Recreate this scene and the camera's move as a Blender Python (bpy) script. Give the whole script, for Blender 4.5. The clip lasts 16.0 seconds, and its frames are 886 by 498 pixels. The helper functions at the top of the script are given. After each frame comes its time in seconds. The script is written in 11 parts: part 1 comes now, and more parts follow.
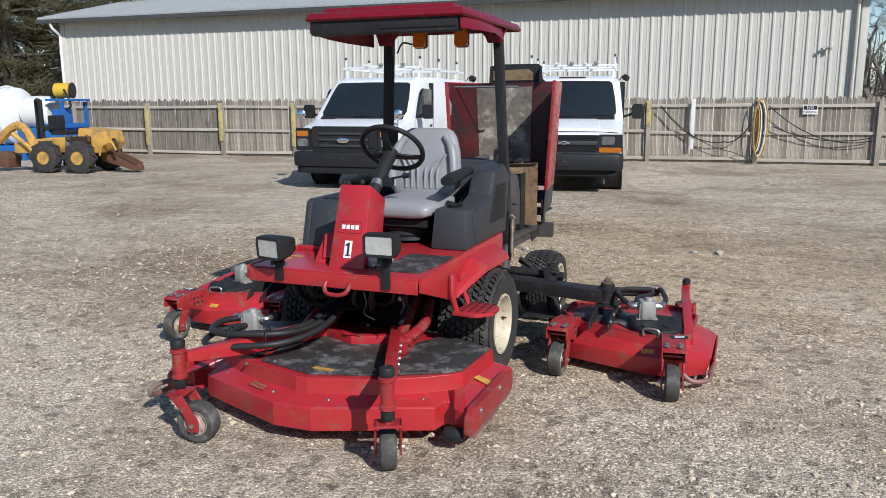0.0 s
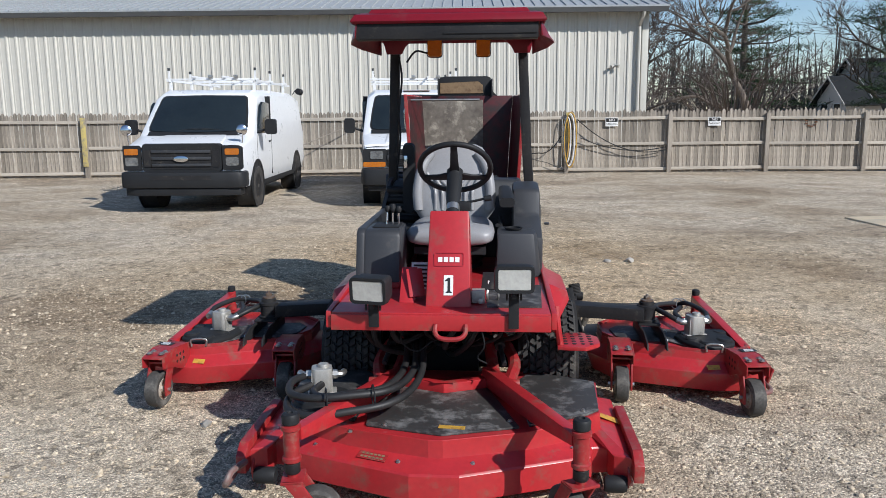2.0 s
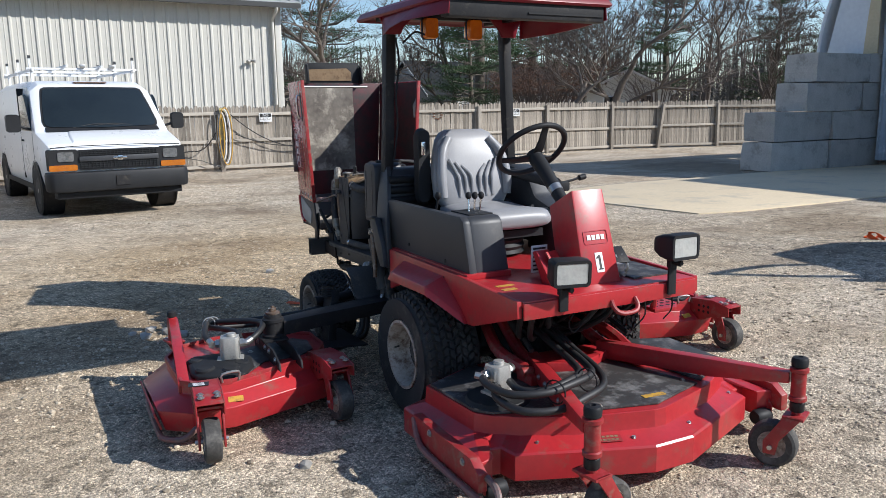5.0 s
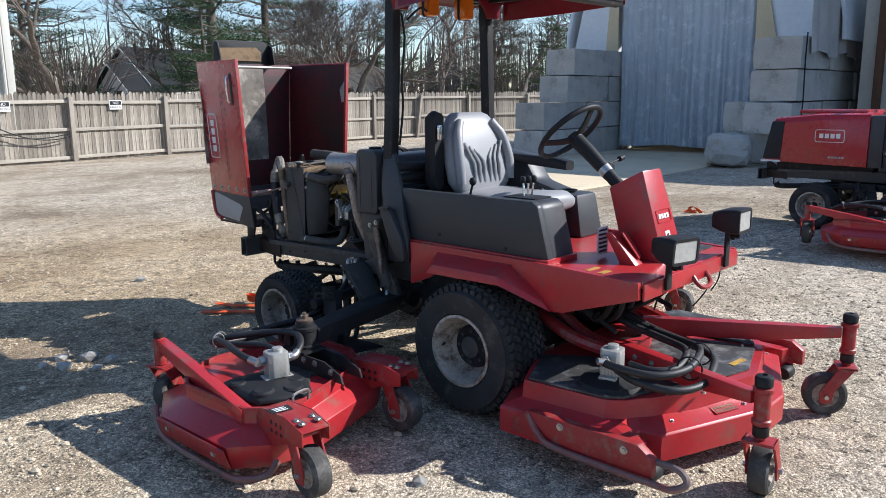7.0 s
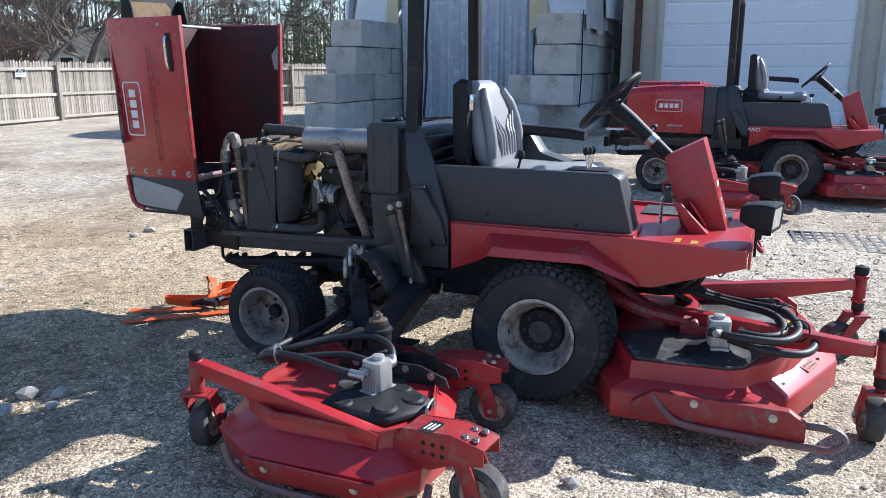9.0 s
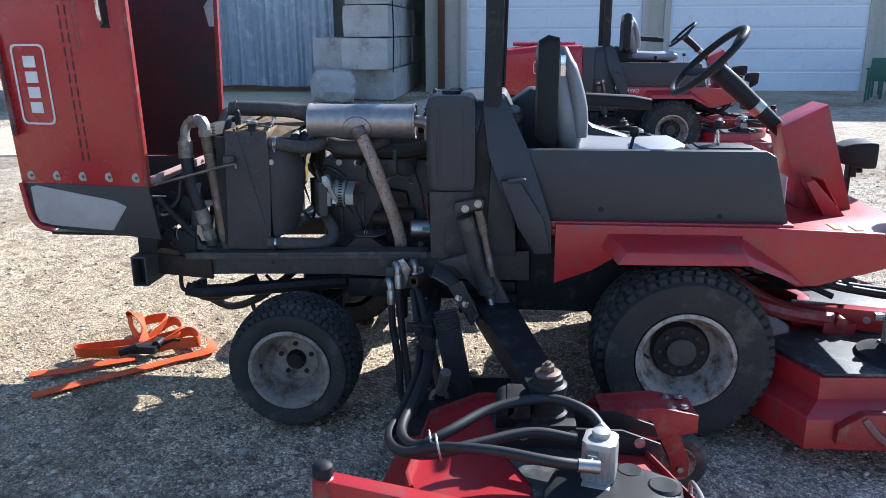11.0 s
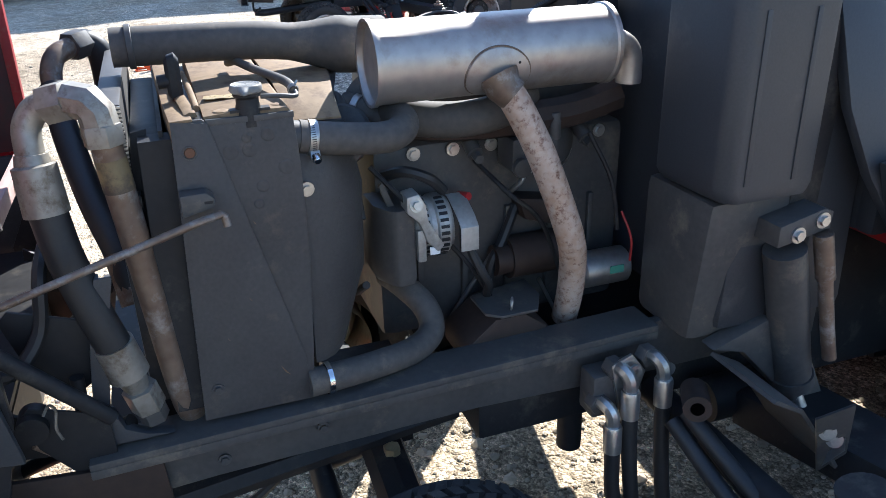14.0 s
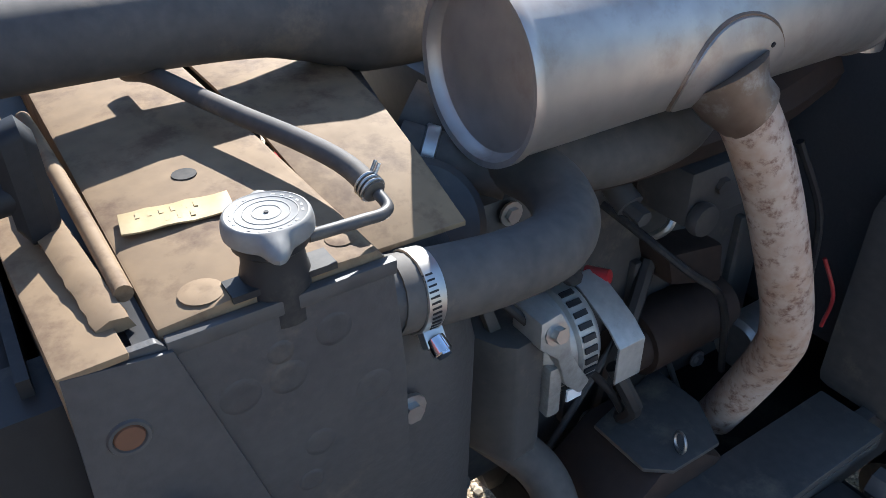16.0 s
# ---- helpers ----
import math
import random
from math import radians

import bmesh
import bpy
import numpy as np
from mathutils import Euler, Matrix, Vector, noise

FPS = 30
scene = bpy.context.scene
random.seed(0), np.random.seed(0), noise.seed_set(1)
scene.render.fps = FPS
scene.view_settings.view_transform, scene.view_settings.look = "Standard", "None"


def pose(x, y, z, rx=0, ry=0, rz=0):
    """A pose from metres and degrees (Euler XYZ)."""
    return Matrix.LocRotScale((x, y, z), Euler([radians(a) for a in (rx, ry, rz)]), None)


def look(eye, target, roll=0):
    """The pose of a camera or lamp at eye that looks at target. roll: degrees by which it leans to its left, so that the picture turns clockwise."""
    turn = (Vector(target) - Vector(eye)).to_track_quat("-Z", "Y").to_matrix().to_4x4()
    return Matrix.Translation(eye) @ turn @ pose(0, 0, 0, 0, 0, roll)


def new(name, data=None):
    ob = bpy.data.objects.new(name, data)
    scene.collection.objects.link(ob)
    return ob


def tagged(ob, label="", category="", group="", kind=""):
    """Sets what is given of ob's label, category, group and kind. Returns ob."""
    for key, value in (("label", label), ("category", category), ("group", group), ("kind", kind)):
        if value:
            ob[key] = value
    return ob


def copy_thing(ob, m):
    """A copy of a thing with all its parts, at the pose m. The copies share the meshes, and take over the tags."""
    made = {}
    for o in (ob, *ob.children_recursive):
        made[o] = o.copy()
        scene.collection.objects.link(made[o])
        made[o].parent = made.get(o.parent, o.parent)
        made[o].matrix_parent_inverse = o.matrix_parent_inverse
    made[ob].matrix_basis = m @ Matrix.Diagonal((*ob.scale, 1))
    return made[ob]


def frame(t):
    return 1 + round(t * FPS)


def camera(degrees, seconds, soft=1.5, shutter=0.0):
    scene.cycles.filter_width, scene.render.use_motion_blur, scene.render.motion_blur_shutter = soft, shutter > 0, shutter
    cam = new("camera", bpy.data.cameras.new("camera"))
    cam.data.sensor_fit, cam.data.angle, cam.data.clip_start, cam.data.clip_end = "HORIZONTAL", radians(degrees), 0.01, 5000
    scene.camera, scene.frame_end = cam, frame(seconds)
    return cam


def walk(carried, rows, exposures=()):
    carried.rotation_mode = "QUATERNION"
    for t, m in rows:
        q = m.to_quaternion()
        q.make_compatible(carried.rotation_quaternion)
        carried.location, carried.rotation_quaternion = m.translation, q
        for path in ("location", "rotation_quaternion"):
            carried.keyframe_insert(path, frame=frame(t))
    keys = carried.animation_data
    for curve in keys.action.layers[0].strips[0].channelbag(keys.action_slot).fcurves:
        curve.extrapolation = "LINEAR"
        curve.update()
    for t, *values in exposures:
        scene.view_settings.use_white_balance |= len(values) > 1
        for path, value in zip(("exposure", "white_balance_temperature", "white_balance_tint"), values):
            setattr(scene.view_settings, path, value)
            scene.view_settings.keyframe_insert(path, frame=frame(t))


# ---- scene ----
cam = camera(59.3, 16.0, 0.7)
PATH = [
    (0, (0.255, 0.467, 1.583), (-0.457, 2.299, 1.211), -0.2),
    (0.5, (-0.172, 0.478, 1.597), (-0.75, 2.355, 1.222), -0.2),
    (1, (-0.571, 0.56, 1.603), (-1.007, 2.476, 1.233), -0.4),
    (1.5, (-0.986, 0.551, 1.586), (-1.276, 2.498, 1.23), -0.6),
    (2, (-1.403, 0.561, 1.592), (-1.541, 2.527, 1.251), -0.4),
    (2.5, (-1.815, 0.597, 1.613), (-1.798, 2.57, 1.287), -0.2),
    (3, (-2.276, 0.56, 1.603), (-2.09, 2.525, 1.28), -0.0),
    (3.5, (-2.682, 0.618, 1.587), (-2.318, 2.556, 1.253), -0.0),
    (4, (-3.094, 0.79, 1.595), (-2.534, 2.678, 1.244), -0.2),
    (4.2, (-3.257, 0.86, 1.575), (-2.62, 2.722, 1.22), -0.4),
    (6.3, (-4.597, 1.919, 1.529), (-3.32, 3.416, 1.168), -0.6),
    (6.5, (-4.706, 2.04, 1.53), (-3.373, 3.485, 1.163), -0.5),
    (7, (-4.949, 2.324, 1.505), (-3.499, 3.646, 1.12), -0.5),
    (7.5, (-5.163, 2.618, 1.516), (-3.602, 3.801, 1.111), -0.2),
    (8, (-5.275, 2.986, 1.501), (-3.616, 4.022, 1.081), -0.1),
    (8.5, (-5.404, 3.376, 1.474), (-3.668, 4.269, 1.041), 0.1),
    (9, (-5.459, 3.752, 1.479), (-3.664, 4.509, 1.026), 0.0),
    (9.2, (-5.442, 3.892, 1.477), (-3.63, 4.603, 1.017), -0.1),
    (11.3, (-4.77, 5.465, 1.441), (-2.849, 5.555, 0.893), -0.2),
    (11.5, (-4.68, 5.578, 1.448), (-2.759, 5.62, 0.894), -0.2),
    (12, (-4.375, 5.837, 1.423), (-2.463, 5.738, 0.842), -0.4),
    (12.5, (-4.06, 6.111, 1.416), (-2.181, 5.848, 0.783), -0.5),
    (13, (-3.736, 6.279, 1.405), (-1.893, 5.916, 0.717), -0.8),
    (13.5, (-3.356, 6.338, 1.364), (-1.569, 5.835, 0.619), -1.0),
    (14, (-3.033, 6.378, 1.335), (-1.312, 5.77, 0.518), -1.5),
    (14.5, (-2.768, 6.429, 1.353), (-1.133, 5.722, 0.444), -1.4),
    (15, (-2.54, 6.394, 1.328), (-0.989, 5.613, 0.335), -1.5),
    (15.5, (-2.361, 6.368, 1.313), (-0.885, 5.521, 0.263), -1.3),
    (16, (-2.256, 6.373, 1.298), (-0.847, 5.471, 0.202), -0.8),
]
walk(cam, [(t, look(eye, target, roll)) for t, eye, target, roll in PATH],
     exposures=[(0.0, 0.17, 5980, 10), (3.5, 0.27, 6000, 10), (7.0, 0.70, 5920, 10), (9.0, 1.02, 5680, 10), (11.5, 1.22, 5560, 10), (12.5, 1.32, 5540, 10), (13.5, 1.72, 5780, 9), (14.5, 1.84, 5860, 9), (16.0, 1.74, 5960, 9)])

# ---- light ----
SUN_ELEV, SUN_DIR = radians(35.0), Vector((1.10, -0.92, 1.003)).normalized()
world = bpy.data.worlds.new("sky")
scene.world = world
world.use_nodes = True
wn, wl = world.node_tree.nodes, world.node_tree.links
sky = wn.new("ShaderNodeTexSky")
sky.sky_type, sky.sun_disc = "NISHITA", False
sky.sun_elevation, sky.sun_rotation = SUN_ELEV, math.atan2(SUN_DIR.x, SUN_DIR.y)
sky.air_density, sky.dust_density, sky.ozone_density = 1.0, 0.15, 2.0
wl.new(sky.outputs[0], wn["Background"].inputs[0])
wn["Background"].inputs[1].default_value = 0.10
sun = new("sun", bpy.data.lights.new("sun", "SUN"))
sun.data.energy, sun.data.angle, sun.data.color = 4.5, radians(0.55), (1.0, 0.945, 0.86)
sun.matrix_world = look(SUN_DIR * 60, (0, 0, 0))


# ---- materials ----
def mat(name, a, b=None, rough=0.6, metal=0.0, scale=6.0, fine=60.0, bump=0.0, blend=0.5, stretch=(1, 1, 1), dirt=None, dirt_at=0.62,
        spread=0.0, rough_var=0.12, coat=0.0, obj=True, stain_scale=1.3, gloss=0.5):
    """A procedural surface: two colours mixed by broad and fine noise, dirt patches of their own shape, a little relief."""
    m = bpy.data.materials.new(name)
    m.use_nodes = True
    n, l = m.node_tree.nodes, m.node_tree.links
    p = n["Principled BSDF"]
    b = b or tuple(c * 0.75 for c in a)
    tc = n.new("ShaderNodeTexCoord")
    mp = n.new("ShaderNodeMapping")
    mp.inputs["Scale"].default_value = stretch
    l.new(tc.outputs["Object"], mp.inputs[0])
    n1, n2 = n.new("ShaderNodeTexNoise"), n.new("ShaderNodeTexNoise")
    n1.inputs["Scale"].default_value, n2.inputs["Scale"].default_value = scale, fine
    n1.inputs["Detail"].default_value, n2.inputs["Detail"].default_value = 5, 4
    for t in (n1, n2):
        l.new(mp.outputs[0], t.inputs[0])
    add = n.new("ShaderNodeMath")
    add.operation = "MULTIPLY_ADD"
    add.inputs[1].default_value = 0.45
    l.new(n2.outputs[0], add.inputs[0])
    mul = n.new("ShaderNodeMath")
    mul.operation = "MULTIPLY"
    mul.inputs[1].default_value = 0.55
    l.new(n1.outputs[0], mul.inputs[0])
    l.new(mul.outputs[0], add.inputs[2])
    ramp = n.new("ShaderNodeValToRGB")
    ramp.color_ramp.elements[0].position, ramp.color_ramp.elements[1].position = 0.5 - blend * 0.35, 0.5 + blend * 0.35
    ramp.color_ramp.elements[0].color, ramp.color_ramp.elements[1].color = (*a, 1), (*b, 1)
    l.new(add.outputs[0], ramp.inputs[0])
    col = ramp.outputs[0]
    if spread:
        oi, hsv = n.new("ShaderNodeObjectInfo"), n.new("ShaderNodeHueSaturation")
        mr = n.new("ShaderNodeMapRange")
        mr.inputs[3].default_value, mr.inputs[4].default_value = 1 - spread, 1 + spread
        l.new(oi.outputs["Random"], mr.inputs[0])
        l.new(mr.outputs[0], hsv.inputs["Value"])
        l.new(col, hsv.inputs["Color"])
        col = hsv.outputs[0]
    if dirt:
        n3, r3, mix = n.new("ShaderNodeTexNoise"), n.new("ShaderNodeValToRGB"), n.new("ShaderNodeMixRGB")
        n3.inputs["Scale"].default_value, n3.inputs["Detail"].default_value, n3.inputs["Roughness"].default_value = stain_scale * 3, 8, 0.7
        l.new(tc.outputs["Object"], n3.inputs[0])
        r3.color_ramp.elements[0].position, r3.color_ramp.elements[1].position = dirt_at - 0.1, dirt_at + 0.06
        l.new(n3.outputs[0], r3.inputs[0])
        l.new(r3.outputs[0], mix.inputs[0])
        l.new(col, mix.inputs[1])
        mix.inputs[2].default_value = (*dirt, 1)
        col = mix.outputs[0]
    l.new(col, p.inputs["Base Color"])
    rr = n.new("ShaderNodeMapRange")
    rr.inputs[3].default_value, rr.inputs[4].default_value = max(0.03, rough - rough_var), min(1, rough + rough_var)
    l.new(add.outputs[0], rr.inputs[0])
    l.new(rr.outputs[0], p.inputs["Roughness"])
    p.inputs["Metallic"].default_value = metal
    p.inputs["Specular IOR Level"].default_value = gloss
    p.inputs["Coat Weight"].default_value = coat
    p.inputs["Coat Roughness"].default_value = 0.25
    if bump:
        bp = n.new("ShaderNodeBump")
        bp.inputs["Strength"].default_value, bp.inputs["Distance"].default_value = 0.6, bump
        l.new(add.outputs[0], bp.inputs["Height"])
        l.new(bp.outputs[0], p.inputs["Normal"])
    return m


RED = mat("red_paint", (0.45, 0.024, 0.029), (0.34, 0.019, 0.024), 0.34, scale=3, fine=40, bump=0.0005, dirt=(0.24, 0.075, 0.058), dirt_at=0.64, coat=0.12, stain_scale=3)
RED_HOOD = mat("hood_red", (0.42, 0.016, 0.024), (0.36, 0.014, 0.02), 0.27, scale=2, fine=20, coat=0.3, dirt=(0.30, 0.05, 0.045), dirt_at=0.72)
RED_WORN = mat("worn_red_paint", (0.35, 0.020, 0.024), (0.23, 0.018, 0.018), 0.46, scale=5, fine=50, bump=0.001, dirt=(0.23, 0.105, 0.080), dirt_at=0.61, stain_scale=6)
SKID = mat("scraped_skid_steel", (0.25, 0.075, 0.065), (0.20, 0.165, 0.15), 0.5, 0.2, scale=9, fine=60, bump=0.001, dirt=(0.10, 0.07, 0.055), dirt_at=0.62)
# hood red darkened to hold the interior's shade; also colours the dark lettering bars
RED_DARK = mat("hood_inside_shaded_red", (0.085, 0.005, 0.009), (0.045, 0.004, 0.007), 0.5, scale=3, fine=30, dirt=(0.02, 0.012, 0.012), dirt_at=0.55)
BLACK = mat("black_paint", (0.016, 0.016, 0.018), (0.028, 0.027, 0.027), 0.5, scale=6, fine=70, bump=0.0006, dirt=(0.075, 0.066, 0.055), dirt_at=0.66, stain_scale=4, gloss=0.22)
PLASTIC = mat("black_plastic", (0.014, 0.0145, 0.016), (0.024, 0.0245, 0.026), 0.55, scale=3, fine=240, bump=0.0004, gloss=0.22)
CONSOLE = mat("dark_grey_plastic", (0.026, 0.028, 0.032), (0.044, 0.046, 0.051), 0.48, scale=2.5, fine=260, bump=0.0005, dirt=(0.08, 0.077, 0.073), dirt_at=0.68, stain_scale=2)
RUBBER = mat("tyre_rubber", (0.022, 0.021, 0.021), (0.045, 0.042, 0.039), 0.82, scale=6, fine=60, bump=0.0012, dirt=(0.10, 0.09, 0.075), dirt_at=0.64, stain_scale=3)
CASTOR_RUBBER = mat("castor_rubber", (0.028, 0.027, 0.026), (0.085, 0.08, 0.073), 0.85, scale=7, fine=80, bump=0.001, dirt=(0.15, 0.14, 0.125), dirt_at=0.62, stain_scale=4)
HOSE = mat("hose_rubber", (0.012, 0.012, 0.013), (0.024, 0.023, 0.023), 0.55, scale=10, fine=120, bump=0.0005)
CREAM = mat("cream_rim", (0.62, 0.55, 0.40), (0.46, 0.40, 0.29), 0.5, scale=5, fine=60, dirt=(0.16, 0.10, 0.06), dirt_at=0.62, stain_scale=4)
RIM_DIRTY = mat("grimy_rim", (0.36, 0.315, 0.265), (0.22, 0.185, 0.15), 0.5, scale=6, fine=60, dirt=(0.11, 0.066, 0.042), dirt_at=0.58, stain_scale=6)
GREYRIM = mat("grey_white_rim", (0.52, 0.455, 0.385), (0.34, 0.29, 0.24), 0.5, scale=6, fine=60, dirt=(0.13, 0.078, 0.05), dirt_at=0.57, stain_scale=6)
SEAT = mat("grey_vinyl", (0.30, 0.30, 0.31), (0.24, 0.24, 0.25), 0.42, scale=5, fine=140, bump=0.0006)
STEEL = mat("bare_steel", (0.52, 0.51, 0.49), (0.36, 0.35, 0.33), 0.38, 0.9, scale=9, fine=90, bump=0.0004, dirt=(0.20, 0.15, 0.11), dirt_at=0.68)
ALU = mat("cast_aluminium", (0.50, 0.49, 0.46), (0.36, 0.35, 0.32), 0.5, 0.55, scale=12, fine=120, bump=0.001, dirt=(0.12, 0.11, 0.10), dirt_at=0.65)
BROWN_DARK = mat("oily_brown_casting", (0.055, 0.036, 0.028), (0.034, 0.025, 0.021), 0.6, 0.2, scale=8, fine=60, bump=0.0015, gloss=0.3)
MUFFLER = mat("dusty_muffler_steel", (0.50, 0.46, 0.42), (0.34, 0.31, 0.29), 0.42, 0.7, scale=4, fine=40, bump=0.0005, dirt=(0.25, 0.18, 0.13), dirt_at=0.62)
RUST = mat("rust_flecked_pipe", (0.52, 0.43, 0.36), (0.40, 0.26, 0.175), 0.65, 0.15, scale=9, fine=90, bump=0.001, dirt=(0.15, 0.065, 0.04), dirt_at=0.605, stain_scale=24)
BROWN_PIPE = mat("brown_stained_steel", (0.22, 0.165, 0.125), (0.13, 0.085, 0.06), 0.5, 0.5, scale=8, fine=60, bump=0.0008, dirt=(0.33, 0.31, 0.29), dirt_at=0.62, stain_scale=6)
DUSTY = mat("dusty_black_metal", (0.052, 0.049, 0.048), (0.085, 0.079, 0.073), 0.5, 0.0, scale=7, fine=90, bump=0.0008, dirt=(0.17, 0.14, 0.105), dirt_at=0.66, stain_scale=3, gloss=0.35)
HOSE_DUSTY = mat("dusty_rubber_hose", (0.105, 0.092, 0.080), (0.060, 0.055, 0.051), 0.72, scale=7, fine=90, bump=0.0006, dirt=(0.17, 0.135, 0.10), dirt_at=0.66, stain_scale=4, gloss=0.35)
DENTED = mat("dented_black_sheet", (0.050, 0.047, 0.047), (0.075, 0.070, 0.066), 0.5, 0.0, scale=11, fine=150, bump=0.0022, dirt=(0.12, 0.10, 0.078), dirt_at=0.69, stain_scale=4, gloss=0.3)
TAN = mat("dust_covered_metal", (0.255, 0.172, 0.095), (0.175, 0.119, 0.070), 0.75, scale=7, fine=60, bump=0.0008, dirt=(0.11, 0.066, 0.038), dirt_at=0.60, stain_scale=7, gloss=0.3)
CAPMETAL = mat("dull_pressed_cap", (0.235, 0.228, 0.215), (0.18, 0.174, 0.162), 0.6, 0.2, scale=30, fine=200, bump=0.0003, dirt=(0.20, 0.18, 0.15), dirt_at=0.66, stain_scale=10)
ZINC = mat("dull_zinc_plate", (0.34, 0.32, 0.28), (0.23, 0.205, 0.17), 0.5, 0.55, scale=14, fine=90, bump=0.0008, dirt=(0.13, 0.095, 0.065), dirt_at=0.60, stain_scale=9)
FADED_PINK = mat("faded_pink_strip", (0.50, 0.33, 0.30), (0.38, 0.24, 0.22), 0.6, scale=9, fine=60)
OCHRE_BAND = mat("yellowed_old_paint", (0.20, 0.15, 0.07), (0.12, 0.085, 0.045), 0.6, scale=14, fine=80, dirt=(0.06, 0.045, 0.035), dirt_at=0.55, stain_scale=9)
DEEP_GREEN = mat("faded_green_print", (0.05, 0.22, 0.16), (0.07, 0.26, 0.19), 0.5, scale=20)
WHITE = mat("white_paint", (0.78, 0.79, 0.80), (0.72, 0.73, 0.74), 0.3, scale=2, fine=12, coat=0.4)
WHITE_RACK = mat("white_rack_paint", (0.75, 0.76, 0.77), (0.62, 0.62, 0.61), 0.45, scale=8, fine=60)
LABEL_W = mat("white_vinyl_label", (0.80, 0.80, 0.79), (0.74, 0.74, 0.73), 0.4, scale=8, fine=60)
LABEL_K = mat("black_print", (0.012, 0.012, 0.013), (0.02, 0.02, 0.02), 0.45)
LABEL_Y = mat("yellow_label", (0.60, 0.35, 0.045), (0.47, 0.27, 0.045), 0.5, scale=14, fine=90, dirt=(0.30, 0.16, 0.05), dirt_at=0.6, stain_scale=12)
BRASS = mat("dull_brass_tag", (0.46, 0.36, 0.20), (0.36, 0.27, 0.14), 0.45, 0.5, scale=20, fine=120, bump=0.0006)
REEL_Y = mat("yellow_hose", (0.66, 0.42, 0.03), (0.55, 0.34, 0.03), 0.5, scale=10)
FAN_YELLOW = mat("dusty_yellow_plastic", (0.42, 0.28, 0.03), (0.26, 0.18, 0.04), 0.6, scale=8, fine=60, dirt=(0.10, 0.075, 0.04), dirt_at=0.5)
AMBER = mat("amber_lens", (0.75, 0.20, 0.008), (0.62, 0.15, 0.008), 0.2, scale=10, coat=0.5)
VAN_AMBER = mat("van_amber_lens", (0.50, 0.16, 0.012), (0.36, 0.10, 0.01), 0.25, scale=14, fine=70, bump=0.002, coat=0.4)
VAN_LAMP = mat("van_lamp_glass", (0.34, 0.35, 0.35), (0.12, 0.125, 0.13), 0.15, 0.5, scale=9, fine=40, bump=0.003, coat=0.6)
BUMPER = mat("black_moulded_plastic", (0.013, 0.014, 0.016), (0.022, 0.023, 0.025), 0.55, scale=3, fine=160, bump=0.0004, gloss=0.3)
LAMPGLASS = mat("ribbed_lamp_glass", (0.62, 0.63, 0.60), (0.46, 0.47, 0.45), 0.16, 0.3, scale=20, fine=90, bump=0.003, coat=0.6)
GLASS_DARK = mat("dark_windscreen", (0.010, 0.014, 0.016), (0.016, 0.022, 0.024), 0.04, scale=2, fine=5, rough_var=0.01, coat=0.5)
CHROME = mat("chrome", (0.75, 0.75, 0.76), (0.65, 0.65, 0.66), 0.12, 1.0)
ORANGE = mat("orange_webbing", (0.80, 0.11, 0.012), (0.62, 0.075, 0.01), 0.7, scale=30, fine=220, bump=0.001)
CANOPY_RED = mat("canopy_red", (0.20, 0.008, 0.018), (0.15, 0.007, 0.015), 0.40, scale=3, fine=30, coat=0.15, dirt=(0.15, 0.03, 0.035), dirt_at=0.66, gloss=0.22)
DECKMAT = mat("worn_black_rubber_cover", (0.024, 0.023, 0.023), (0.050, 0.048, 0.046), 0.55, scale=4, fine=60, bump=0.001, dirt=(0.17, 0.165, 0.16), dirt_at=0.60, stain_scale=3.5)
FENCE_W = mat("weathered_cedar", (0.45, 0.395, 0.325), (0.085, 0.075, 0.065), 0.85, scale=3.5, fine=30, bump=0.003, blend=0.42, stretch=(7, 7, 0.22), spread=0.36, dirt=(0.27, 0.24, 0.20), dirt_at=0.66, stain_scale=0.9, gloss=0.22)
FENCE_P = mat("weathered_post", (0.40, 0.355, 0.295), (0.19, 0.165, 0.14), 0.85, scale=4, fine=30, bump=0.003, stretch=(3, 3, 0.3), spread=0.15, gloss=0.22)
# weathered rail wood, toned paler for the sunlight the rails catch
FENCE_R = mat("sunlit_weathered_rail", (0.50, 0.45, 0.38), (0.32, 0.285, 0.24), 0.85, scale=4, fine=30, bump=0.003, stretch=(0.4, 3, 3), spread=0.12, gloss=0.22)
# warm tan with sunlight in the colour, for the bunker's inner wall
SUNLIT_WALL = mat("sunlit_inner_wall", (0.62, 0.52, 0.34), (0.52, 0.43, 0.28), 0.8, scale=2, fine=20)
BROWN_TARP = mat("faded_brown_tarpaulin", (0.50, 0.48, 0.46), (0.38, 0.36, 0.345), 0.6, scale=2, fine=18, bump=0.006)
YELLOW_POST = mat("faded_yellow_paint", (0.62, 0.47, 0.10), (0.45, 0.37, 0.16), 0.7, scale=5, fine=40, stretch=(2, 2, 0.4), dirt=(0.25, 0.22, 0.17), dirt_at=0.55, stain_scale=2)
SIDING = mat("cream_steel_siding", (0.575, 0.55, 0.49), (0.52, 0.50, 0.445), 0.5, scale=0.8, fine=9, dirt=(0.49, 0.46, 0.405), dirt_at=0.68)
ROOFMETAL = mat("grey_roof_metal", (0.42, 0.43, 0.43), (0.35, 0.36, 0.36), 0.5, 0.2, scale=1.2, fine=12)
TRIM_DARK = mat("dark_gutter", (0.055, 0.055, 0.055), (0.08, 0.08, 0.078), 0.5, scale=2)
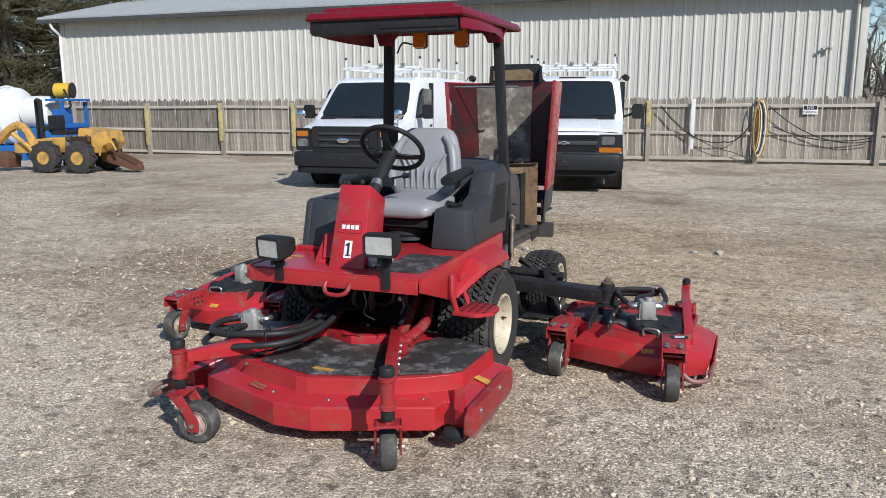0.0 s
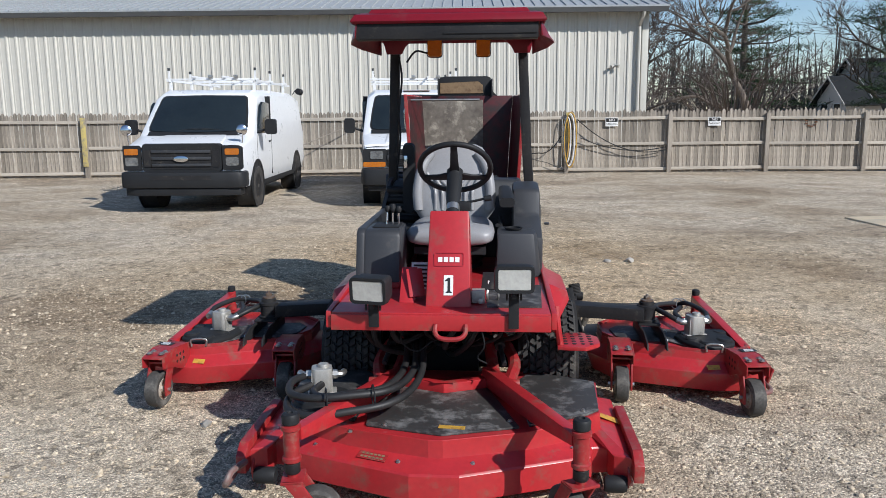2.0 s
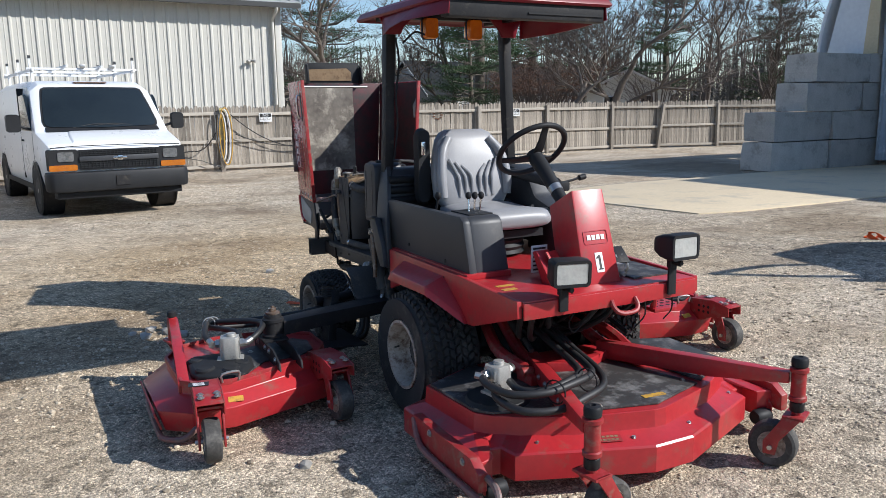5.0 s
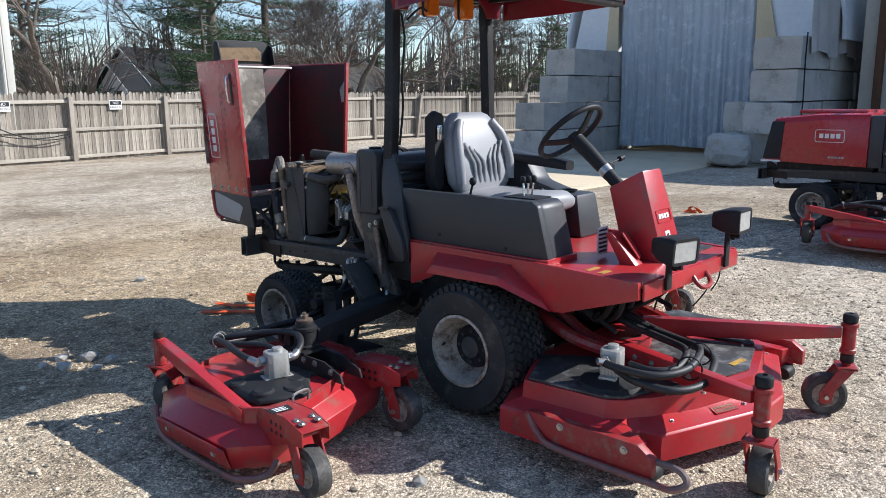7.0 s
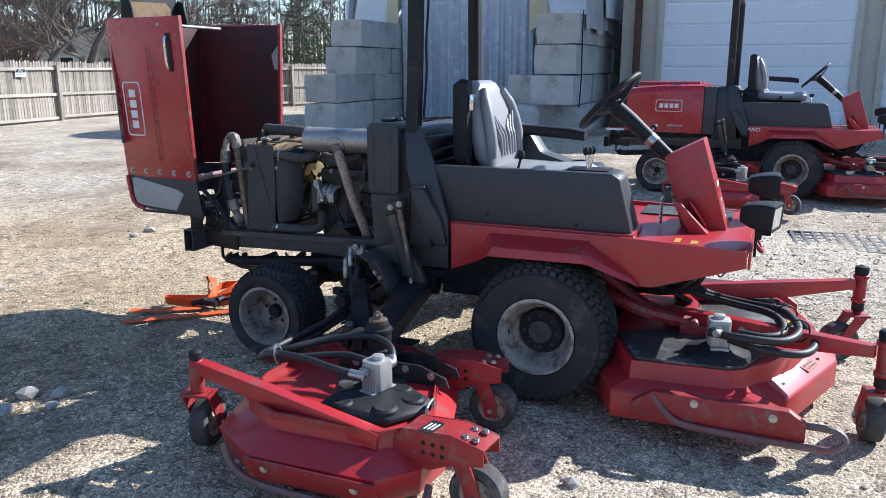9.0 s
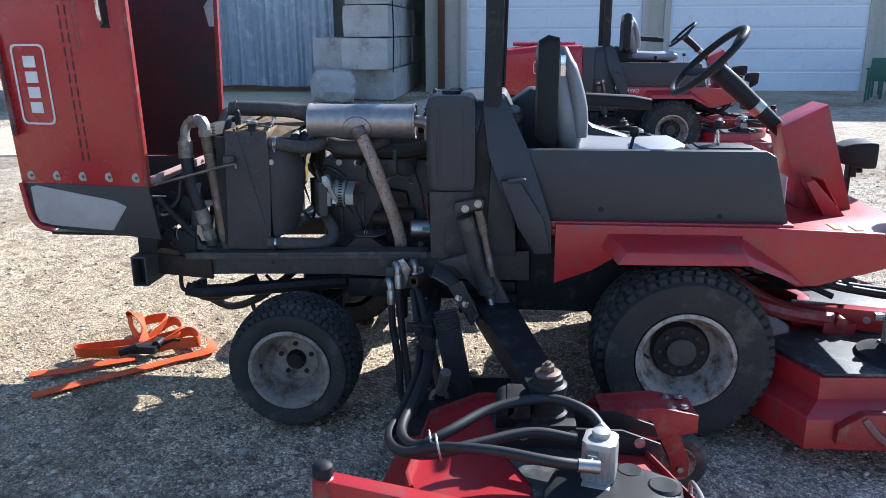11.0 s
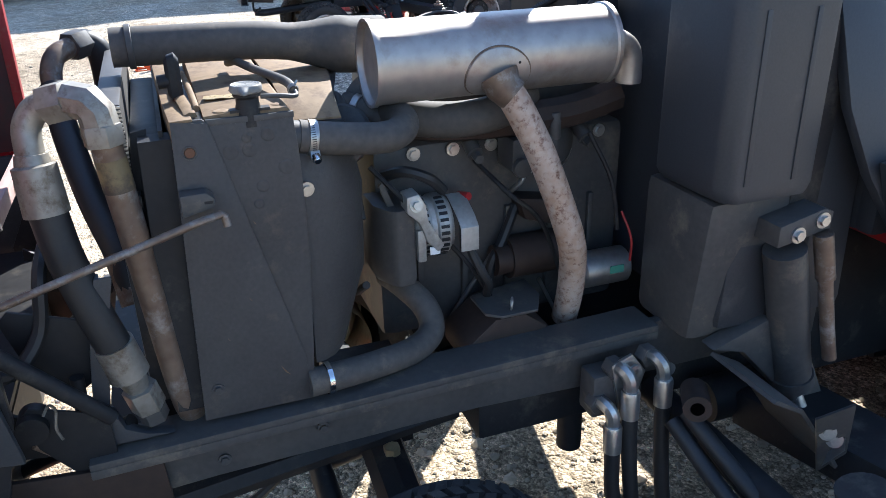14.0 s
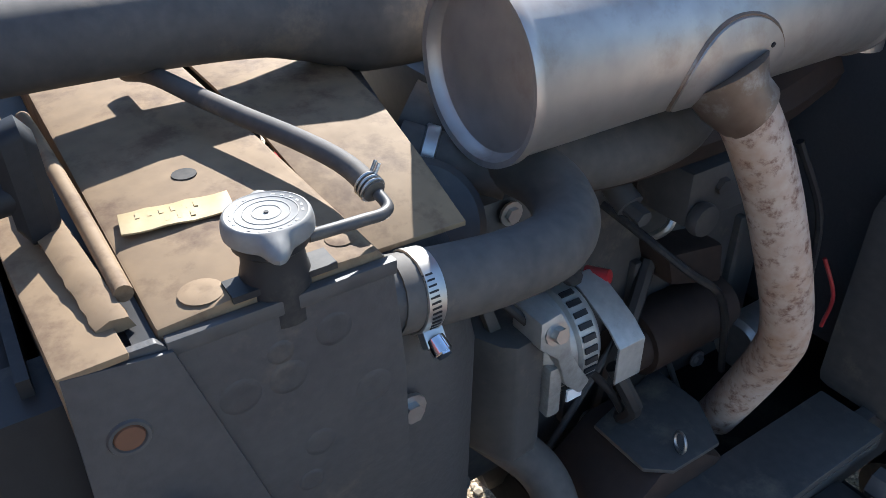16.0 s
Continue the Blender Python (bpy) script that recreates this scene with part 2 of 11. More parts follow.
CONCRETE = mat("cast_concrete", (0.56, 0.54, 0.50), (0.40, 0.385, 0.355), 0.9, scale=2.2, fine=34, bump=0.008, dirt=(0.27, 0.255, 0.23), dirt_at=0.64, spread=0.16, stain_scale=0.9)
SLAB = mat("concrete_slab", (0.72, 0.59, 0.40), (0.62, 0.505, 0.34), 0.9, scale=0.7, fine=18, bump=0.002, dirt=(0.50, 0.43, 0.325), dirt_at=0.62, stain_scale=0.4)
TARP = mat("grey_tarpaulin", (0.46, 0.51, 0.56), (0.34, 0.375, 0.42), 0.5, scale=1.2, fine=14, bump=0.006, stretch=(1, 1.6, 0.3), dirt=(0.60, 0.63, 0.66), dirt_at=0.62)
FABRIC = mat("white_hoop_fabric", (0.72, 0.75, 0.78), (0.60, 0.63, 0.67), 0.6, scale=1.0, fine=9, bump=0.01)
DOORWHITE = mat("white_roller_door", (0.80, 0.82, 0.85), (0.74, 0.76, 0.79), 0.45, scale=0.9, fine=12, dirt=(0.66, 0.67, 0.68), dirt_at=0.66)
BEIGE = mat("beige_wall", (0.56, 0.51, 0.43), (0.49, 0.445, 0.375), 0.75, scale=0.9, fine=16, bump=0.002, dirt=(0.40, 0.36, 0.30), dirt_at=0.66)
YELLOW = mat("machine_yellow", (0.62, 0.36, 0.075), (0.50, 0.28, 0.055), 0.45, scale=5, fine=50, dirt=(0.22, 0.14, 0.07), dirt_at=0.6)
BLUE = mat("blue_frame_paint", (0.02, 0.14, 0.42), (0.02, 0.10, 0.32), 0.45, scale=5)
POLY = mat("white_poly_tank", (0.74, 0.74, 0.71), (0.66, 0.66, 0.63), 0.4, scale=3)
DIRTY_RUST = mat("rusty_steel", (0.16, 0.075, 0.04), (0.10, 0.05, 0.03), 0.8, 0.2, scale=9, fine=60, bump=0.002)
BARK = mat("grey_bark", (0.19, 0.16, 0.135), (0.085, 0.070, 0.058), 0.9, scale=4, fine=22, bump=0.01, stretch=(3, 3, 0.6), gloss=0.22)
PINE = mat("pine_needles", (0.036, 0.068, 0.028), (0.062, 0.098, 0.042), 0.7, scale=1.5, fine=20, gloss=0.22)
BROWN_PINE = mat("brown_green_needles", (0.060, 0.060, 0.028), (0.085, 0.072, 0.036), 0.75, scale=1.5, fine=20, gloss=0.22)
DRYLEAF = mat("dry_brown_leaves", (0.15, 0.075, 0.045), (0.10, 0.055, 0.035), 0.8, scale=2)
TWIG = mat("bare_twigs", (0.15, 0.122, 0.105), (0.095, 0.076, 0.066), 0.9, scale=2, gloss=0.22)
HOUSE_W = mat("grey_house_siding", (0.62, 0.60, 0.57), (0.54, 0.52, 0.49), 0.7, scale=0.8)
SHINGLE = mat("dark_shingles", (0.013, 0.015, 0.017), (0.024, 0.026, 0.028), 0.95, scale=1.5, fine=20, gloss=0.22)
STONE = mat("limestone_chip", (0.46, 0.43, 0.385), (0.30, 0.28, 0.25), 0.9, scale=5, fine=60, bump=0.004, spread=0.3)
GREEN_CHAIR = mat("green_resin", (0.03, 0.13, 0.085), (0.025, 0.10, 0.07), 0.45)


def gravel_mat():
    m = bpy.data.materials.new("crushed_gravel")
    m.use_nodes = True
    n, l = m.node_tree.nodes, m.node_tree.links
    p = n["Principled BSDF"]
    tc = n.new("ShaderNodeTexCoord")

    def noise_node(scale, detail, rough=0.55):
        t = n.new("ShaderNodeTexNoise")
        t.inputs["Scale"].default_value, t.inputs["Detail"].default_value, t.inputs["Roughness"].default_value = scale, detail, rough
        l.new(tc.outputs["Object"], t.inputs[0])
        return t

    def ramp_node(src, stops):
        r = n.new("ShaderNodeValToRGB")
        while len(r.color_ramp.elements) < len(stops):
            r.color_ramp.elements.new(0.5)
        for e, (at, c) in zip(r.color_ramp.elements, stops):
            e.position, e.color = at, (*c, 1)
        l.new(src, r.inputs[0])
        return r

    def mix_node(fac, a, b, kind="MIX"):
        x = n.new("ShaderNodeMixRGB")
        x.blend_type = kind
        for src, sock in ((fac, 0), (a, 1), (b, 2)):
            if isinstance(src, (int, float)):
                x.inputs[sock].default_value = src
            elif isinstance(src, tuple):
                x.inputs[sock].default_value = (*src, 1)
            else:
                l.new(src, x.inputs[sock])
        return x.outputs[0]

    broad = noise_node(0.22, 8, 0.66)
    base = ramp_node(broad.outputs[0], [(0.38, (0.365, 0.285, 0.197)), (0.46, (0.55, 0.452, 0.33)), (0.54, (0.67, 0.57, 0.44)), (0.63, (0.60, 0.477, 0.336))])
    pebbles = []
    for s, lo, hi in ((55, 0.42, 1.45), (125, 0.28, 1.65), (290, 0.36, 1.55)):
        v = n.new("ShaderNodeTexVoronoi")
        v.inputs["Scale"].default_value = s
        l.new(tc.outputs["Object"], v.inputs[0])
        bw = n.new("ShaderNodeSeparateColor")
        l.new(v.outputs["Color"], bw.inputs[0])
        r = ramp_node(bw.outputs[0], [(0.0, (lo,) * 3), (0.7, (1.0, 1.0, 1.0)), (1.0, (hi,) * 3)])
        pebbles.append((v, r))
    # stony patches where the chips lie loose, packed fines elsewhere
    loose = ramp_node(noise_node(0.45, 7, 0.7).outputs[0], [(0.44, (0.15,) * 3), (0.6, (0.95,) * 3)])
    col = mix_node(loose.outputs[0], base.outputs[0], mix_node(1.0, base.outputs[0], pebbles[0][1].outputs[0], "MULTIPLY"))
    col = mix_node(0.75, col, pebbles[1][1].outputs[0], "MULTIPLY")
    col = mix_node(0.75, col, pebbles[2][1].outputs[0], "MULTIPLY")
    pale = ramp_node(noise_node(1.1, 8, 0.75).outputs[0], [(0.54, (0, 0, 0)), (0.66, (0.45, 0.45, 0.45))])
    col = mix_node(pale.outputs[0], col, mix_node(0.5, col, (0.64, 0.56, 0.45)))
    mottle = ramp_node(noise_node(6.5, 9, 0.78).outputs[0], [(0.34, (0.62,) * 3), (0.5, (1.0,) * 3), (0.66, (1.38,) * 3)])
    col = mix_node(0.6, col, mottle.outputs[0], "MULTIPLY")
    fv = n.new("ShaderNodeTexVoronoi")
    fv.inputs["Scale"].default_value = 19
    l.new(tc.outputs["Object"], fv.inputs[0])
    fs = n.new("ShaderNodeSeparateColor")
    l.new(fv.outputs["Color"], fs.inputs[0])
    fleck = ramp_node(fs.outputs[1], [(0.0, (0.5,) * 3), (0.12, (0.6,) * 3), (0.16, (1.0,) * 3), (0.84, (1.0,) * 3), (0.90, (1.22,) * 3)])
    col = mix_node(0.8, col, fleck.outputs[0], "MULTIPLY")
    # damp and oily stains, and worn wheel tracks along the yard
    patch = noise_node(0.5, 8, 0.7)
    mask = ramp_node(patch.outputs[0], [(0.53, (0, 0, 0)), (0.64, (0.85, 0.85, 0.85))])
    col = mix_node(mask.outputs[0], col, mix_node(0.6, col, (0.17, 0.13, 0.095)))
    trk = n.new("ShaderNodeMapping")
    trk.inputs["Rotation"].default_value, trk.inputs["Scale"].default_value = (0, 0, 0.12), (0.10, 1.5, 1)
    l.new(tc.outputs["Object"], trk.inputs[0])
    tn = n.new("ShaderNodeTexNoise")
    tn.inputs["Scale"].default_value, tn.inputs["Detail"].default_value, tn.inputs["Roughness"].default_value = 1.0, 7, 0.7
    l.new(trk.outputs[0], tn.inputs[0])
    tmask = ramp_node(tn.outputs[0], [(0.53, (0, 0, 0)), (0.66, (0.75, 0.75, 0.75))])
    col = mix_node(tmask.outputs[0], col, mix_node(0.5, col, (0.22, 0.17, 0.125)))
    # tan earth showing through behind the mower
    off = n.new("ShaderNodeVectorMath")
    off.operation = "DISTANCE"
    off.inputs[1].default_value = (-1.6, 8.4, 0.0)
    l.new(tc.outputs["Object"], off.inputs[0])
    wob = n.new("ShaderNodeMath")
    wob.operation = "MULTIPLY_ADD"
    wob.inputs[1].default_value = 3.0
    l.new(noise_node(0.8, 6, 0.65).outputs[0], wob.inputs[0])
    l.new(off.outputs["Value"], wob.inputs[2])
    earth = ramp_node(wob.outputs[0], [(0.0, (0.8,) * 3), (1.0, (0, 0, 0))])
    span = n.new("ShaderNodeMapRange")
    span.inputs[1].default_value, span.inputs[2].default_value = 3.2, 6.6
    l.new(wob.outputs[0], span.inputs[0])
    l.new(span.outputs[0], earth.inputs[0])
    col = mix_node(earth.outputs[0], col, mix_node(1.0, col, (0.97, 0.865, 0.70), "MULTIPLY"))
    l.new(col, p.inputs["Base Color"])
    p.inputs["Roughness"].default_value = 0.95
    p.inputs["Specular IOR Level"].default_value = 0.2
    h = n.new("ShaderNodeMath")
    h.operation = "ADD"
    l.new(pebbles[0][0].outputs["Distance"], h.inputs[0])
    h2 = n.new("ShaderNodeMath")
    h2.operation = "MULTIPLY_ADD"
    h2.inputs[1].default_value = 0.6
    l.new(pebbles[1][0].outputs["Distance"], h2.inputs[0])
    l.new(h2.outputs[0], h.inputs[1])
    l.new(pebbles[0][0].outputs["Distance"], h2.inputs[2])
    bp = n.new("ShaderNodeBump")
    bp.invert = True
    bp.inputs["Strength"].default_value, bp.inputs["Distance"].default_value = 0.9, 0.0065
    l.new(h2.outputs[0], bp.inputs["Height"])
    l.new(bp.outputs[0], p.inputs["Normal"])
    return m


GRAVEL = gravel_mat()


# ---- mesh tools ----
class G:
    """Collects shapes into one mesh."""

    def __init__(self):
        self.v, self.f = [], []

    def add(self, verts, faces, m=None):
        o = len(self.v)
        self.v += [tuple(m @ Vector(p)) if m else tuple(p) for p in verts]
        self.f += [tuple(i + o for i in f) for f in faces]
        return self

    def box(self, c, s, m=None):
        x, y, z = c
        a, b, d = s[0] / 2, s[1] / 2, s[2] / 2
        vs = [(x + i * a, y + j * b, z + k * d) for k in (-1, 1) for j in (-1, 1) for i in (-1, 1)]
        return self.add(vs, [(0, 2, 3, 1), (4, 5, 7, 6), (0, 1, 5, 4), (2, 6, 7, 3), (0, 4, 6, 2), (1, 3, 7, 5)], m)

    def span(self, lo, hi, m=None):
        return self.box([(a + b) / 2 for a, b in zip(lo, hi)], [abs(b - a) for a, b in zip(lo, hi)], m)

    def prism(self, poly, axis, a, b, m=None):
        """A flat outline pushed along an axis. The outline holds the two other coordinates in order."""
        def put(p, d):
            return {"x": (d, p[0], p[1]), "y": (p[0], d, p[1]), "z": (p[0], p[1], d)}[axis]
        n = len(poly)
        vs = [put(p, a) for p in poly] + [put(p, b) for p in poly]
        fs = [tuple(range(n)), tuple(range(2 * n - 1, n - 1, -1))] + [(i, i + n, (i + 1) % n + n, (i + 1) % n) for i in range(n)]
        return self.add(vs, fs, m)

    def loft(self, rings, cap=True, close=True, m=None):
        n, vs, fs = len(rings[0]), [p for r in rings for p in r], []
        for k in range(len(rings) - 1):
            for i in range(n if close else n - 1):
                j = (i + 1) % n
                fs.append((k * n + i, k * n + j, (k + 1) * n + j, (k + 1) * n + i))
        if cap:
            fs += [tuple(range(n - 1, -1, -1)), tuple(range((len(rings) - 1) * n, len(rings) * n))]
        return self.add(vs, fs, m)

    def cyl(self, p0, p1, r0, r1=None, seg=14, cap=True, m=None):
        p0, p1 = Vector(p0), Vector(p1)
        q = (p1 - p0).to_track_quat("Z", "Y")
        rings = [[p + q @ Vector((r * math.cos(t), r * math.sin(t), 0)) for t in [2 * math.pi * i / seg for i in range(seg)]]
                 for p, r in ((p0, r0), (p1, r0 if r1 is None else r1))]
        return self.loft(rings, cap, m=m)

    def lathe(self, prof, origin=(0, 0, 0), axis=(0, 0, 1), seg=24, m=None, cap=True):
        """A profile of (radius, height) turned round an axis."""
        q, o = Vector(axis).to_track_quat("Z", "Y"), Vector(origin)
        rings = [[o + q @ Vector((r * math.cos(2 * math.pi * i / seg), r * math.sin(2 * math.pi * i / seg), h)) for i in range(seg)] for r, h in prof]
        return self.loft(rings, cap, m=m)

    def tube(self, pts, r, seg=8, step=5, m=None, cap=True):
        """A round hose or bar through the points, smoothly bent; step 0 keeps the corners."""
        P = [Vector(p) for p in pts]
        if step and len(P) > 2:
            Q = [2 * P[0] - P[1]] + P + [2 * P[-1] - P[-2]]
            P = []
            for i in range(1, len(Q) - 2):
                for k in range(step):
                    t = k / step
                    a, b, c, d = Q[i - 1:i + 3]
                    P.append(0.5 * (2 * b + (c - a) * t + (2 * a - 5 * b + 4 * c - d) * t * t + (3 * b - a - 3 * c + d) * t ** 3))
            P.append(Q[-2])
        ref, rings = None, []
        for i, p in enumerate(P):
            d = (P[min(i + 1, len(P) - 1)] - P[max(i - 1, 0)]).normalized()
            if ref is None:
                ref = d.orthogonal().normalized()
            ref = (ref - d * ref.dot(d)).normalized()
            s = d.cross(ref)
            rr = r[min(i, len(r) - 1)] if isinstance(r, (list, tuple)) else r
            rings.append([p + (ref * math.cos(a) + s * math.sin(a)) * rr for a in [2 * math.pi * k / seg for k in range(seg)]])
        return self.loft(rings, cap, m=m)

    def ring(self, c, axis, R, r, seg=28, sub=8):
        q, c = Vector(axis).to_track_quat("Z", "Y"), Vector(c)
        rows = []
        for i in range(seg):
            a = 2 * math.pi * i / seg
            rows.append([c + q @ Vector(((R + r * math.cos(b)) * math.cos(a), (R + r * math.cos(b)) * math.sin(a), r * math.sin(b)))
                         for b in [2 * math.pi * k / sub for k in range(sub)]])
        return self.loft(rows + [rows[0]], cap=False)

    def mesh(self, name, material, bevel=0.0, smooth=40, segs=2):
        me = bpy.data.meshes.new(name)
        me.from_pydata(self.v, [], self.f)
        if bevel:
            bm = bmesh.new()
            bm.from_mesh(me)
            bmesh.ops.recalc_face_normals(bm, faces=bm.faces)
            ed = [e for e in bm.edges if len(e.link_faces) == 2 and e.calc_face_angle(0) > radians(28)]
            bmesh.ops.bevel(bm, geom=ed, offset=bevel, segments=segs, profile=0.6, affect="EDGES", clamp_overlap=True)
            bm.to_mesh(me)
            bm.free()
        else:
            bm = bmesh.new()
            bm.from_mesh(me)
            bmesh.ops.recalc_face_normals(bm, faces=bm.faces)
            bm.to_mesh(me)
            bm.free()
        me.materials.append(material)
        if smooth:
            for q in me.polygons:
                q.use_smooth = True
            me.set_sharp_from_angle(angle=radians(smooth))
        return me


def thing(name, label, category, group="", m=None, kind=""):
    ob = new(name)
    ob.empty_display_size = 0.1
    ob.matrix_world = m or Matrix()
    return tagged(ob, label, category, group, kind)


def part(name, g, material, parent=None, label="", bevel=0.0, smooth=40, m=None):
    me = g if isinstance(g, bpy.types.Mesh) else g.mesh(name, material, bevel, smooth)
    ob = new(name, me)
    if parent:
        ob.parent = parent
    if m:
        ob.matrix_basis = m
    if label:
        ob["label"] = label
    return ob


def solid(name, g, material, label, category, group="", kind="", bevel=0.0, smooth=40, m=None):
    """A top-level thing or piece of the setting in one mesh."""
    ob = part(name, g, material, None, label, bevel, smooth, m)
    return tagged(ob, "", category, group, kind)


def rot(axis, deg, at=(0, 0, 0)):
    return Matrix.Translation(at) @ Matrix.Rotation(radians(deg), 4, axis)

# ---- the yard ----
def ground_height(x, y):
    p = Vector((x * 0.35, y * 0.35, 0.3))
    near = max(0.0, 1 - (abs(x + 1.6) / 2.6) ** 4) * max(0.0, 1 - (abs(y - 5.0) / 2.8) ** 4)
    h = 0.030 * noise.noise(p) + 0.018 * noise.noise(p * 3.1)
    flat = min(1.0, max(0.0, (x - 3.2) / 1.2)) * min(1.0, max(0.0, (y - 7.6) / 1.2)) * min(1.0, max(0.0, (18.6 - y) / 1.2))
    rise = min(1.0, max(0.0, (x - 2.2) / 1.3)) * min(1.0, max(0.0, (7.8 - y) / 1.6))
    rise = rise * rise * (3 - 2 * rise)
    return h * (1 - 0.85 * near) * (1 - 0.85 * flat) * (1 - 0.7 * rise) - 0.004 + 0.075 * rise


def build_ground():
    def axis(lo, hi, fine_lo, fine_hi, step):
        out, s = [], fine_lo
        a, d = fine_lo, step
        while a > lo:
            out.append(a)
            a -= d
            d *= 1.22
        out = sorted(out + [lo])
        s = fine_lo + step
        while s < fine_hi:
            out.append(s)
            s += step
        d = step
        while s < hi:
            out.append(s)
            s += d
            d *= 1.22
        return out + [hi]
    xs, ys = axis(-900, 900, -9, 9, 0.22), axis(-900, 900, -4, 14, 0.22)
    g = G()
    g.v = [(x, y, ground_height(x, y) if abs(x) < 40 and abs(y) < 40 else 0.0) for y in ys for x in xs]
    w = len(xs)
    g.f = [(j * w + i, j * w + i + 1, (j + 1) * w + i + 1, (j + 1) * w + i) for j in range(len(ys) - 1) for i in range(w - 1)]
    solid("ground", g, GRAVEL, "grey-brown crushed gravel yard with tyre tracks", "ground", kind="structure")


build_ground()

g = G()
g.prism([(3.87, 12.7), (4.1, 11.0), (4.42, 9.25), (5.2, 9.12), (6.6, 9.1), (9.75, 9.2), (14.0, 9.35), (20.6, 9.4), (20.6, 13.3), (14.2, 13.3), (10.1, 13.42), (6.07, 13.16)], "z", -0.05, 0.016)
solid("pavement", g, SLAB, "pale tan concrete slab beside the gravel", "pavement", kind="structure", bevel=0.01)

# the tall wooden fence: posts and three rails on this side, dog-eared pickets behind
POSTS_A = [(-22.6, 19.5), (-19.85, 19.72), (-17.1, 19.95), (-14.5, 20.15), (-12.2, 20.5), (-9.6, 20.85), (-7.2, 21.1), (-4.8, 21.45), (-2.2, 21.75), (0.45, 21.85), (3.2, 21.98), (5.85, 22.3), (8.4, 22.3), (11.3, 22.8), (14.35, 23.2)]
POSTS_B = [(14.35, 23.2), (16.35, 22.9), (18.7, 22.45), (21.4, 21.6), (24.2, 20.8), (27.0, 20.0)]


def picket_mesh(h, w, t=0.018):
    g = G()
    g.prism([(-w / 2, 0.02), (w / 2, 0.02), (w / 2, h - 0.055), (w / 2 - 0.034, h), (-w / 2 + 0.034, h), (-w / 2, h - 0.055)], "y", 0, t)
    return g.mesh("picket", FENCE_W, smooth=0)


PICKETS = [picket_mesh(h, 0.096) for h in (1.64, 1.66, 1.675, 1.69)]


def build_fence(label, posts, lean_at=None, yellow=()):
    f = thing("wooden_fence", label, "fence", kind="structure")
    rest = G()
    post = G().span((-0.055, -0.055, -0.1), (0.055, 0.055, 1.57)).mesh("post", FENCE_P, bevel=0.006)
    for i, (x, y) in enumerate(posts):
        if i == 0 and posts is POSTS_B:
            continue
        m = pose(x, y, 0, 0, 0, 3)
        if i == lean_at:
            m = pose(x - 0.12, y, 0, 2, 7, 3)
        part("post", post, None, f, m=m)
    for (x0, y0), (x1, y1) in zip(posts, posts[1:]):
        d = Vector((x1 - x0, y1 - y0, 0))
        ang, ln = math.degrees(math.atan2(d.y, d.x)), d.length
        # rails get the paler wood with the sun highlight in its colour
        rl = G().span((0.0, 0.018, -0.04), (ln, 0.068, 0.04)).mesh("rail", FENCE_R, bevel=0.004)
        for z in (0.10, 0.78, 1.46):
            part("rail", rl, None, f, m=pose(x0, y0, z + random.uniform(-0.02, 0.02), random.uniform(-2, 2), random.uniform(-0.5, 0.5), ang))
        k = int(ln / 0.102)
        for i in range(k):
            u = (i + 0.5) / k * ln
            c = Vector((x0, y0, 0)) + d.normalized() * u + Vector((-d.y, d.x, 0)).normalized() * (0.071 + random.uniform(0, 0.006))
            at = pose(c.x, c.y, random.uniform(-0.012, 0.012), random.uniform(-0.4, 0.4), random.uniform(-0.5, 0.5), ang)
            if x0 < -14.6 or x0 > 21:
                me = random.choice(PICKETS)
                rest.add([v.co for v in me.vertices], [tuple(q.vertices) for q in me.polygons], at)
            else:
                part("picket", random.choice(PICKETS), None, f, m=at)
    if rest.v:
        tagged(part("picket_row", rest.mesh("picket_row", FENCE_W, smooth=0), None, f, "far run of weathered pickets"), kind="stuff")
    for (x, y, w, z0, z1) in yellow:
        part("painted_board", G().span((-w / 2, -0.025, z0), (w / 2, 0.0, z1)), YELLOW_POST, f, "faded yellow painted board", bevel=0.003, m=pose(x, y - 0.06, 0, 0, 0, 4))
    return f


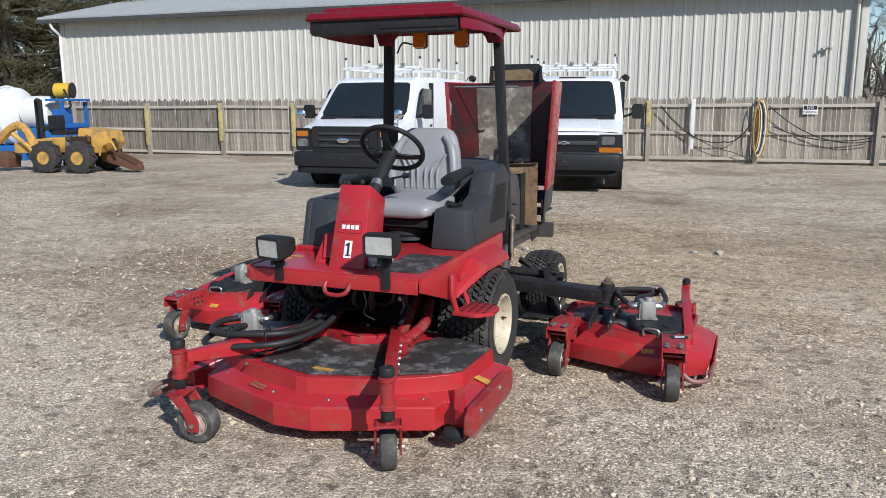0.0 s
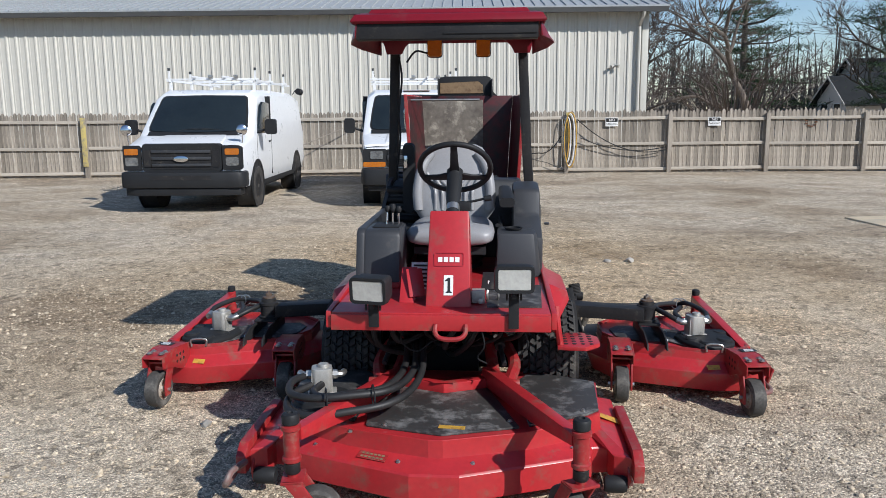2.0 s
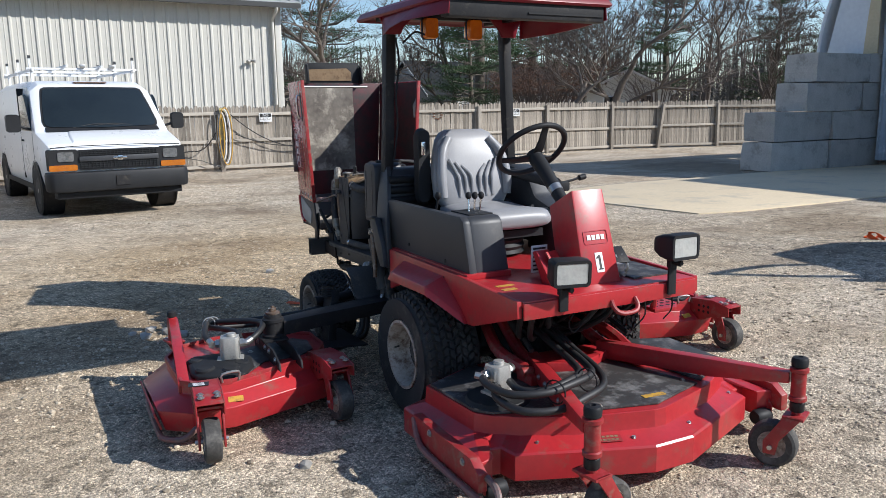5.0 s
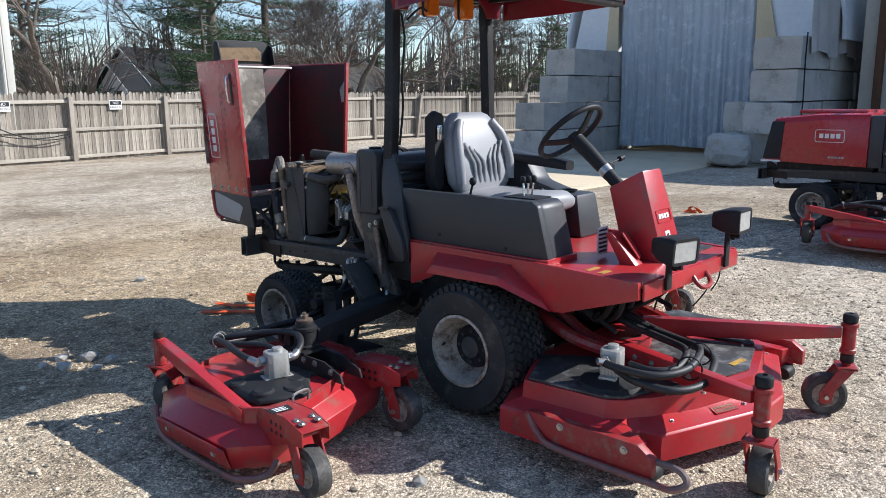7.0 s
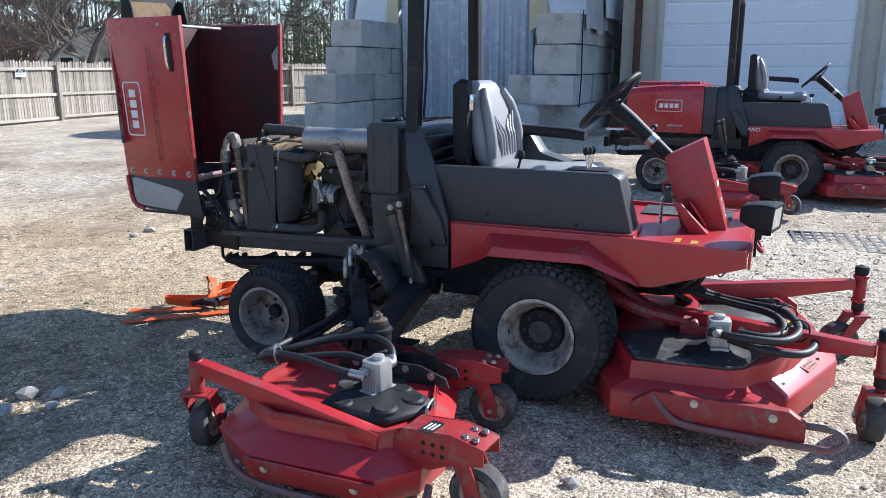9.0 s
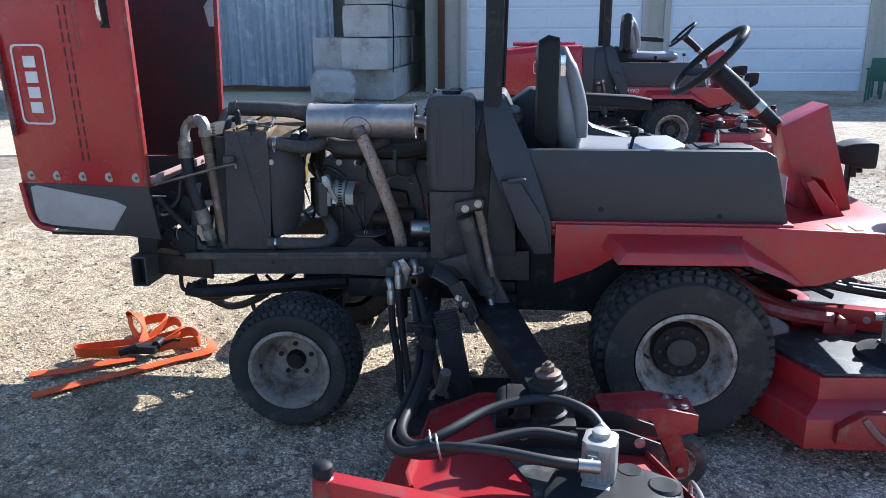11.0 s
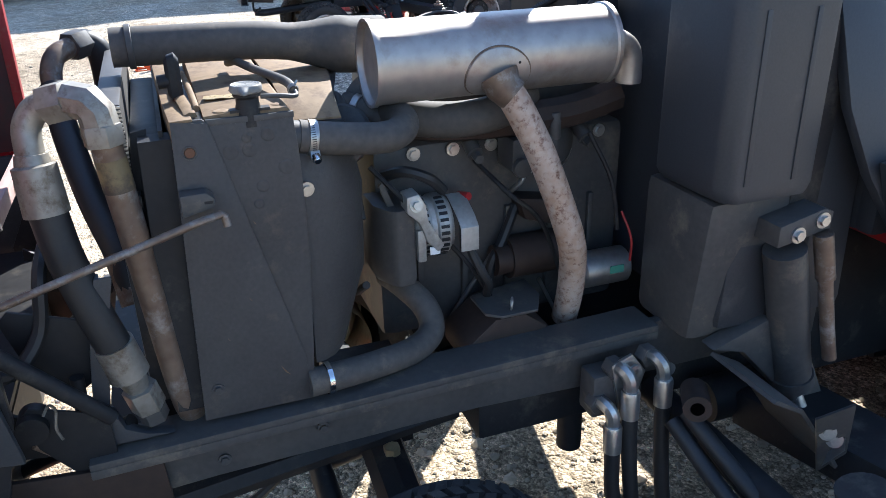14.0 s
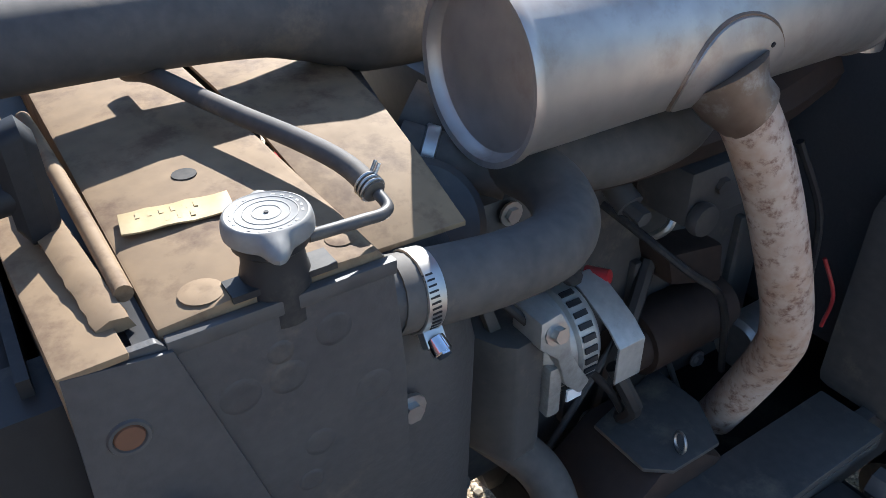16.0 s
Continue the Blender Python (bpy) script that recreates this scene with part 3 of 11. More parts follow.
# the long steel warehouse behind the fence
def build_warehouse():
    w = thing("warehouse", "long cream steel-sided warehouse with grey metal roof", "building", kind="structure")
    ang = math.degrees(math.atan2(25.2 - 24.0, 3.1 + 24.6))
    L, D, H = 27.7, 18.0, 4.62
    base = Matrix.Translation((3.1, 25.2, 0)) @ Matrix.Rotation(radians(ang), 4, "Z")
    w.matrix_world = base
    part("wall", G().span((-L, 0, 0), (0, D, H)), SIDING, w, "cream ribbed steel siding")
    rib = G().prism([(-0.055, 0), (-0.022, -0.034), (0.022, -0.034), (0.055, 0)], "z", 0, H - 0.02).mesh("rib", SIDING, smooth=0)
    k = int(L / 0.305)
    for i in range(k):
        part("rib", rib, None, w, m=pose(-0.25 - i * 0.305 * (L - 0.4) / (k * 0.305), 0.002, 0))
    low = G()
    for i in range(k * 2):
        x = -0.25 - 0.1 - i * 0.1525
        if x > -L + 0.1:
            low.prism([(x - 0.016, 0), (x - 0.008, -0.009), (x + 0.008, -0.009), (x + 0.016, 0)], "z", 0, H - 0.02)
    part("minor_rib", low, SIDING, w, smooth=0)
    part("corner_trim", G().span((-0.16, -0.05, 0), (0.03, 0.10, H)), SIDING, w, bevel=0.005)
    part("corner_trim", G().span((-L - 0.03, -0.05, 0), (-L + 0.16, 0.10, H)), SIDING, w, bevel=0.005)
    rise, ov = 0.24, 0.40
    top = lambda y: H + 0.12 + y * rise
    roof = G()
    roof.prism([(-ov, top(-ov)), (D / 2, top(D / 2)), (D / 2, top(D / 2) + 0.10), (-ov, top(-ov) + 0.10)], "x", -L - 0.75, 0.55)
    roof.prism([(D / 2, top(D / 2)), (D + ov, top(-ov)), (D + ov, top(-ov) + 0.10), (D / 2, top(D / 2) + 0.10)], "x", -L - 0.75, 0.55)
    r = part("roof", roof, ROOFMETAL, w, "grey standing-seam metal roof")
    seam = G()
    n = int((L + 1.3) / 0.305)
    for i in range(n + 1):
        x = -L - 0.74 + i * 0.305
        seam.prism([(-ov, top(-ov) + 0.10), (D / 2, top(D / 2) + 0.10), (D / 2, top(D / 2) + 0.135), (-ov, top(-ov) + 0.135)], "x", x, x + 0.025)
    part("seam", seam, ROOFMETAL, r, smooth=0)
    part("soffit", G().span((-L - 0.6, -ov + 0.06, H), (0.4, 0.0, H + 0.03)), SIDING, w)
    part("gable_end", G().prism([(0, H), (D, H), (D / 2, top(D / 2))], "x", -0.02, 0.0), SIDING, w)
    gut = G().prism([(-ov - 0.11, top(-ov) - 0.10), (-ov, top(-ov) - 0.10), (-ov, top(-ov) + 0.05), (-ov - 0.015, top(-ov) + 0.05), (-ov - 0.015, top(-ov) - 0.08), (-ov - 0.095, top(-ov) - 0.08), (-ov - 0.12, top(-ov) + 0.04), (-ov - 0.13, top(-ov) + 0.04)], "x", -L - 0.7, 0.5)
    part("gutter", gut, TRIM_DARK, w, "dark metal gutter")
    part("downspout", G().tube([(-0.22, -ov - 0.05, H + 0.02), (-0.22, -ov - 0.04, H - 0.16), (-0.25, -0.11, H - 0.42), (-0.25, -0.10, H - 0.8), (-0.25, -0.10, 0.1)], 0.045, step=3), SIDING, w, "white downspout")
    part("downspout", G().tube([(-L - 0.1, -ov - 0.05, H - 0.02), (-L - 0.05, -0.4, H - 0.25), (-L - 0.02, -0.09, H - 0.5), (-L - 0.02, -0.09, H - 0.9), (-L - 0.02, -0.09, 0.1)], 0.05, step=3), WHITE, w, "white downspout")
    fl = G()
    fl.box((-0.98, -0.05, 3.02), (0.08, 0.06, 0.08)).cyl((-0.98, -0.07, 3.02), (-1.10, -0.17, 2.97), 0.03, 0.05).cyl((-0.98, -0.07, 3.02), (-0.86, -0.17, 2.99), 0.03, 0.05)
    solid("flood_light", fl, ALU, "small twin floodlight on the warehouse wall", "light", bevel=0.006, m=base)


build_warehouse()


# bunker of stacked concrete blocks with a tarpaulin curtain, and the workshop beside it
def build_bunker():
    H = 0.665

    def blk(seed, sx=1.75, sy=0.86):
        """A cast block with knocked corners and slightly uneven faces."""
        rnd = random.Random(seed)
        bm = bmesh.new()
        bmesh.ops.create_cube(bm, size=1.0)
        bmesh.ops.subdivide_edges(bm, edges=bm.edges[:], cuts=2, use_grid_fill=True)
        for v in bm.verts:
            n = sum(abs(c) > 0.49 for c in v.co)
            v.co = Vector((v.co.x * sx, v.co.y * sy, v.co.z * (H - 0.015)))
            v.co *= 1 - (0.045 if n == 3 else 0.012 if n == 2 else 0) * rnd.uniform(0.1, 1.0)
            v.co += Vector([rnd.uniform(-0.008, 0.008) for _ in range(3)])
        me = bpy.data.meshes.new("block")
        bm.to_mesh(me)
        bm.free()
        me.materials.append(CONCRETE)
        return me

    blocks = [blk(k, 1.93) for k in range(5)]
    wide = [blk(k + 9, 1.93, 0.98) for k in range(4)]
    b = thing("block_wall", "stacked grey cast concrete blocks", "wall", kind="structure")
    for row, x0 in enumerate((10.80, 10.85, 11.85, 12.05)):
        x = x0
        while x < 19.5:
            part("block", random.choice(blocks), None, b, m=pose(x + 0.965, 13.79 + random.uniform(-0.04, 0.04), H * (row + 0.5), random.uniform(-0.6, 0.6), 0, random.uniform(-1.2, 1.2)))
            x += 1.95
    c = thing("block_wall", "stacked concrete blocks beside the tarpaulin curtain", "wall", kind="structure")
    for row, x0 in enumerate((12.25, 11.75, 12.0, 11.95)):
        x = x0
        while x < 19.5:
            part("block", random.choice(wide), None, c, m=pose(x + 0.965, 8.37 + random.uniform(-0.04, 0.04), H * (row + 0.5), random.uniform(-0.6, 0.6), 0, random.uniform(-1.2, 1.2)))
            x += 1.95
    for row in (0, 1):
        part("block", blocks[row], None, c, m=pose(13.75, 9.30 + 0.03 * row, H * (row + 0.5), 0, 0, 0.8))
    bm = bmesh.new()
    bmesh.ops.create_icosphere(bm, subdivisions=3, radius=0.5)
    for v in bm.verts:
        k = max(abs(v.co.x), abs(v.co.y), abs(v.co.z))
        v.co = v.co.lerp(v.co * (0.42 / k), 0.62)
        v.co += v.co.normalized() * 0.05 * noise.noise(v.co * 5)
        v.co.x *= 1.25
        v.co.z *= 0.78
    bo = bpy.data.meshes.new("broken_block")
    bm.to_mesh(bo)
    bm.free()
    bo.materials.append(CONCRETE)
    tagged(part("broken_block", bo, None, m=pose(11.35, 9.0, 0.34, 3, 4, 20)), "broken weathered concrete block on the ground", "block")
    # curtain in long soft folds, gathered more at the foot
    g, n = G(), 150
    front = []
    for k, z in enumerate((0.16, 0.5, 1.0, 1.6, 2.3, 3.2, 4.2, 5.2)):
        row = []
        for i in range(n + 1):
            y = 9.60 + 3.72 * i / n
            deep = 0.35 + 0.65 * max(0.0, 1 - z / 3.2)
            fold = deep * (0.07 * math.sin(i * 0.47 + 0.8 * math.sin(i * 0.11)) + 0.035 * math.sin(i * 1.31 + 1.3 * math.sin(i * 0.17)))
            fold += 0.10 * noise.noise(Vector((y * 0.9, z * 0.5, 3.1)))
            row.append((14.32 + fold, y, z + 0.05 * noise.noise(Vector((y * 0.8, 0, 7)))))
        front.append(row)
    g.loft([r0 + [(x + 0.02, y, z) for x, y, z in reversed(r0)] for r0 in front])
    solid("tarpaulin_curtain", g, TARP, "grey tarpaulin curtain hanging across the bunker opening", "curtain", kind="structure")
    # white hoop roof resting on both walls
    rings = []
    for x in (14.12, 20.6):
        arc = [(x, 11.3 - 3.65 * math.cos(a), 2.665 + 3.70 * math.sin(a)) for a in [math.pi * k / 24 for k in range(25)]]
        arc2 = [(x, 11.3 - 3.57 * math.cos(a), 2.665 + 3.62 * math.sin(a)) for a in [math.pi * k / 24 for k in range(24, -1, -1)]]
        rings.append(arc + arc2)
    solid("hoop_roof", G().loft(rings), FABRIC, "white fabric hoop roof over the bunker", "roof", kind="structure")
    # unseen wall, added to close the far end and keep light out
    solid("unseen_end_wall", G().prism([(7.9, 0), (14.2, 0), (14.2, 2.66)] + [(11.3 + 3.5 * math.cos(math.pi * k / 12), 2.66 + 3.5 * math.sin(math.pi * k / 12)) for k in range(13)] + [(7.9, 2.66)], "x", 20.62, 20.75), FABRIC, "unseen white rear wall added to keep the bunker dark inside", "wall", kind="structure")
    for pts in ([(7.95, 2.67), (9.18, 2.67), (9.42, 3.7), (9.42, 5.3), (8.6, 4.5), (8.1, 3.7)], [(13.72, 2.67), (14.75, 2.67), (14.4, 4.2), (13.9, 5.0), (13.5, 5.2)]):
        solid("end_panel", G().prism(pts, "x", 14.24, 14.28), FABRIC, "white fabric end panel beside the curtain", "panel", kind="structure")
    # flat tan panels stand in for the sunlit wall seen past the curtain
    solid("sunlit_wall_panel", G().prism([(9.66, 2.37), (9.16, 2.68), (9.19, 2.84), (9.39, 3.74), (9.40, 5.2), (9.70, 5.2)], "x", 14.17, 14.21), SUNLIT_WALL, "tan panel standing in for the sunlit inner wall beside the curtain", "panel", kind="structure")
    solid("sunlit_wall_panel", G().prism([(13.34, 2.67), (13.70, 2.67), (13.66, 3.3), (13.50, 5.1), (13.36, 5.1)], "x", 14.17, 14.21), SUNLIT_WALL, "tan panel standing in for the sunlit inner wall beside the curtain", "panel", kind="structure")
    sheet = []
    for k, z in enumerate((2.32, 2.5, 2.75, 3.1, 3.6)):
        row = [(12.35 + 4.0 * i / 40, 7.83 - (4 - k) * 0.012 * (1 + math.sin(i * 0.9 + 0.4 * math.sin(i * 2.1))), z + (0.06 * math.sin(i * 0.35) if k == 0 else 0.0)) for i in range(41)]
        sheet.append(row + [(x, y + 0.015, z2) for x, y, z2 in reversed(row)])
    solid("tarpaulin_sheet", G().loft(sheet), BROWN_TARP, "faded brown tarpaulin draped over the block wall", "tarpaulin", kind="structure")
    solid("tie_rope", G().tube([(12.15, 7.83, 2.72), (12.13, 7.83, 2.1), (12.17, 7.83, 1.3), (12.1, 7.84, 0.6)], 0.015), PLASTIC, "dark rope hanging down the block wall", "rope")
    # workshop
    w = thing("workshop", "beige workshop with white roller doors", "building", kind="structure")
    part("wall", G().span((14.5, -26, 0), (22, 7.4, 6.2)), BEIGE, w, "beige block wall")
    for y0, y1 in ((2.3, 6.4), (-2.8, 1.64), (-10, -5.5)):
        door = part("roller_door", G().span((14.42, y0, 0.02), (14.5, y1, 4.4)), DOORWHITE, w, "white sectional roller door")
        slat = G().prism([(14.40, 0.06), (14.42, 0.04), (14.42, 0.50), (14.40, 0.48)], "y", y0 + 0.05, y1 - 0.05).mesh("slat", DOORWHITE, smooth=0)
        for k in range(9):
            part("slat", slat, None, door, m=pose(0, 0, k * 0.49))
        for y in (y0 - 0.14, y1):
            part("jamb", G().span((14.38, y, 0), (14.5, y + 0.14, 4.5)), BEIGE, w)
        part("lintel", G().span((14.38, y0 - 0.14, 4.5), (14.5, y1 + 0.14, 4.66)), BEIGE, w)

    part("corner_post", G().span((14.30, 6.93, 0), (14.49, 7.08, 6.0)), DIRTY_RUST, w, "dark brown steel corner post", bevel=0.01)


build_bunker()

# ---- riding mowers ----
# x across (plus: the mower's own left), y along (minus: ahead), z up; the origin lies under the front axle
def tyre_mesh(R, w, rim, cols, rows, lug):
    """A turf tyre: rounded carcass with rows of low lugs."""
    h = w / 2
    prof = [(rim, -h * 0.80), (rim + 0.012, -h * 0.92), (R * 0.78, -h), (R * 0.87, -h * 0.985), (R - lug - 0.030, -h * 0.90), (R - lug - 0.018, -h * 0.76), (R - lug - 0.005, -h * 0.45), (R - lug - 0.002, 0)]
    prof += [(r, -y) for r, y in reversed(prof[:-1])]
    carcass = G().lathe(prof, axis=(1, 0, 0), seg=48, cap=False).mesh("tyre", RUBBER, smooth=35)
    g = G()
    for c in range(cols):
        u = (c + 0.5) / cols * 2 - 1
        x = u * h * 0.86
        base = R - lug - 0.024 * abs(u) ** 3.0
        for k in range(rows):
            a = 2 * math.pi * (k + 0.5 * (c % 2)) / rows
            la, lx = 2 * math.pi / rows * 0.36, h * 0.86 / cols * 0.79
            skew = 0.28 * la * (1 if c % 2 else -1)
            vs = []
            for rr, sh in ((base - 0.006, 1.0), (base + lug, 0.86)):
                for da, dx in ((-la, -lx), (la, -lx), (la, lx), (-la, lx)):
                    t = a + da * sh + skew * (dx / lx) * 1.6
                    vs.append((x + dx * sh, rr * math.cos(t), rr * math.sin(t)))
            g.add(vs, [(4, 5, 6, 7), (0, 1, 5, 4), (1, 2, 6, 5), (2, 3, 7, 6), (3, 0, 4, 7)])
    return carcass, g.mesh("tread", RUBBER, smooth=0)


FRONT_TYRE = tyre_mesh(0.325, 0.31, 0.170, 8, 46, 0.016)
REAR_TYRE = tyre_mesh(0.247, 0.26, 0.148, 8, 48, 0.011)


def wheel(root, name, x, y, R, rim, half, side, tyre, rim_mat, deep, holes):
    w = part(name, tyre[0], None, root, m=pose(x, y, R - 0.006))
    tagged(part("tread", tyre[1], None, w, "turf tread lugs"), kind="stuff")
    s = side
    g = G().lathe([(rim * 0.90, -s * half * 0.9), (rim * 0.94, s * half * 0.55), (rim, s * half * 0.80), (rim + 0.016, s * half * 0.86), (rim + 0.018, s * (half * 0.86 + 0.012)),
                   (rim + 0.004, s * (half * 0.86 + 0.014)), (rim - 0.010, s * half * 0.78), (rim * 0.90, s * (half * 0.70 - 0.012)), (rim * 0.86, s * (half * 0.70 - deep * 0.40)), (rim * 0.80, s * (half * 0.70 - deep * 0.72)), (rim * 0.74, s * (half * 0.70 - deep * 0.93)), (rim * 0.68, s * (half * 0.70 - deep)), (rim * 0.62, s * (half * 0.70 - deep + 0.006)), (rim * 0.58, s * (half * 0.70 - deep)), (rim * 0.27, s * (half * 0.70 - deep))], axis=(1, 0, 0), seg=40, cap=False)
    part("rim", g, rim_mat, w, "dished steel rim")
    hb = 0.28 if holes else 0.68
    g = G().lathe([(0.001, s * (half * 0.7 - deep + 0.03)), (rim * (hb - 0.07), s * (half * 0.7 - deep + 0.03)), (rim * (hb - 0.01), s * (half * 0.7 - deep + 0.018)), (rim * hb, -s * half)], axis=(1, 0, 0), seg=24, cap=False)
    hu = part("hub", g, BLACK, w, "greasy black hub")
    if not holes:
        x0 = s * (half * 0.7 - deep + 0.03)
        part("hub_boss", G().lathe([(rim * 0.34, x0), (rim * 0.33, x0 + s * 0.016), (rim * 0.22, x0 + s * 0.022), (0.001, x0 + s * 0.022)], axis=(1, 0, 0), seg=24), DUSTY, hu, "dusty hub boss")
        for k in range(8):
            a = 2 * math.pi * k / 8
            part("hub_bolt", G().cyl((x0, rim * 0.48 * math.cos(a), rim * 0.48 * math.sin(a)), (x0 + s * 0.008, rim * 0.48 * math.cos(a), rim * 0.48 * math.sin(a)), 0.008, seg=6), DUSTY, hu)
    hole = G().cyl((0, 0, 0), (s * 0.004, 0, 0), 0.0098 if holes else 0.010, seg=14).mesh("bolt_hole" if holes else "wheel_nut", BLACK if holes else STEEL)
    for k in range(5):
        a = 2 * math.pi * k / 5 + 0.3
        part("bolt_hole" if holes else "wheel_nut", hole, None, w, m=pose(s * (half * 0.7 - deep + (0.001 if holes else 0.006)), rim * (0.45 if holes else 0.80) * math.cos(a), rim * (0.45 if holes else 0.80) * math.sin(a)))
    part("valve", G().tube([(s * half * 0.62, rim * 0.86, 0), (s * half * 0.8, rim * 0.80, 0.0)], 0.005), RUBBER, w)
    return w


def castor(parent, px, py, ztop, ang, trail=0.085, R=0.10, tall=True, w=0.075, wheel_mat=None, spindle=True):
    """A castor with its fork: the spindle at (px, py), turned by ang degrees (0: rolls ahead, wheel behind the spindle)."""
    m = pose(px, py, 0, 0, 0, ang)
    zf = 2 * R + 0.035
    g = G()
    if spindle:
        g.cyl((0, 0, zf), (0, 0, ztop - 0.04), 0.021)
    for s in (-1, 1):
        g.prism([(-0.035, zf + 0.012), (0.035, zf + 0.012), (trail + 0.030, R + 0.02), (trail + 0.028, R - 0.035), (trail - 0.022, R - 0.035), (trail - 0.034, R + 0.03)], "x", s * (w / 2 + 0.012), s * (w / 2 + 0.022))
    g.span((-w / 2 - 0.022, -0.04, zf), (w / 2 + 0.022, 0.045, zf + 0.012))
    fork = part("castor_fork", g, RED_WORN, parent, "red steel castor fork", bevel=0.003, m=m)
    prof = [(0.055, -w * 0.42), (R * 0.86, -w / 2), (R * 0.97, -w * 0.40), (R, -w * 0.2), (R, w * 0.2), (R * 0.97, w * 0.40), (R * 0.86, w / 2), (0.055, w * 0.42)]
    part("castor_tyre", G().lathe(prof, axis=(1, 0, 0), seg=32, cap=False), wheel_mat or CASTOR_RUBBER, parent, "worn smooth rubber castor tyre", m=m @ pose(0, trail, R - 0.002))
    g = G().lathe([(0.008, -w * 0.52), (0.018, -w * 0.52), (0.022, -w * 0.30), (0.044, -w * 0.30), (0.058, -w * 0.46), (0.060, -w * 0.40), (0.060, w * 0.40), (0.058, w * 0.46), (0.044, w * 0.30), (0.022, w * 0.30), (0.018, w * 0.52), (0.008, w * 0.52)], axis=(1, 0, 0), seg=24)
    part("castor_rim", g, GREYRIM, parent, m=m @ pose(0, trail, R - 0.002))
    part("axle_bolt", G().cyl((-w / 2 - 0.034, trail, R - 0.002), (w / 2 + 0.034, trail, R - 0.002), 0.011, seg=6), STEEL, parent, m=m)
    return fork


def spindle_tube(parent, px, py, z0, z1):
    part("spindle_tube", G().lathe([(0.030, z0), (0.036, z0 + 0.005), (0.036, z0 + 0.02), (0.030, z0 + 0.025), (0.030, z1 - 0.065), (0.038, z1 - 0.06), (0.038, z1 - 0.045), (0.028, z1 - 0.04)], (px, py, 0), seg=20), RED_WORN, parent)
    part("spacer", G().lathe([(0.026, z0 - 0.045), (0.030, z0 - 0.04), (0.030, z0 - 0.004), (0.026, z0)], (px, py, 0), seg=18), BLACK, parent)
    part("cap", G().lathe([(0.029, z1 - 0.04), (0.033, z1 - 0.036), (0.034, z1 - 0.008), (0.029, z1), (0.012, z1 + 0.004), (0.010, z1 - 0.004)], (px, py, 0), seg=20), PLASTIC, parent, "black rubber spindle cap")


def bolts(parent, pts, axis, r=0.010, ln=0.008, material=None):
    me = G().cyl((0, 0, 0), (0, 0, ln), r, seg=6).cyl((0, 0, -0.001), (0, 0, 0.002), r * 1.6, seg=12).mesh("bolt", material or STEEL)
    q = Vector(axis).to_track_quat("Z", "Y").to_matrix().to_4x4()
    for p in pts:
        part("bolt", me, None, parent, m=Matrix.Translation(p) @ q)


def deck_motor(parent, x, y, z, ang=0):
    m = pose(x, y, z, 0, 0, ang)
    g = G().prism([(-0.046, -0.030), (-0.030, -0.044), (0.030, -0.044), (0.046, -0.030), (0.046, 0.030), (0.030, 0.044), (-0.030, 0.044), (-0.046, 0.030)], "z", 0.012, 0.122).box((0, 0, 0.006), (0.13, 0.075, 0.014)).cyl((0.008, 0, 0.118), (0.008, 0, 0.138), 0.024, seg=18)
    o = part("deck_motor", g, ALU, parent, "cast aluminium hydraulic deck motor", bevel=0.006, m=m)
    fin = G().box((0, 0, 0), (0.006, 0.006, 0.10)).mesh("cooling_fin", ALU)
    for k in range(5):
        for q in (-1, 1):
            part("cooling_fin", fin, None, o, m=pose(q * 0.044, -0.03 + k * 0.015, 0.055))
    part("fitting", G().tube([(0.04, 0.0, 0.085), (0.085, 0.0, 0.085), (0.10, 0.03, 0.085)], 0.015, step=4).cyl((0.05, 0, 0.085), (0.07, 0, 0.085), 0.021, seg=6), STEEL, parent, m=m)
    part("fitting", G().tube([(-0.04, 0.01, 0.085), (-0.08, 0.01, 0.085), (-0.10, 0.03, 0.09)], 0.015, step=4).cyl((-0.05, 0.01, 0.085), (-0.07, 0.01, 0.085), 0.021, seg=6), STEEL, parent, m=m)
    return o


def ring_of(poly, z):
    return [(x, y, z) for x, y in poly]


def mirror(half):
    return half + [(-x, y) for x, y in reversed(half)]


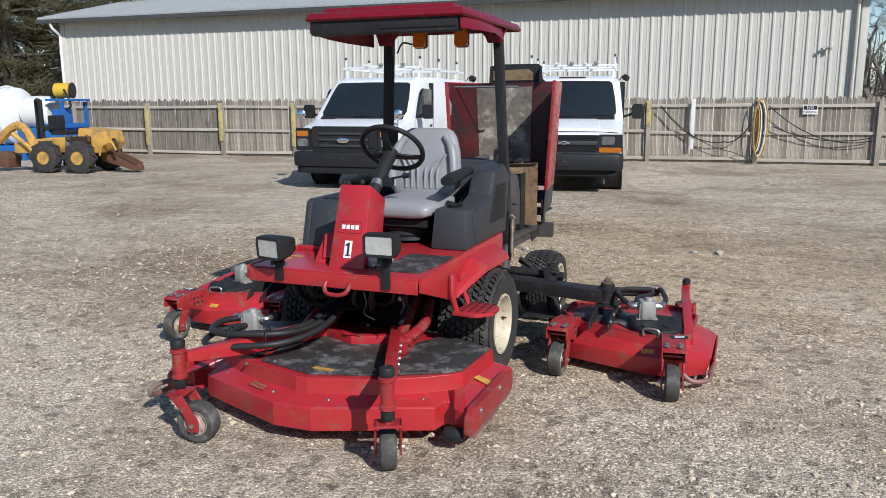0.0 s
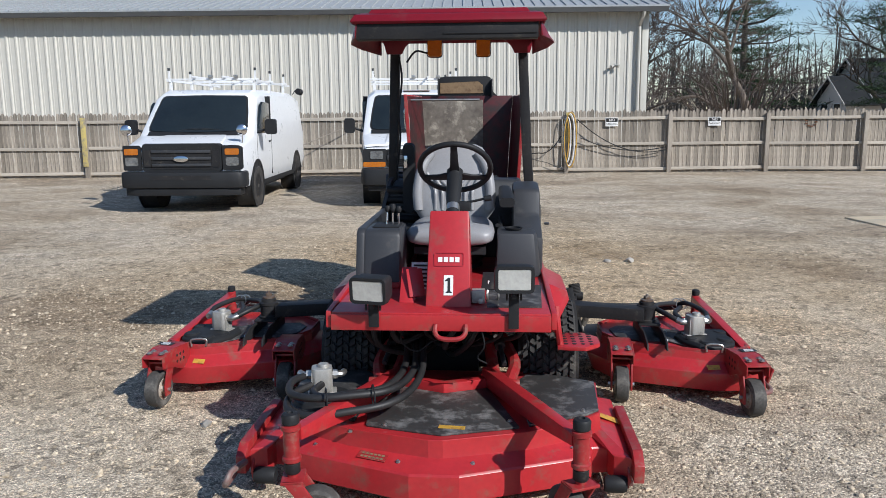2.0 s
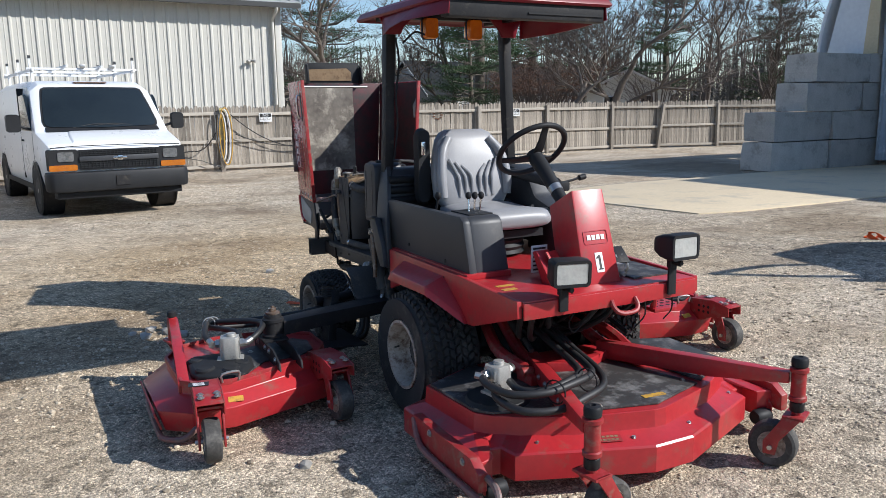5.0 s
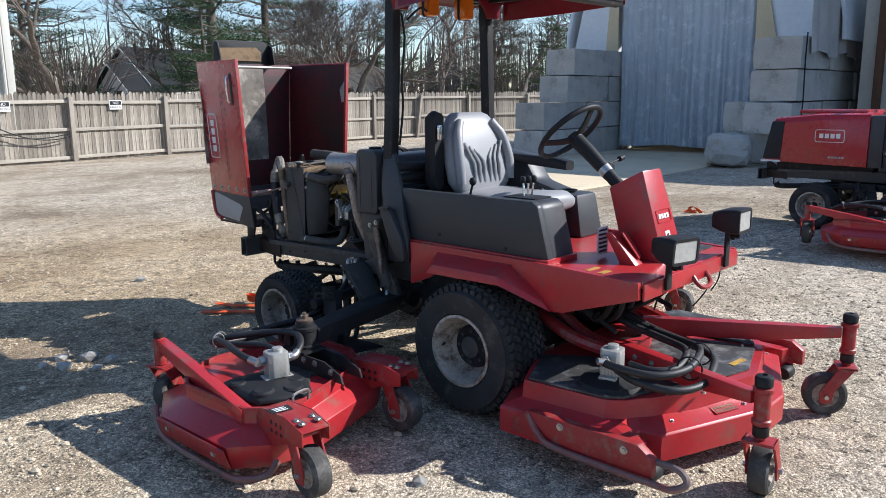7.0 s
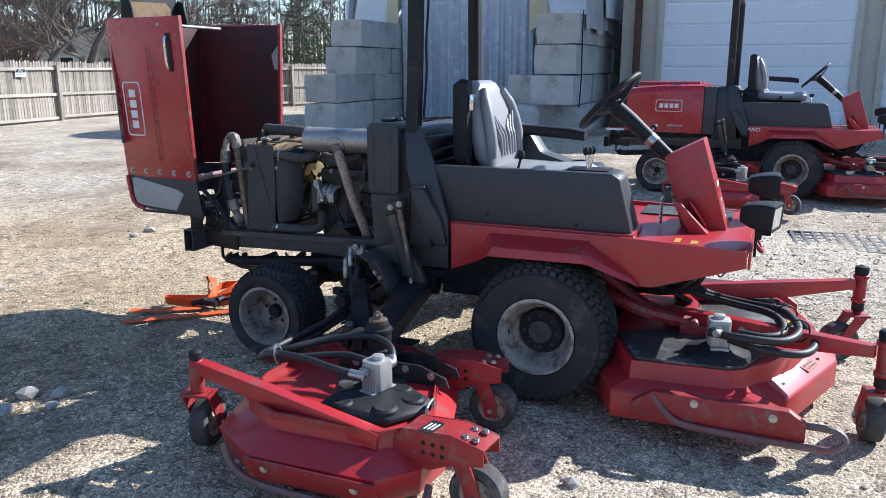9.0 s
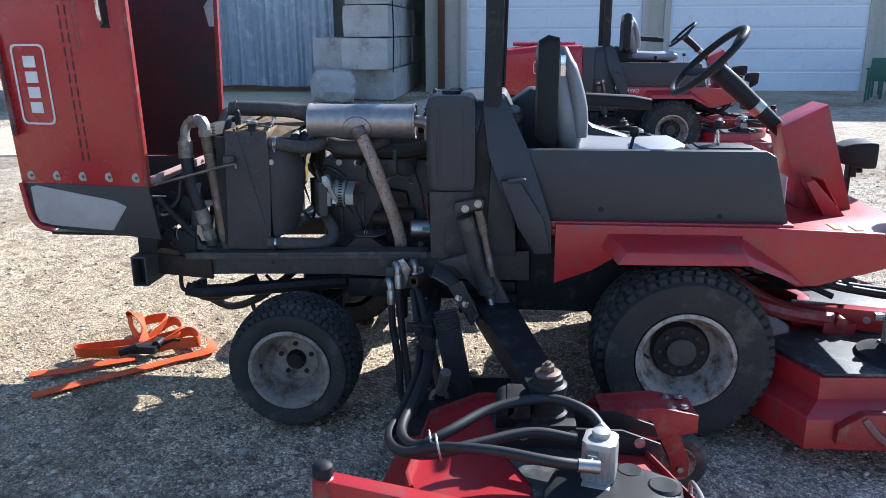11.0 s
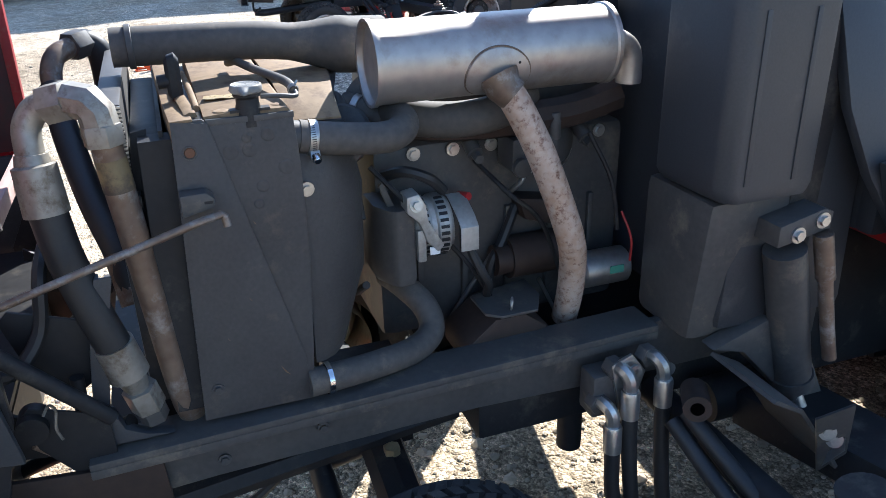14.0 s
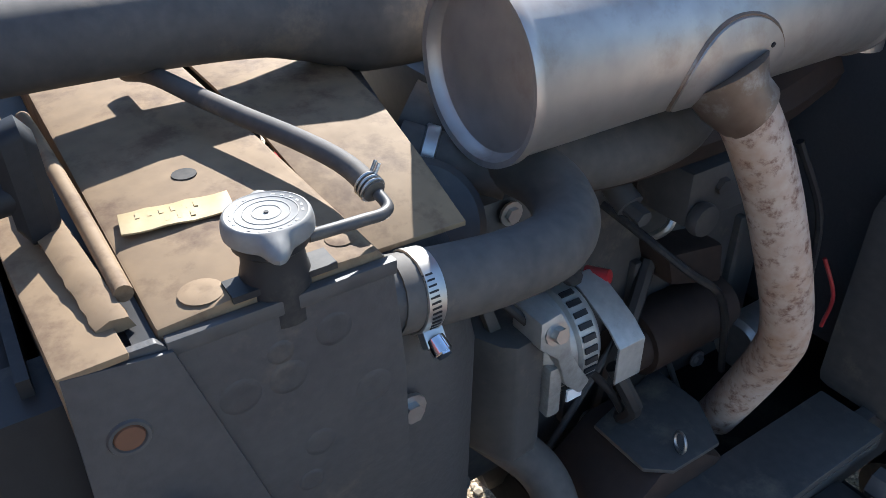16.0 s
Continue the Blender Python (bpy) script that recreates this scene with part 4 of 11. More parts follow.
def front_deck(root):
    low = mirror([(0.10, -1.245), (0.46, -1.105), (0.635, -1.035), (0.65, -0.95), (0.715, -0.94), (0.73, -1.02), (0.80, -1.04), (0.81, -0.37), (0.45, -0.22)])
    mid = [(x * 0.988, -0.60 + (y + 0.60) * 0.988) for x, y in low]
    hi = mirror([(0.03, -1.155), (0.37, -1.055), (0.56, -0.95), (0.60, -0.915), (0.64, -0.89), (0.67, -0.86), (0.70, -0.82), (0.73, -0.43), (0.42, -0.28)])
    top = [(x * 0.99, -0.60 + (y + 0.60) * 0.99) for x, y in hi]
    shell = G().loft([ring_of(low, 0.085), ring_of(low, 0.192), ring_of(mid, 0.200), ring_of(hi, 0.230), ring_of(top, 0.305)])
    d = part("front_deck", shell, RED, root, "red welded steel cutting deck with bevelled front", bevel=0.003, smooth=14)
    # black covers on top
    part("cover", G().prism([(-0.30, -1.03), (0.02, -1.115), (0.34, -1.02), (0.20, -0.55), (0.0, -0.45), (-0.20, -0.50), (-0.34, -0.72)], "z", 0.306, 0.316), DECKMAT, d, "scuffed black rubber deck cover", bevel=0.003)
    part("cover", G().prism([(0.38, -1.0), (0.63, -0.87), (0.69, -0.81), (0.712, -0.45), (0.42, -0.32), (0.32, -0.50)], "z", 0.306, 0.318), DECKMAT, d, "scuffed black rubber deck cover", bevel=0.003)
    part("cover", G().prism([(-0.36, -0.98), (-0.64, -0.87), (-0.69, -0.81), (-0.712, -0.45), (-0.42, -0.32), (-0.30, -0.50)], "z", 0.306, 0.318), DECKMAT, d, "scuffed black rubber deck cover", bevel=0.003)
    for x, y in ((-0.545, -0.755),):
        part("spindle_cover", G().lathe([(0.14, 0.318), (0.13, 0.335), (0.08, 0.345), (0.05, 0.36), (0.001, 0.362)], (x, y, 0), seg=28), PLASTIC, d)
    # castor beams, each from the lift frame to its spindle
    for s, x1 in ((-1, -0.525), (1, 0.555)):
        p0, p1 = Vector((s * 0.20, -0.50, 0.365)), Vector((x1, -1.365, 0.405))
        v = p1 - p0
        L = v.length - 0.03
        m = Matrix.Translation(p0) @ v.to_track_quat("Y", "Z").to_matrix().to_4x4()
        g = G().loft([[(-0.028, 0, -0.050), (0.028, 0, -0.050), (0.028, 0, 0.035), (-0.028, 0, 0.035)], [(-0.028, L * 0.62, -0.052), (0.028, L * 0.62, -0.052), (0.028, L * 0.62, 0.03), (-0.028, L * 0.62, 0.03)],
                      [(-0.024, L, -0.024), (0.024, L, -0.024), (0.024, L, 0.024), (-0.024, L, 0.024)]])
        part("castor_beam", g, RED, d, "red box-section castor beam", bevel=0.004, m=m)
        bolts(d, [m @ Vector((s * -0.031, L * u, -0.005)) for u in (0.3, 0.42, 0.55, 0.66)], m.to_3x3() @ Vector((-s, 0, 0)), 0.009)
        part("lift_link", G().tube([(s * 0.30, -0.62, 0.36), (s * 0.33, -0.42, 0.40), (s * 0.27, -0.20, 0.46)], 0.030, step=4), RED_WORN, d, bevel=0)
        part("link_bracket", G().span((s * 0.30 - 0.035, -0.70, 0.31), (s * 0.30 + 0.035, -0.58, 0.36)).cyl((s * 0.30 - 0.05, -0.64, 0.365), (s * 0.30 + 0.05, -0.64, 0.365), 0.022), RED_WORN, d, bevel=0.004)
    part("cross_bar", G().loft([[(x, y - 0.025, 0.31), (x, y + 0.025, 0.31), (x, y + 0.025, 0.36), (x, y - 0.025, 0.36)] for x, y in ((-0.24, -0.52), (-0.10, -0.58), (0.0, -0.62), (0.10, -0.58), (0.24, -0.52))]), RED, d, "red bent cross bar", bevel=0.004)
    spindle_tube(d, -0.525, -1.37, 0.305, 0.495)
    spindle_tube(d, 0.555, -1.37, 0.305, 0.495)
    castor(d, -0.525, -1.37, 0.40, -82)
    castor(d, 0.555, -1.37, 0.40, 26)
    deck_motor(d, -0.545, -0.755, 0.350, 12)
    # side boxes, skids and their bolts
    for s in (-1, 1):
        part("side_box", G().prism([(-1.10, 0.115), (-0.46, 0.120), (-0.46, 0.175), (-0.54, 0.232), (-1.04, 0.232), (-1.10, 0.19)], "x", s * 0.80, s * 0.842), RED_WORN, d, "scraped red side plate", bevel=0.005)
        bolts(d, [(s * 0.843, -0.70, 0.205), (s * 0.843, -0.985, 0.196)], (s, 0, 0))
        part("anti_scalp_roller", G().lathe([(0.008, -0.045), (0.03, -0.045), (0.036, -0.03), (0.036, 0.03), (0.03, 0.045), (0.008, 0.045)], (s * 0.735, -1.045, 0.085), (1, 0, 0), seg=20), PLASTIC, d, "black roller")
        part("end_plate", G().prism([(-1.06, 0.075), (-0.94, 0.085), (-0.94, 0.20), (-1.0, 0.20), (-1.06, 0.13)], "x", s * 0.782, s * 0.79), RED_WORN, d, bevel=0.002)
    part("skid", G().tube([(-0.838, -0.54, 0.215), (-0.852, -0.60, 0.15), (-0.856, -0.70, 0.115), (-0.856, -1.12, 0.108), (-0.852, -1.20, 0.115), (-0.835, -1.235, 0.145), (-0.822, -1.20, 0.175), (-0.80, -1.10, 0.17)], 0.014, step=4), SKID, d, "scraped bent steel skid rail")
    part("skid", G().tube([(0.80, -0.32, 0.15), (0.812, -0.44, 0.09), (0.815, -0.60, 0.078), (0.815, -0.95, 0.076), (0.80, -1.03, 0.08)], 0.011, step=4), SKID, d, "scraped bent steel skid rail")
    bolts(d, [(-0.36, -1.075, 0.302), (0.3, -0.97, 0.318), (-0.22, -1.035, 0.318), (0.62, -0.84, 0.320), (-0.62, -0.84, 0.320), (0.42, -0.96, 0.32)], (0, 0, 1), 0.007)
    bolts(d, [(-0.52, -1.02, 0.216), (-0.15, -1.165, 0.216), (0.15, -1.165, 0.216), (0.56, -1.0, 0.216)], (0, -0.4, 0.9), 0.006)
    part("warning_label", G().box((0, 0, 0), (0.11, 0.03, 0.002)), LABEL_Y, d, "yellow warning label", m=pose(0.06, -1.045, 0.3175, 0, 0, -6))
    part("warning_label", G().prism([(-0.06, -0.025), (0.04, -0.03), (0.06, 0.0), (0.03, 0.03), (-0.05, 0.025)], "z", 0, 0.002), LABEL_Y, d, "worn yellow warning label", m=pose(0.766, -0.68, 0.2195, 0, 20, 0))
    pl = part("data_plate", G().box((0, 0, 0), (0.13, 0.042, 0.002)), RED_WORN, d, "worn data plate with rows of pale marks", m=pose(-0.26, -1.125, 0.2195, 18, 0, -20))
    for r in range(2):
        for c in range(6):
            part("mark", G().box((-0.045 + c * 0.018, -0.009 + r * 0.018, 0.0016), (0.013, 0.010, 0.001)), TAN, d, m=pose(-0.26, -1.125, 0.2195, 18, 0, -20))
    # hoses looping over the deck
    hz = [((-0.60, -0.72, 0.425), (-0.655, -0.85, 0.435), (-0.625, -0.99, 0.43), (-0.51, -1.055, 0.435), (-0.37, -1.045, 0.445), (-0.23, -0.985, 0.445), (-0.16, -0.85, 0.44), (-0.13, -0.69, 0.455), (-0.135, -0.55, 0.50), (-0.16, -0.30, 0.54)),
          ((-0.585, -0.80, 0.40), (-0.645, -0.92, 0.395), (-0.62, -1.06, 0.385), (-0.50, -1.12, 0.385), (-0.36, -1.105, 0.40), (-0.21, -1.04, 0.41), (-0.125, -0.89, 0.42), (-0.095, -0.70, 0.445), (-0.105, -0.55, 0.50), (-0.13, -0.30, 0.54)),
          ((-0.53, -0.83, 0.415), (-0.545, -0.93, 0.415), (-0.48, -1.00, 0.42), (-0.36, -0.99, 0.435), (-0.25, -0.93, 0.435), (-0.195, -0.80, 0.44), (-0.175, -0.66, 0.46), (-0.18, -0.52, 0.50), (-0.20, -0.30, 0.54))]
    for pts in hz:
        part("hose", G().tube(pts, 0.0165, step=6, seg=10), HOSE, d, "black hydraulic hose")
    for p in ((-0.46, -1.055, 0.43), (-0.27, -1.01, 0.432)):
        part("hose_tie", G().ring(p, (1, 0.3, 0), 0.048, 0.0035, 20, 6), PLASTIC, d)
    return d


def wing_deck(root, s):
    """A side deck; s -1: the mower's right."""
    X = lambda pts: [(s * x, y) for x, y in pts]
    low = X([(1.47, 0.13), (1.66, 0.15), (1.79, 0.26), (1.80, 0.74), (1.66, 0.98), (1.40, 1.06), (0.98, 1.02), (0.80, 0.82), (0.80, 0.52), (0.92, 0.30)])
    hi = X([(1.45, 0.20), (1.58, 0.21), (1.67, 0.30), (1.68, 0.72), (1.58, 0.90), (1.38, 0.96), (1.02, 0.93), (0.88, 0.78), (0.88, 0.55), (0.98, 0.37)])
    d = part("wing_deck", G().loft([ring_of([(s * (1.3 + (abs(x) - 1.3) * 0.94), 0.58 + (y - 0.58) * 0.96) for x, y in low], 0.06), ring_of(low, 0.165), ring_of(hi, 0.215), ring_of(hi, 0.262)]), RED, root, "red welded wing cutting deck", bevel=0.005)
    part("cover", G().prism(X([(1.40, 0.24), (1.60, 0.31), (1.60, 0.60), (1.40, 0.62), (1.24, 0.70), (1.00, 0.74), (0.94, 0.66), (0.96, 0.50), (1.06, 0.42), (1.24, 0.42)]), "z", 0.263, 0.272), DECKMAT, d, "black rubber belt cover", bevel=0.003)
    hump = [(1.385, 0.225), (1.50, 0.235), (1.60, 0.30), (1.618, 0.36), (1.605, 0.56), (1.575, 0.60), (1.44, 0.59), (1.33, 0.55), (1.295, 0.47), (1.315, 0.34)]
    shrunk = lambda q, z: ring_of(X([(1.455 + (x - 1.455) * q, 0.41 + (y - 0.41) * q) for x, y in hump]), z)
    cv = part("moulded_cover", G().loft([shrunk(1.0, 0.272), shrunk(0.985, 0.288), shrunk(0.86, 0.302), shrunk(0.5, 0.308)]), PLASTIC, d, "black moulded spindle cover", bevel=0.004)
    for x, y, w, h in ((1.55, 0.34, 0.050, 0.026), (1.44, 0.285, 0.046, 0.024), (1.37, 0.36, 0.040, 0.022), (1.565, 0.50, 0.040, 0.024)):
        part("cover_lobe", G().lathe([(w, 0.288), (w * 0.96, 0.288 + h * 0.7), (w * 0.75, 0.288 + h), (0.001, 0.288 + h * 0.92)], (s * x, y, 0), seg=22), PLASTIC, cv, "rounded lobe")
    bolts(d, [(s * 1.61, 0.265, 0.262), (s * 1.62, 0.62, 0.262), (s * 1.27, 0.60, 0.272)], (0, 0, 1), 0.009)
    deck_motor(d, s * 1.405, 0.445, 0.298, 15 * s)
    # outer plate, skid and its bolts
    part("side_box", G().loft([[(s * 1.776, y, 0.078), (s * 1.785, y, 0.074), (s * 1.812, y, 0.155), (s * 1.803, y, 0.162)] for y in (0.25, 0.76)]), RED_WORN, d, "scraped red side plate", bevel=0.003)
    part("skid", G().tube([(s * 1.74, 0.90, 0.15), (s * 1.765, 0.83, 0.075), (s * 1.785, 0.68, 0.05), (s * 1.79, 0.30, 0.05), (s * 1.775, 0.19, 0.052), (s * 1.70, 0.13, 0.06), (s * 1.64, 0.13, 0.10)], 0.014, step=4), SKID, d, "scraped bent steel skid rail")
    bolts(d, [(s * 1.803, 0.68, 0.13), (s * 1.801, 0.33, 0.125)], (s, 0, 0))
    # rear outrigger rising to its spindle
    p0, p1 = Vector((s * 1.66, 0.30, 0.255)), Vector((s * 1.575, 1.12, 0.345))
    v = p1 - p0
    m = Matrix.Translation(p0) @ v.to_track_quat("Y", "Z").to_matrix().to_4x4()
    L = v.length
    g = G().loft([[(-0.026, 0, -0.04), (0.026, 0, -0.04), (0.026, 0, 0.02), (-0.026, 0, 0.02)], [(-0.026, L * 0.55, -0.04), (0.026, L * 0.55, -0.04), (0.026, L * 0.55, 0.03), (-0.026, L * 0.55, 0.03)], [(-0.024, L, -0.02), (0.024, L, -0.02), (0.024, L, 0.032), (-0.024, L, 0.032)]])
    part("outrigger", g, RED, d, "red box-section outrigger", bevel=0.004, m=m)
    part("top_rim", G().loft([ring_of([(x * 1.004, y) for x, y in hi], 0.255), ring_of([(x * 1.004, y) for x, y in hi], 0.281), ring_of([(s * (1.3 + (abs(x) - 1.3) * 0.975), 0.58 + (y - 0.58) * 0.975) for x, y in hi], 0.281), ring_of([(s * (1.3 + (abs(x) - 1.3) * 0.975), 0.58 + (y - 0.58) * 0.975) for x, y in hi], 0.255)], cap=False), RED_WORN, d, "raised red deck rim", bevel=0.002)
    part("spindle_tube", G().lathe([(0.028, 0.25), (0.028, 0.375), (0.022, 0.38)], (s * 1.58, 1.135, 0), seg=18), RED_WORN, d)
    part("cap", G().lathe([(0.021, 0.38), (0.026, 0.384), (0.026, 0.41), (0.018, 0.418), (0.001, 0.42)], (s * 1.58, 1.135, 0), seg=16), PLASTIC, d, "black spindle cap")
    castor(d, s * 1.58, 1.135, 0.37, -78 if s < 0 else -12, trail=0.06, R=0.10)
    # front castor brackets with adjusting holes
    for x, y, turn in ((1.60, 0.02, 6), (0.945, 0.20, -4)):
        m = pose(s * x, y, 0, 0, 0, s * turn)
        g = G()
        for q in (-1, 1):
            g.prism([(-0.05, 0.215), (-0.10, 0.225), (-0.10, 0.285), (0.02, 0.31), (0.20, 0.295), (0.26, 0.23), (0.24, 0.17), (0.10, 0.165), (0.02, 0.20)], "x", q * 0.056, q * 0.063)
        g.prism([(-0.10, 0.283), (0.02, 0.308), (0.20, 0.293), (0.20, 0.286), (0.02, 0.301), (-0.10, 0.276)], "x", -0.063, 0.063)
        part("castor_bracket", g, RED_WORN, d, "red castor bracket with rows of adjusting holes", bevel=0.003, m=m)
        hole = G().cyl((0, 0, 0), (0.001, 0, 0), 0.009, seg=12).mesh("adjusting_hole", BLACK)
        for q in (-1, 1):
            for k in range(3):
                for r in range(2):
                    part("adjusting_hole", hole, None, d, m=m @ pose(q * 0.0635 - (0.001 if q > 0 else 0), 0.05 + k * 0.036, 0.225 + r * 0.034))
        bolts(d, [m @ Vector((0.035 * q, y2, 0.300)) for q in (-1, 1) for y2 in (-0.06, -0.02)], (0, 0, 1), 0.010)
        castor(d, s * x, y + 0.0, 0.25, 180 + s * turn + 0, trail=0.055, R=0.10, spindle=False)
    # carrier channel and the lift arm's swivel
    for x in (1.10, 1.21):
        part("carrier_rail", G().prism([(0.235, 0.262), (0.72, 0.262), (0.72, 0.32), (0.66, 0.338), (0.36, 0.338), (0.25, 0.30)], "x", s * (x - 0.005), s * (x + 0.005)), BLACK, d, "black carrier rail", bevel=0.002)
    bolts(d, [(s * 1.216, y, z) for y, z in ((0.31, 0.302), (0.42, 0.318), (0.50, 0.318), (0.64, 0.312))], (s, 0, 0), 0.010)
    part("carrier_plate", G().prism(X([(1.09, 0.49), (1.22, 0.49), (1.23, 0.66), (1.08, 0.66)]), "z", 0.338, 0.350), BLACK, d, bevel=0.003)
    sx, sy = s * 1.148, 0.572
    part("swivel", G().lathe([(0.062, 0.350), (0.062, 0.362), (0.053, 0.368), (0.053, 0.428), (0.057, 0.432), (0.057, 0.446), (0.046, 0.452), (0.044, 0.468), (0.036, 0.472), (0.001, 0.474)], (sx, sy, 0), seg=26), BLACK, d, "black swivel post with castle nut")
    part("swivel_collar", G().lathe([(0.036, 0.471), (0.038, 0.474), (0.038, 0.482), (0.028, 0.486), (0.001, 0.487)], (sx, sy, 0), seg=22), BROWN_PIPE, d, "worn steel collar")
    part("castle_nut", G().cyl((sx, sy, 0.486), (sx, sy, 0.504), 0.020, seg=6).cyl((sx, sy, 0.500), (sx, sy, 0.514), 0.009, seg=10), BROWN_PIPE, d, "dull castle nut", bevel=0.001)
    part("cotter_pin", G().tube([(sx - 0.024, sy - 0.006, 0.502), (sx, sy, 0.503), (sx + 0.024, sy + 0.004, 0.500), (sx + 0.030, sy + 0.012, 0.494)], 0.002, seg=6, step=3), STEEL, d)
    part("swivel_block", G().box((s * 1.15, 0.655, 0.385), (0.10, 0.07, 0.07)).cyl((s * 1.10, 0.69, 0.385), (s * 1.20, 0.69, 0.385), 0.030), BLACK, d, bevel=0.006)
    part("warning_label", G().box((0, 0, 0), (0.09, 0.05, 0.002)), LABEL_K, d, "black and white worn label", m=pose(s * 1.62, 0.13, 0.306, 0, 0, 12 * s))
    for k in range(3):
        part("mark", G().box((0, 0, 0), (0.05, 0.006, 0.001)), LABEL_W, d, m=pose(s * 1.62, 0.115 + k * 0.014, 0.3075, 0, 0, 12 * s))
    part("warning_label", G().box((0, 0, 0), (0.07, 0.03, 0.002)), LABEL_Y, d, "yellow warning label", m=pose(s * 1.45, 0.165, 0.193, 38, 0, 8 * s))
    part("grab_rod", G().tube([(s * 1.50, 0.20, 0.27), (s * 1.50, 0.20, 0.31), (s * 1.42, 0.21, 0.31), (s * 1.42, 0.21, 0.27)], 0.006, step=3), STEEL, d)
    # hoses from the motor back to the tie and on towards the chassis
    runs = [[(1.32, 0.42, 0.383), (1.25, 0.47, 0.415), (1.205, 0.58, 0.425), (1.25, 0.73, 0.410), (1.36, 0.85, 0.390), (1.39, 0.93, 0.365), (1.27, 0.985, 0.345), (1.05, 0.97, 0.345), (0.80, 0.96, 0.36), (0.60, 0.99, 0.42), (0.46, 1.03, 0.50)],
            [(1.49, 0.50, 0.386), (1.50, 0.58, 0.400), (1.47, 0.72, 0.405), (1.44, 0.86, 0.392), (1.40, 0.96, 0.350), (1.27, 1.02, 0.325), (1.04, 1.00, 0.320), (0.78, 0.99, 0.335), (0.58, 1.02, 0.40), (0.45, 1.05, 0.48)],
            [(1.34, 0.50, 0.375), (1.33, 0.62, 0.385), (1.38, 0.76, 0.375), (1.42, 0.88, 0.360), (1.35, 0.97, 0.330), (1.18, 0.99, 0.312), (0.95, 0.96, 0.318), (0.70, 0.96, 0.35), (0.48, 1.00, 0.45)]]
    for pts in runs:
        part("hose", G().tube([(s * x, y, z) for x, y, z in pts], 0.0150, step=6, seg=10), HOSE, d, "black hydraulic hose")
    for x, y, z in ((1.40, 0.885, 0.380), (1.425, 0.865, 0.383)):
        part("hose_tie", G().ring((s * x, y, z), (s * 0.2, 1, -0.2), 0.034, 0.0035, 18, 6), STEEL, d)
    for pts in (((1.49, 0.455, 0.383), (1.49, 0.48, 0.385), (1.492, 0.51, 0.388)), ((1.345, 0.425, 0.383), (1.325, 0.42, 0.384), (1.30, 0.435, 0.392))):
        part("crimp_collar", G().tube([(s * x, y, z) for x, y, z in pts], 0.0175, step=3, seg=12), STEEL, d, "plated crimp collar")
    return d


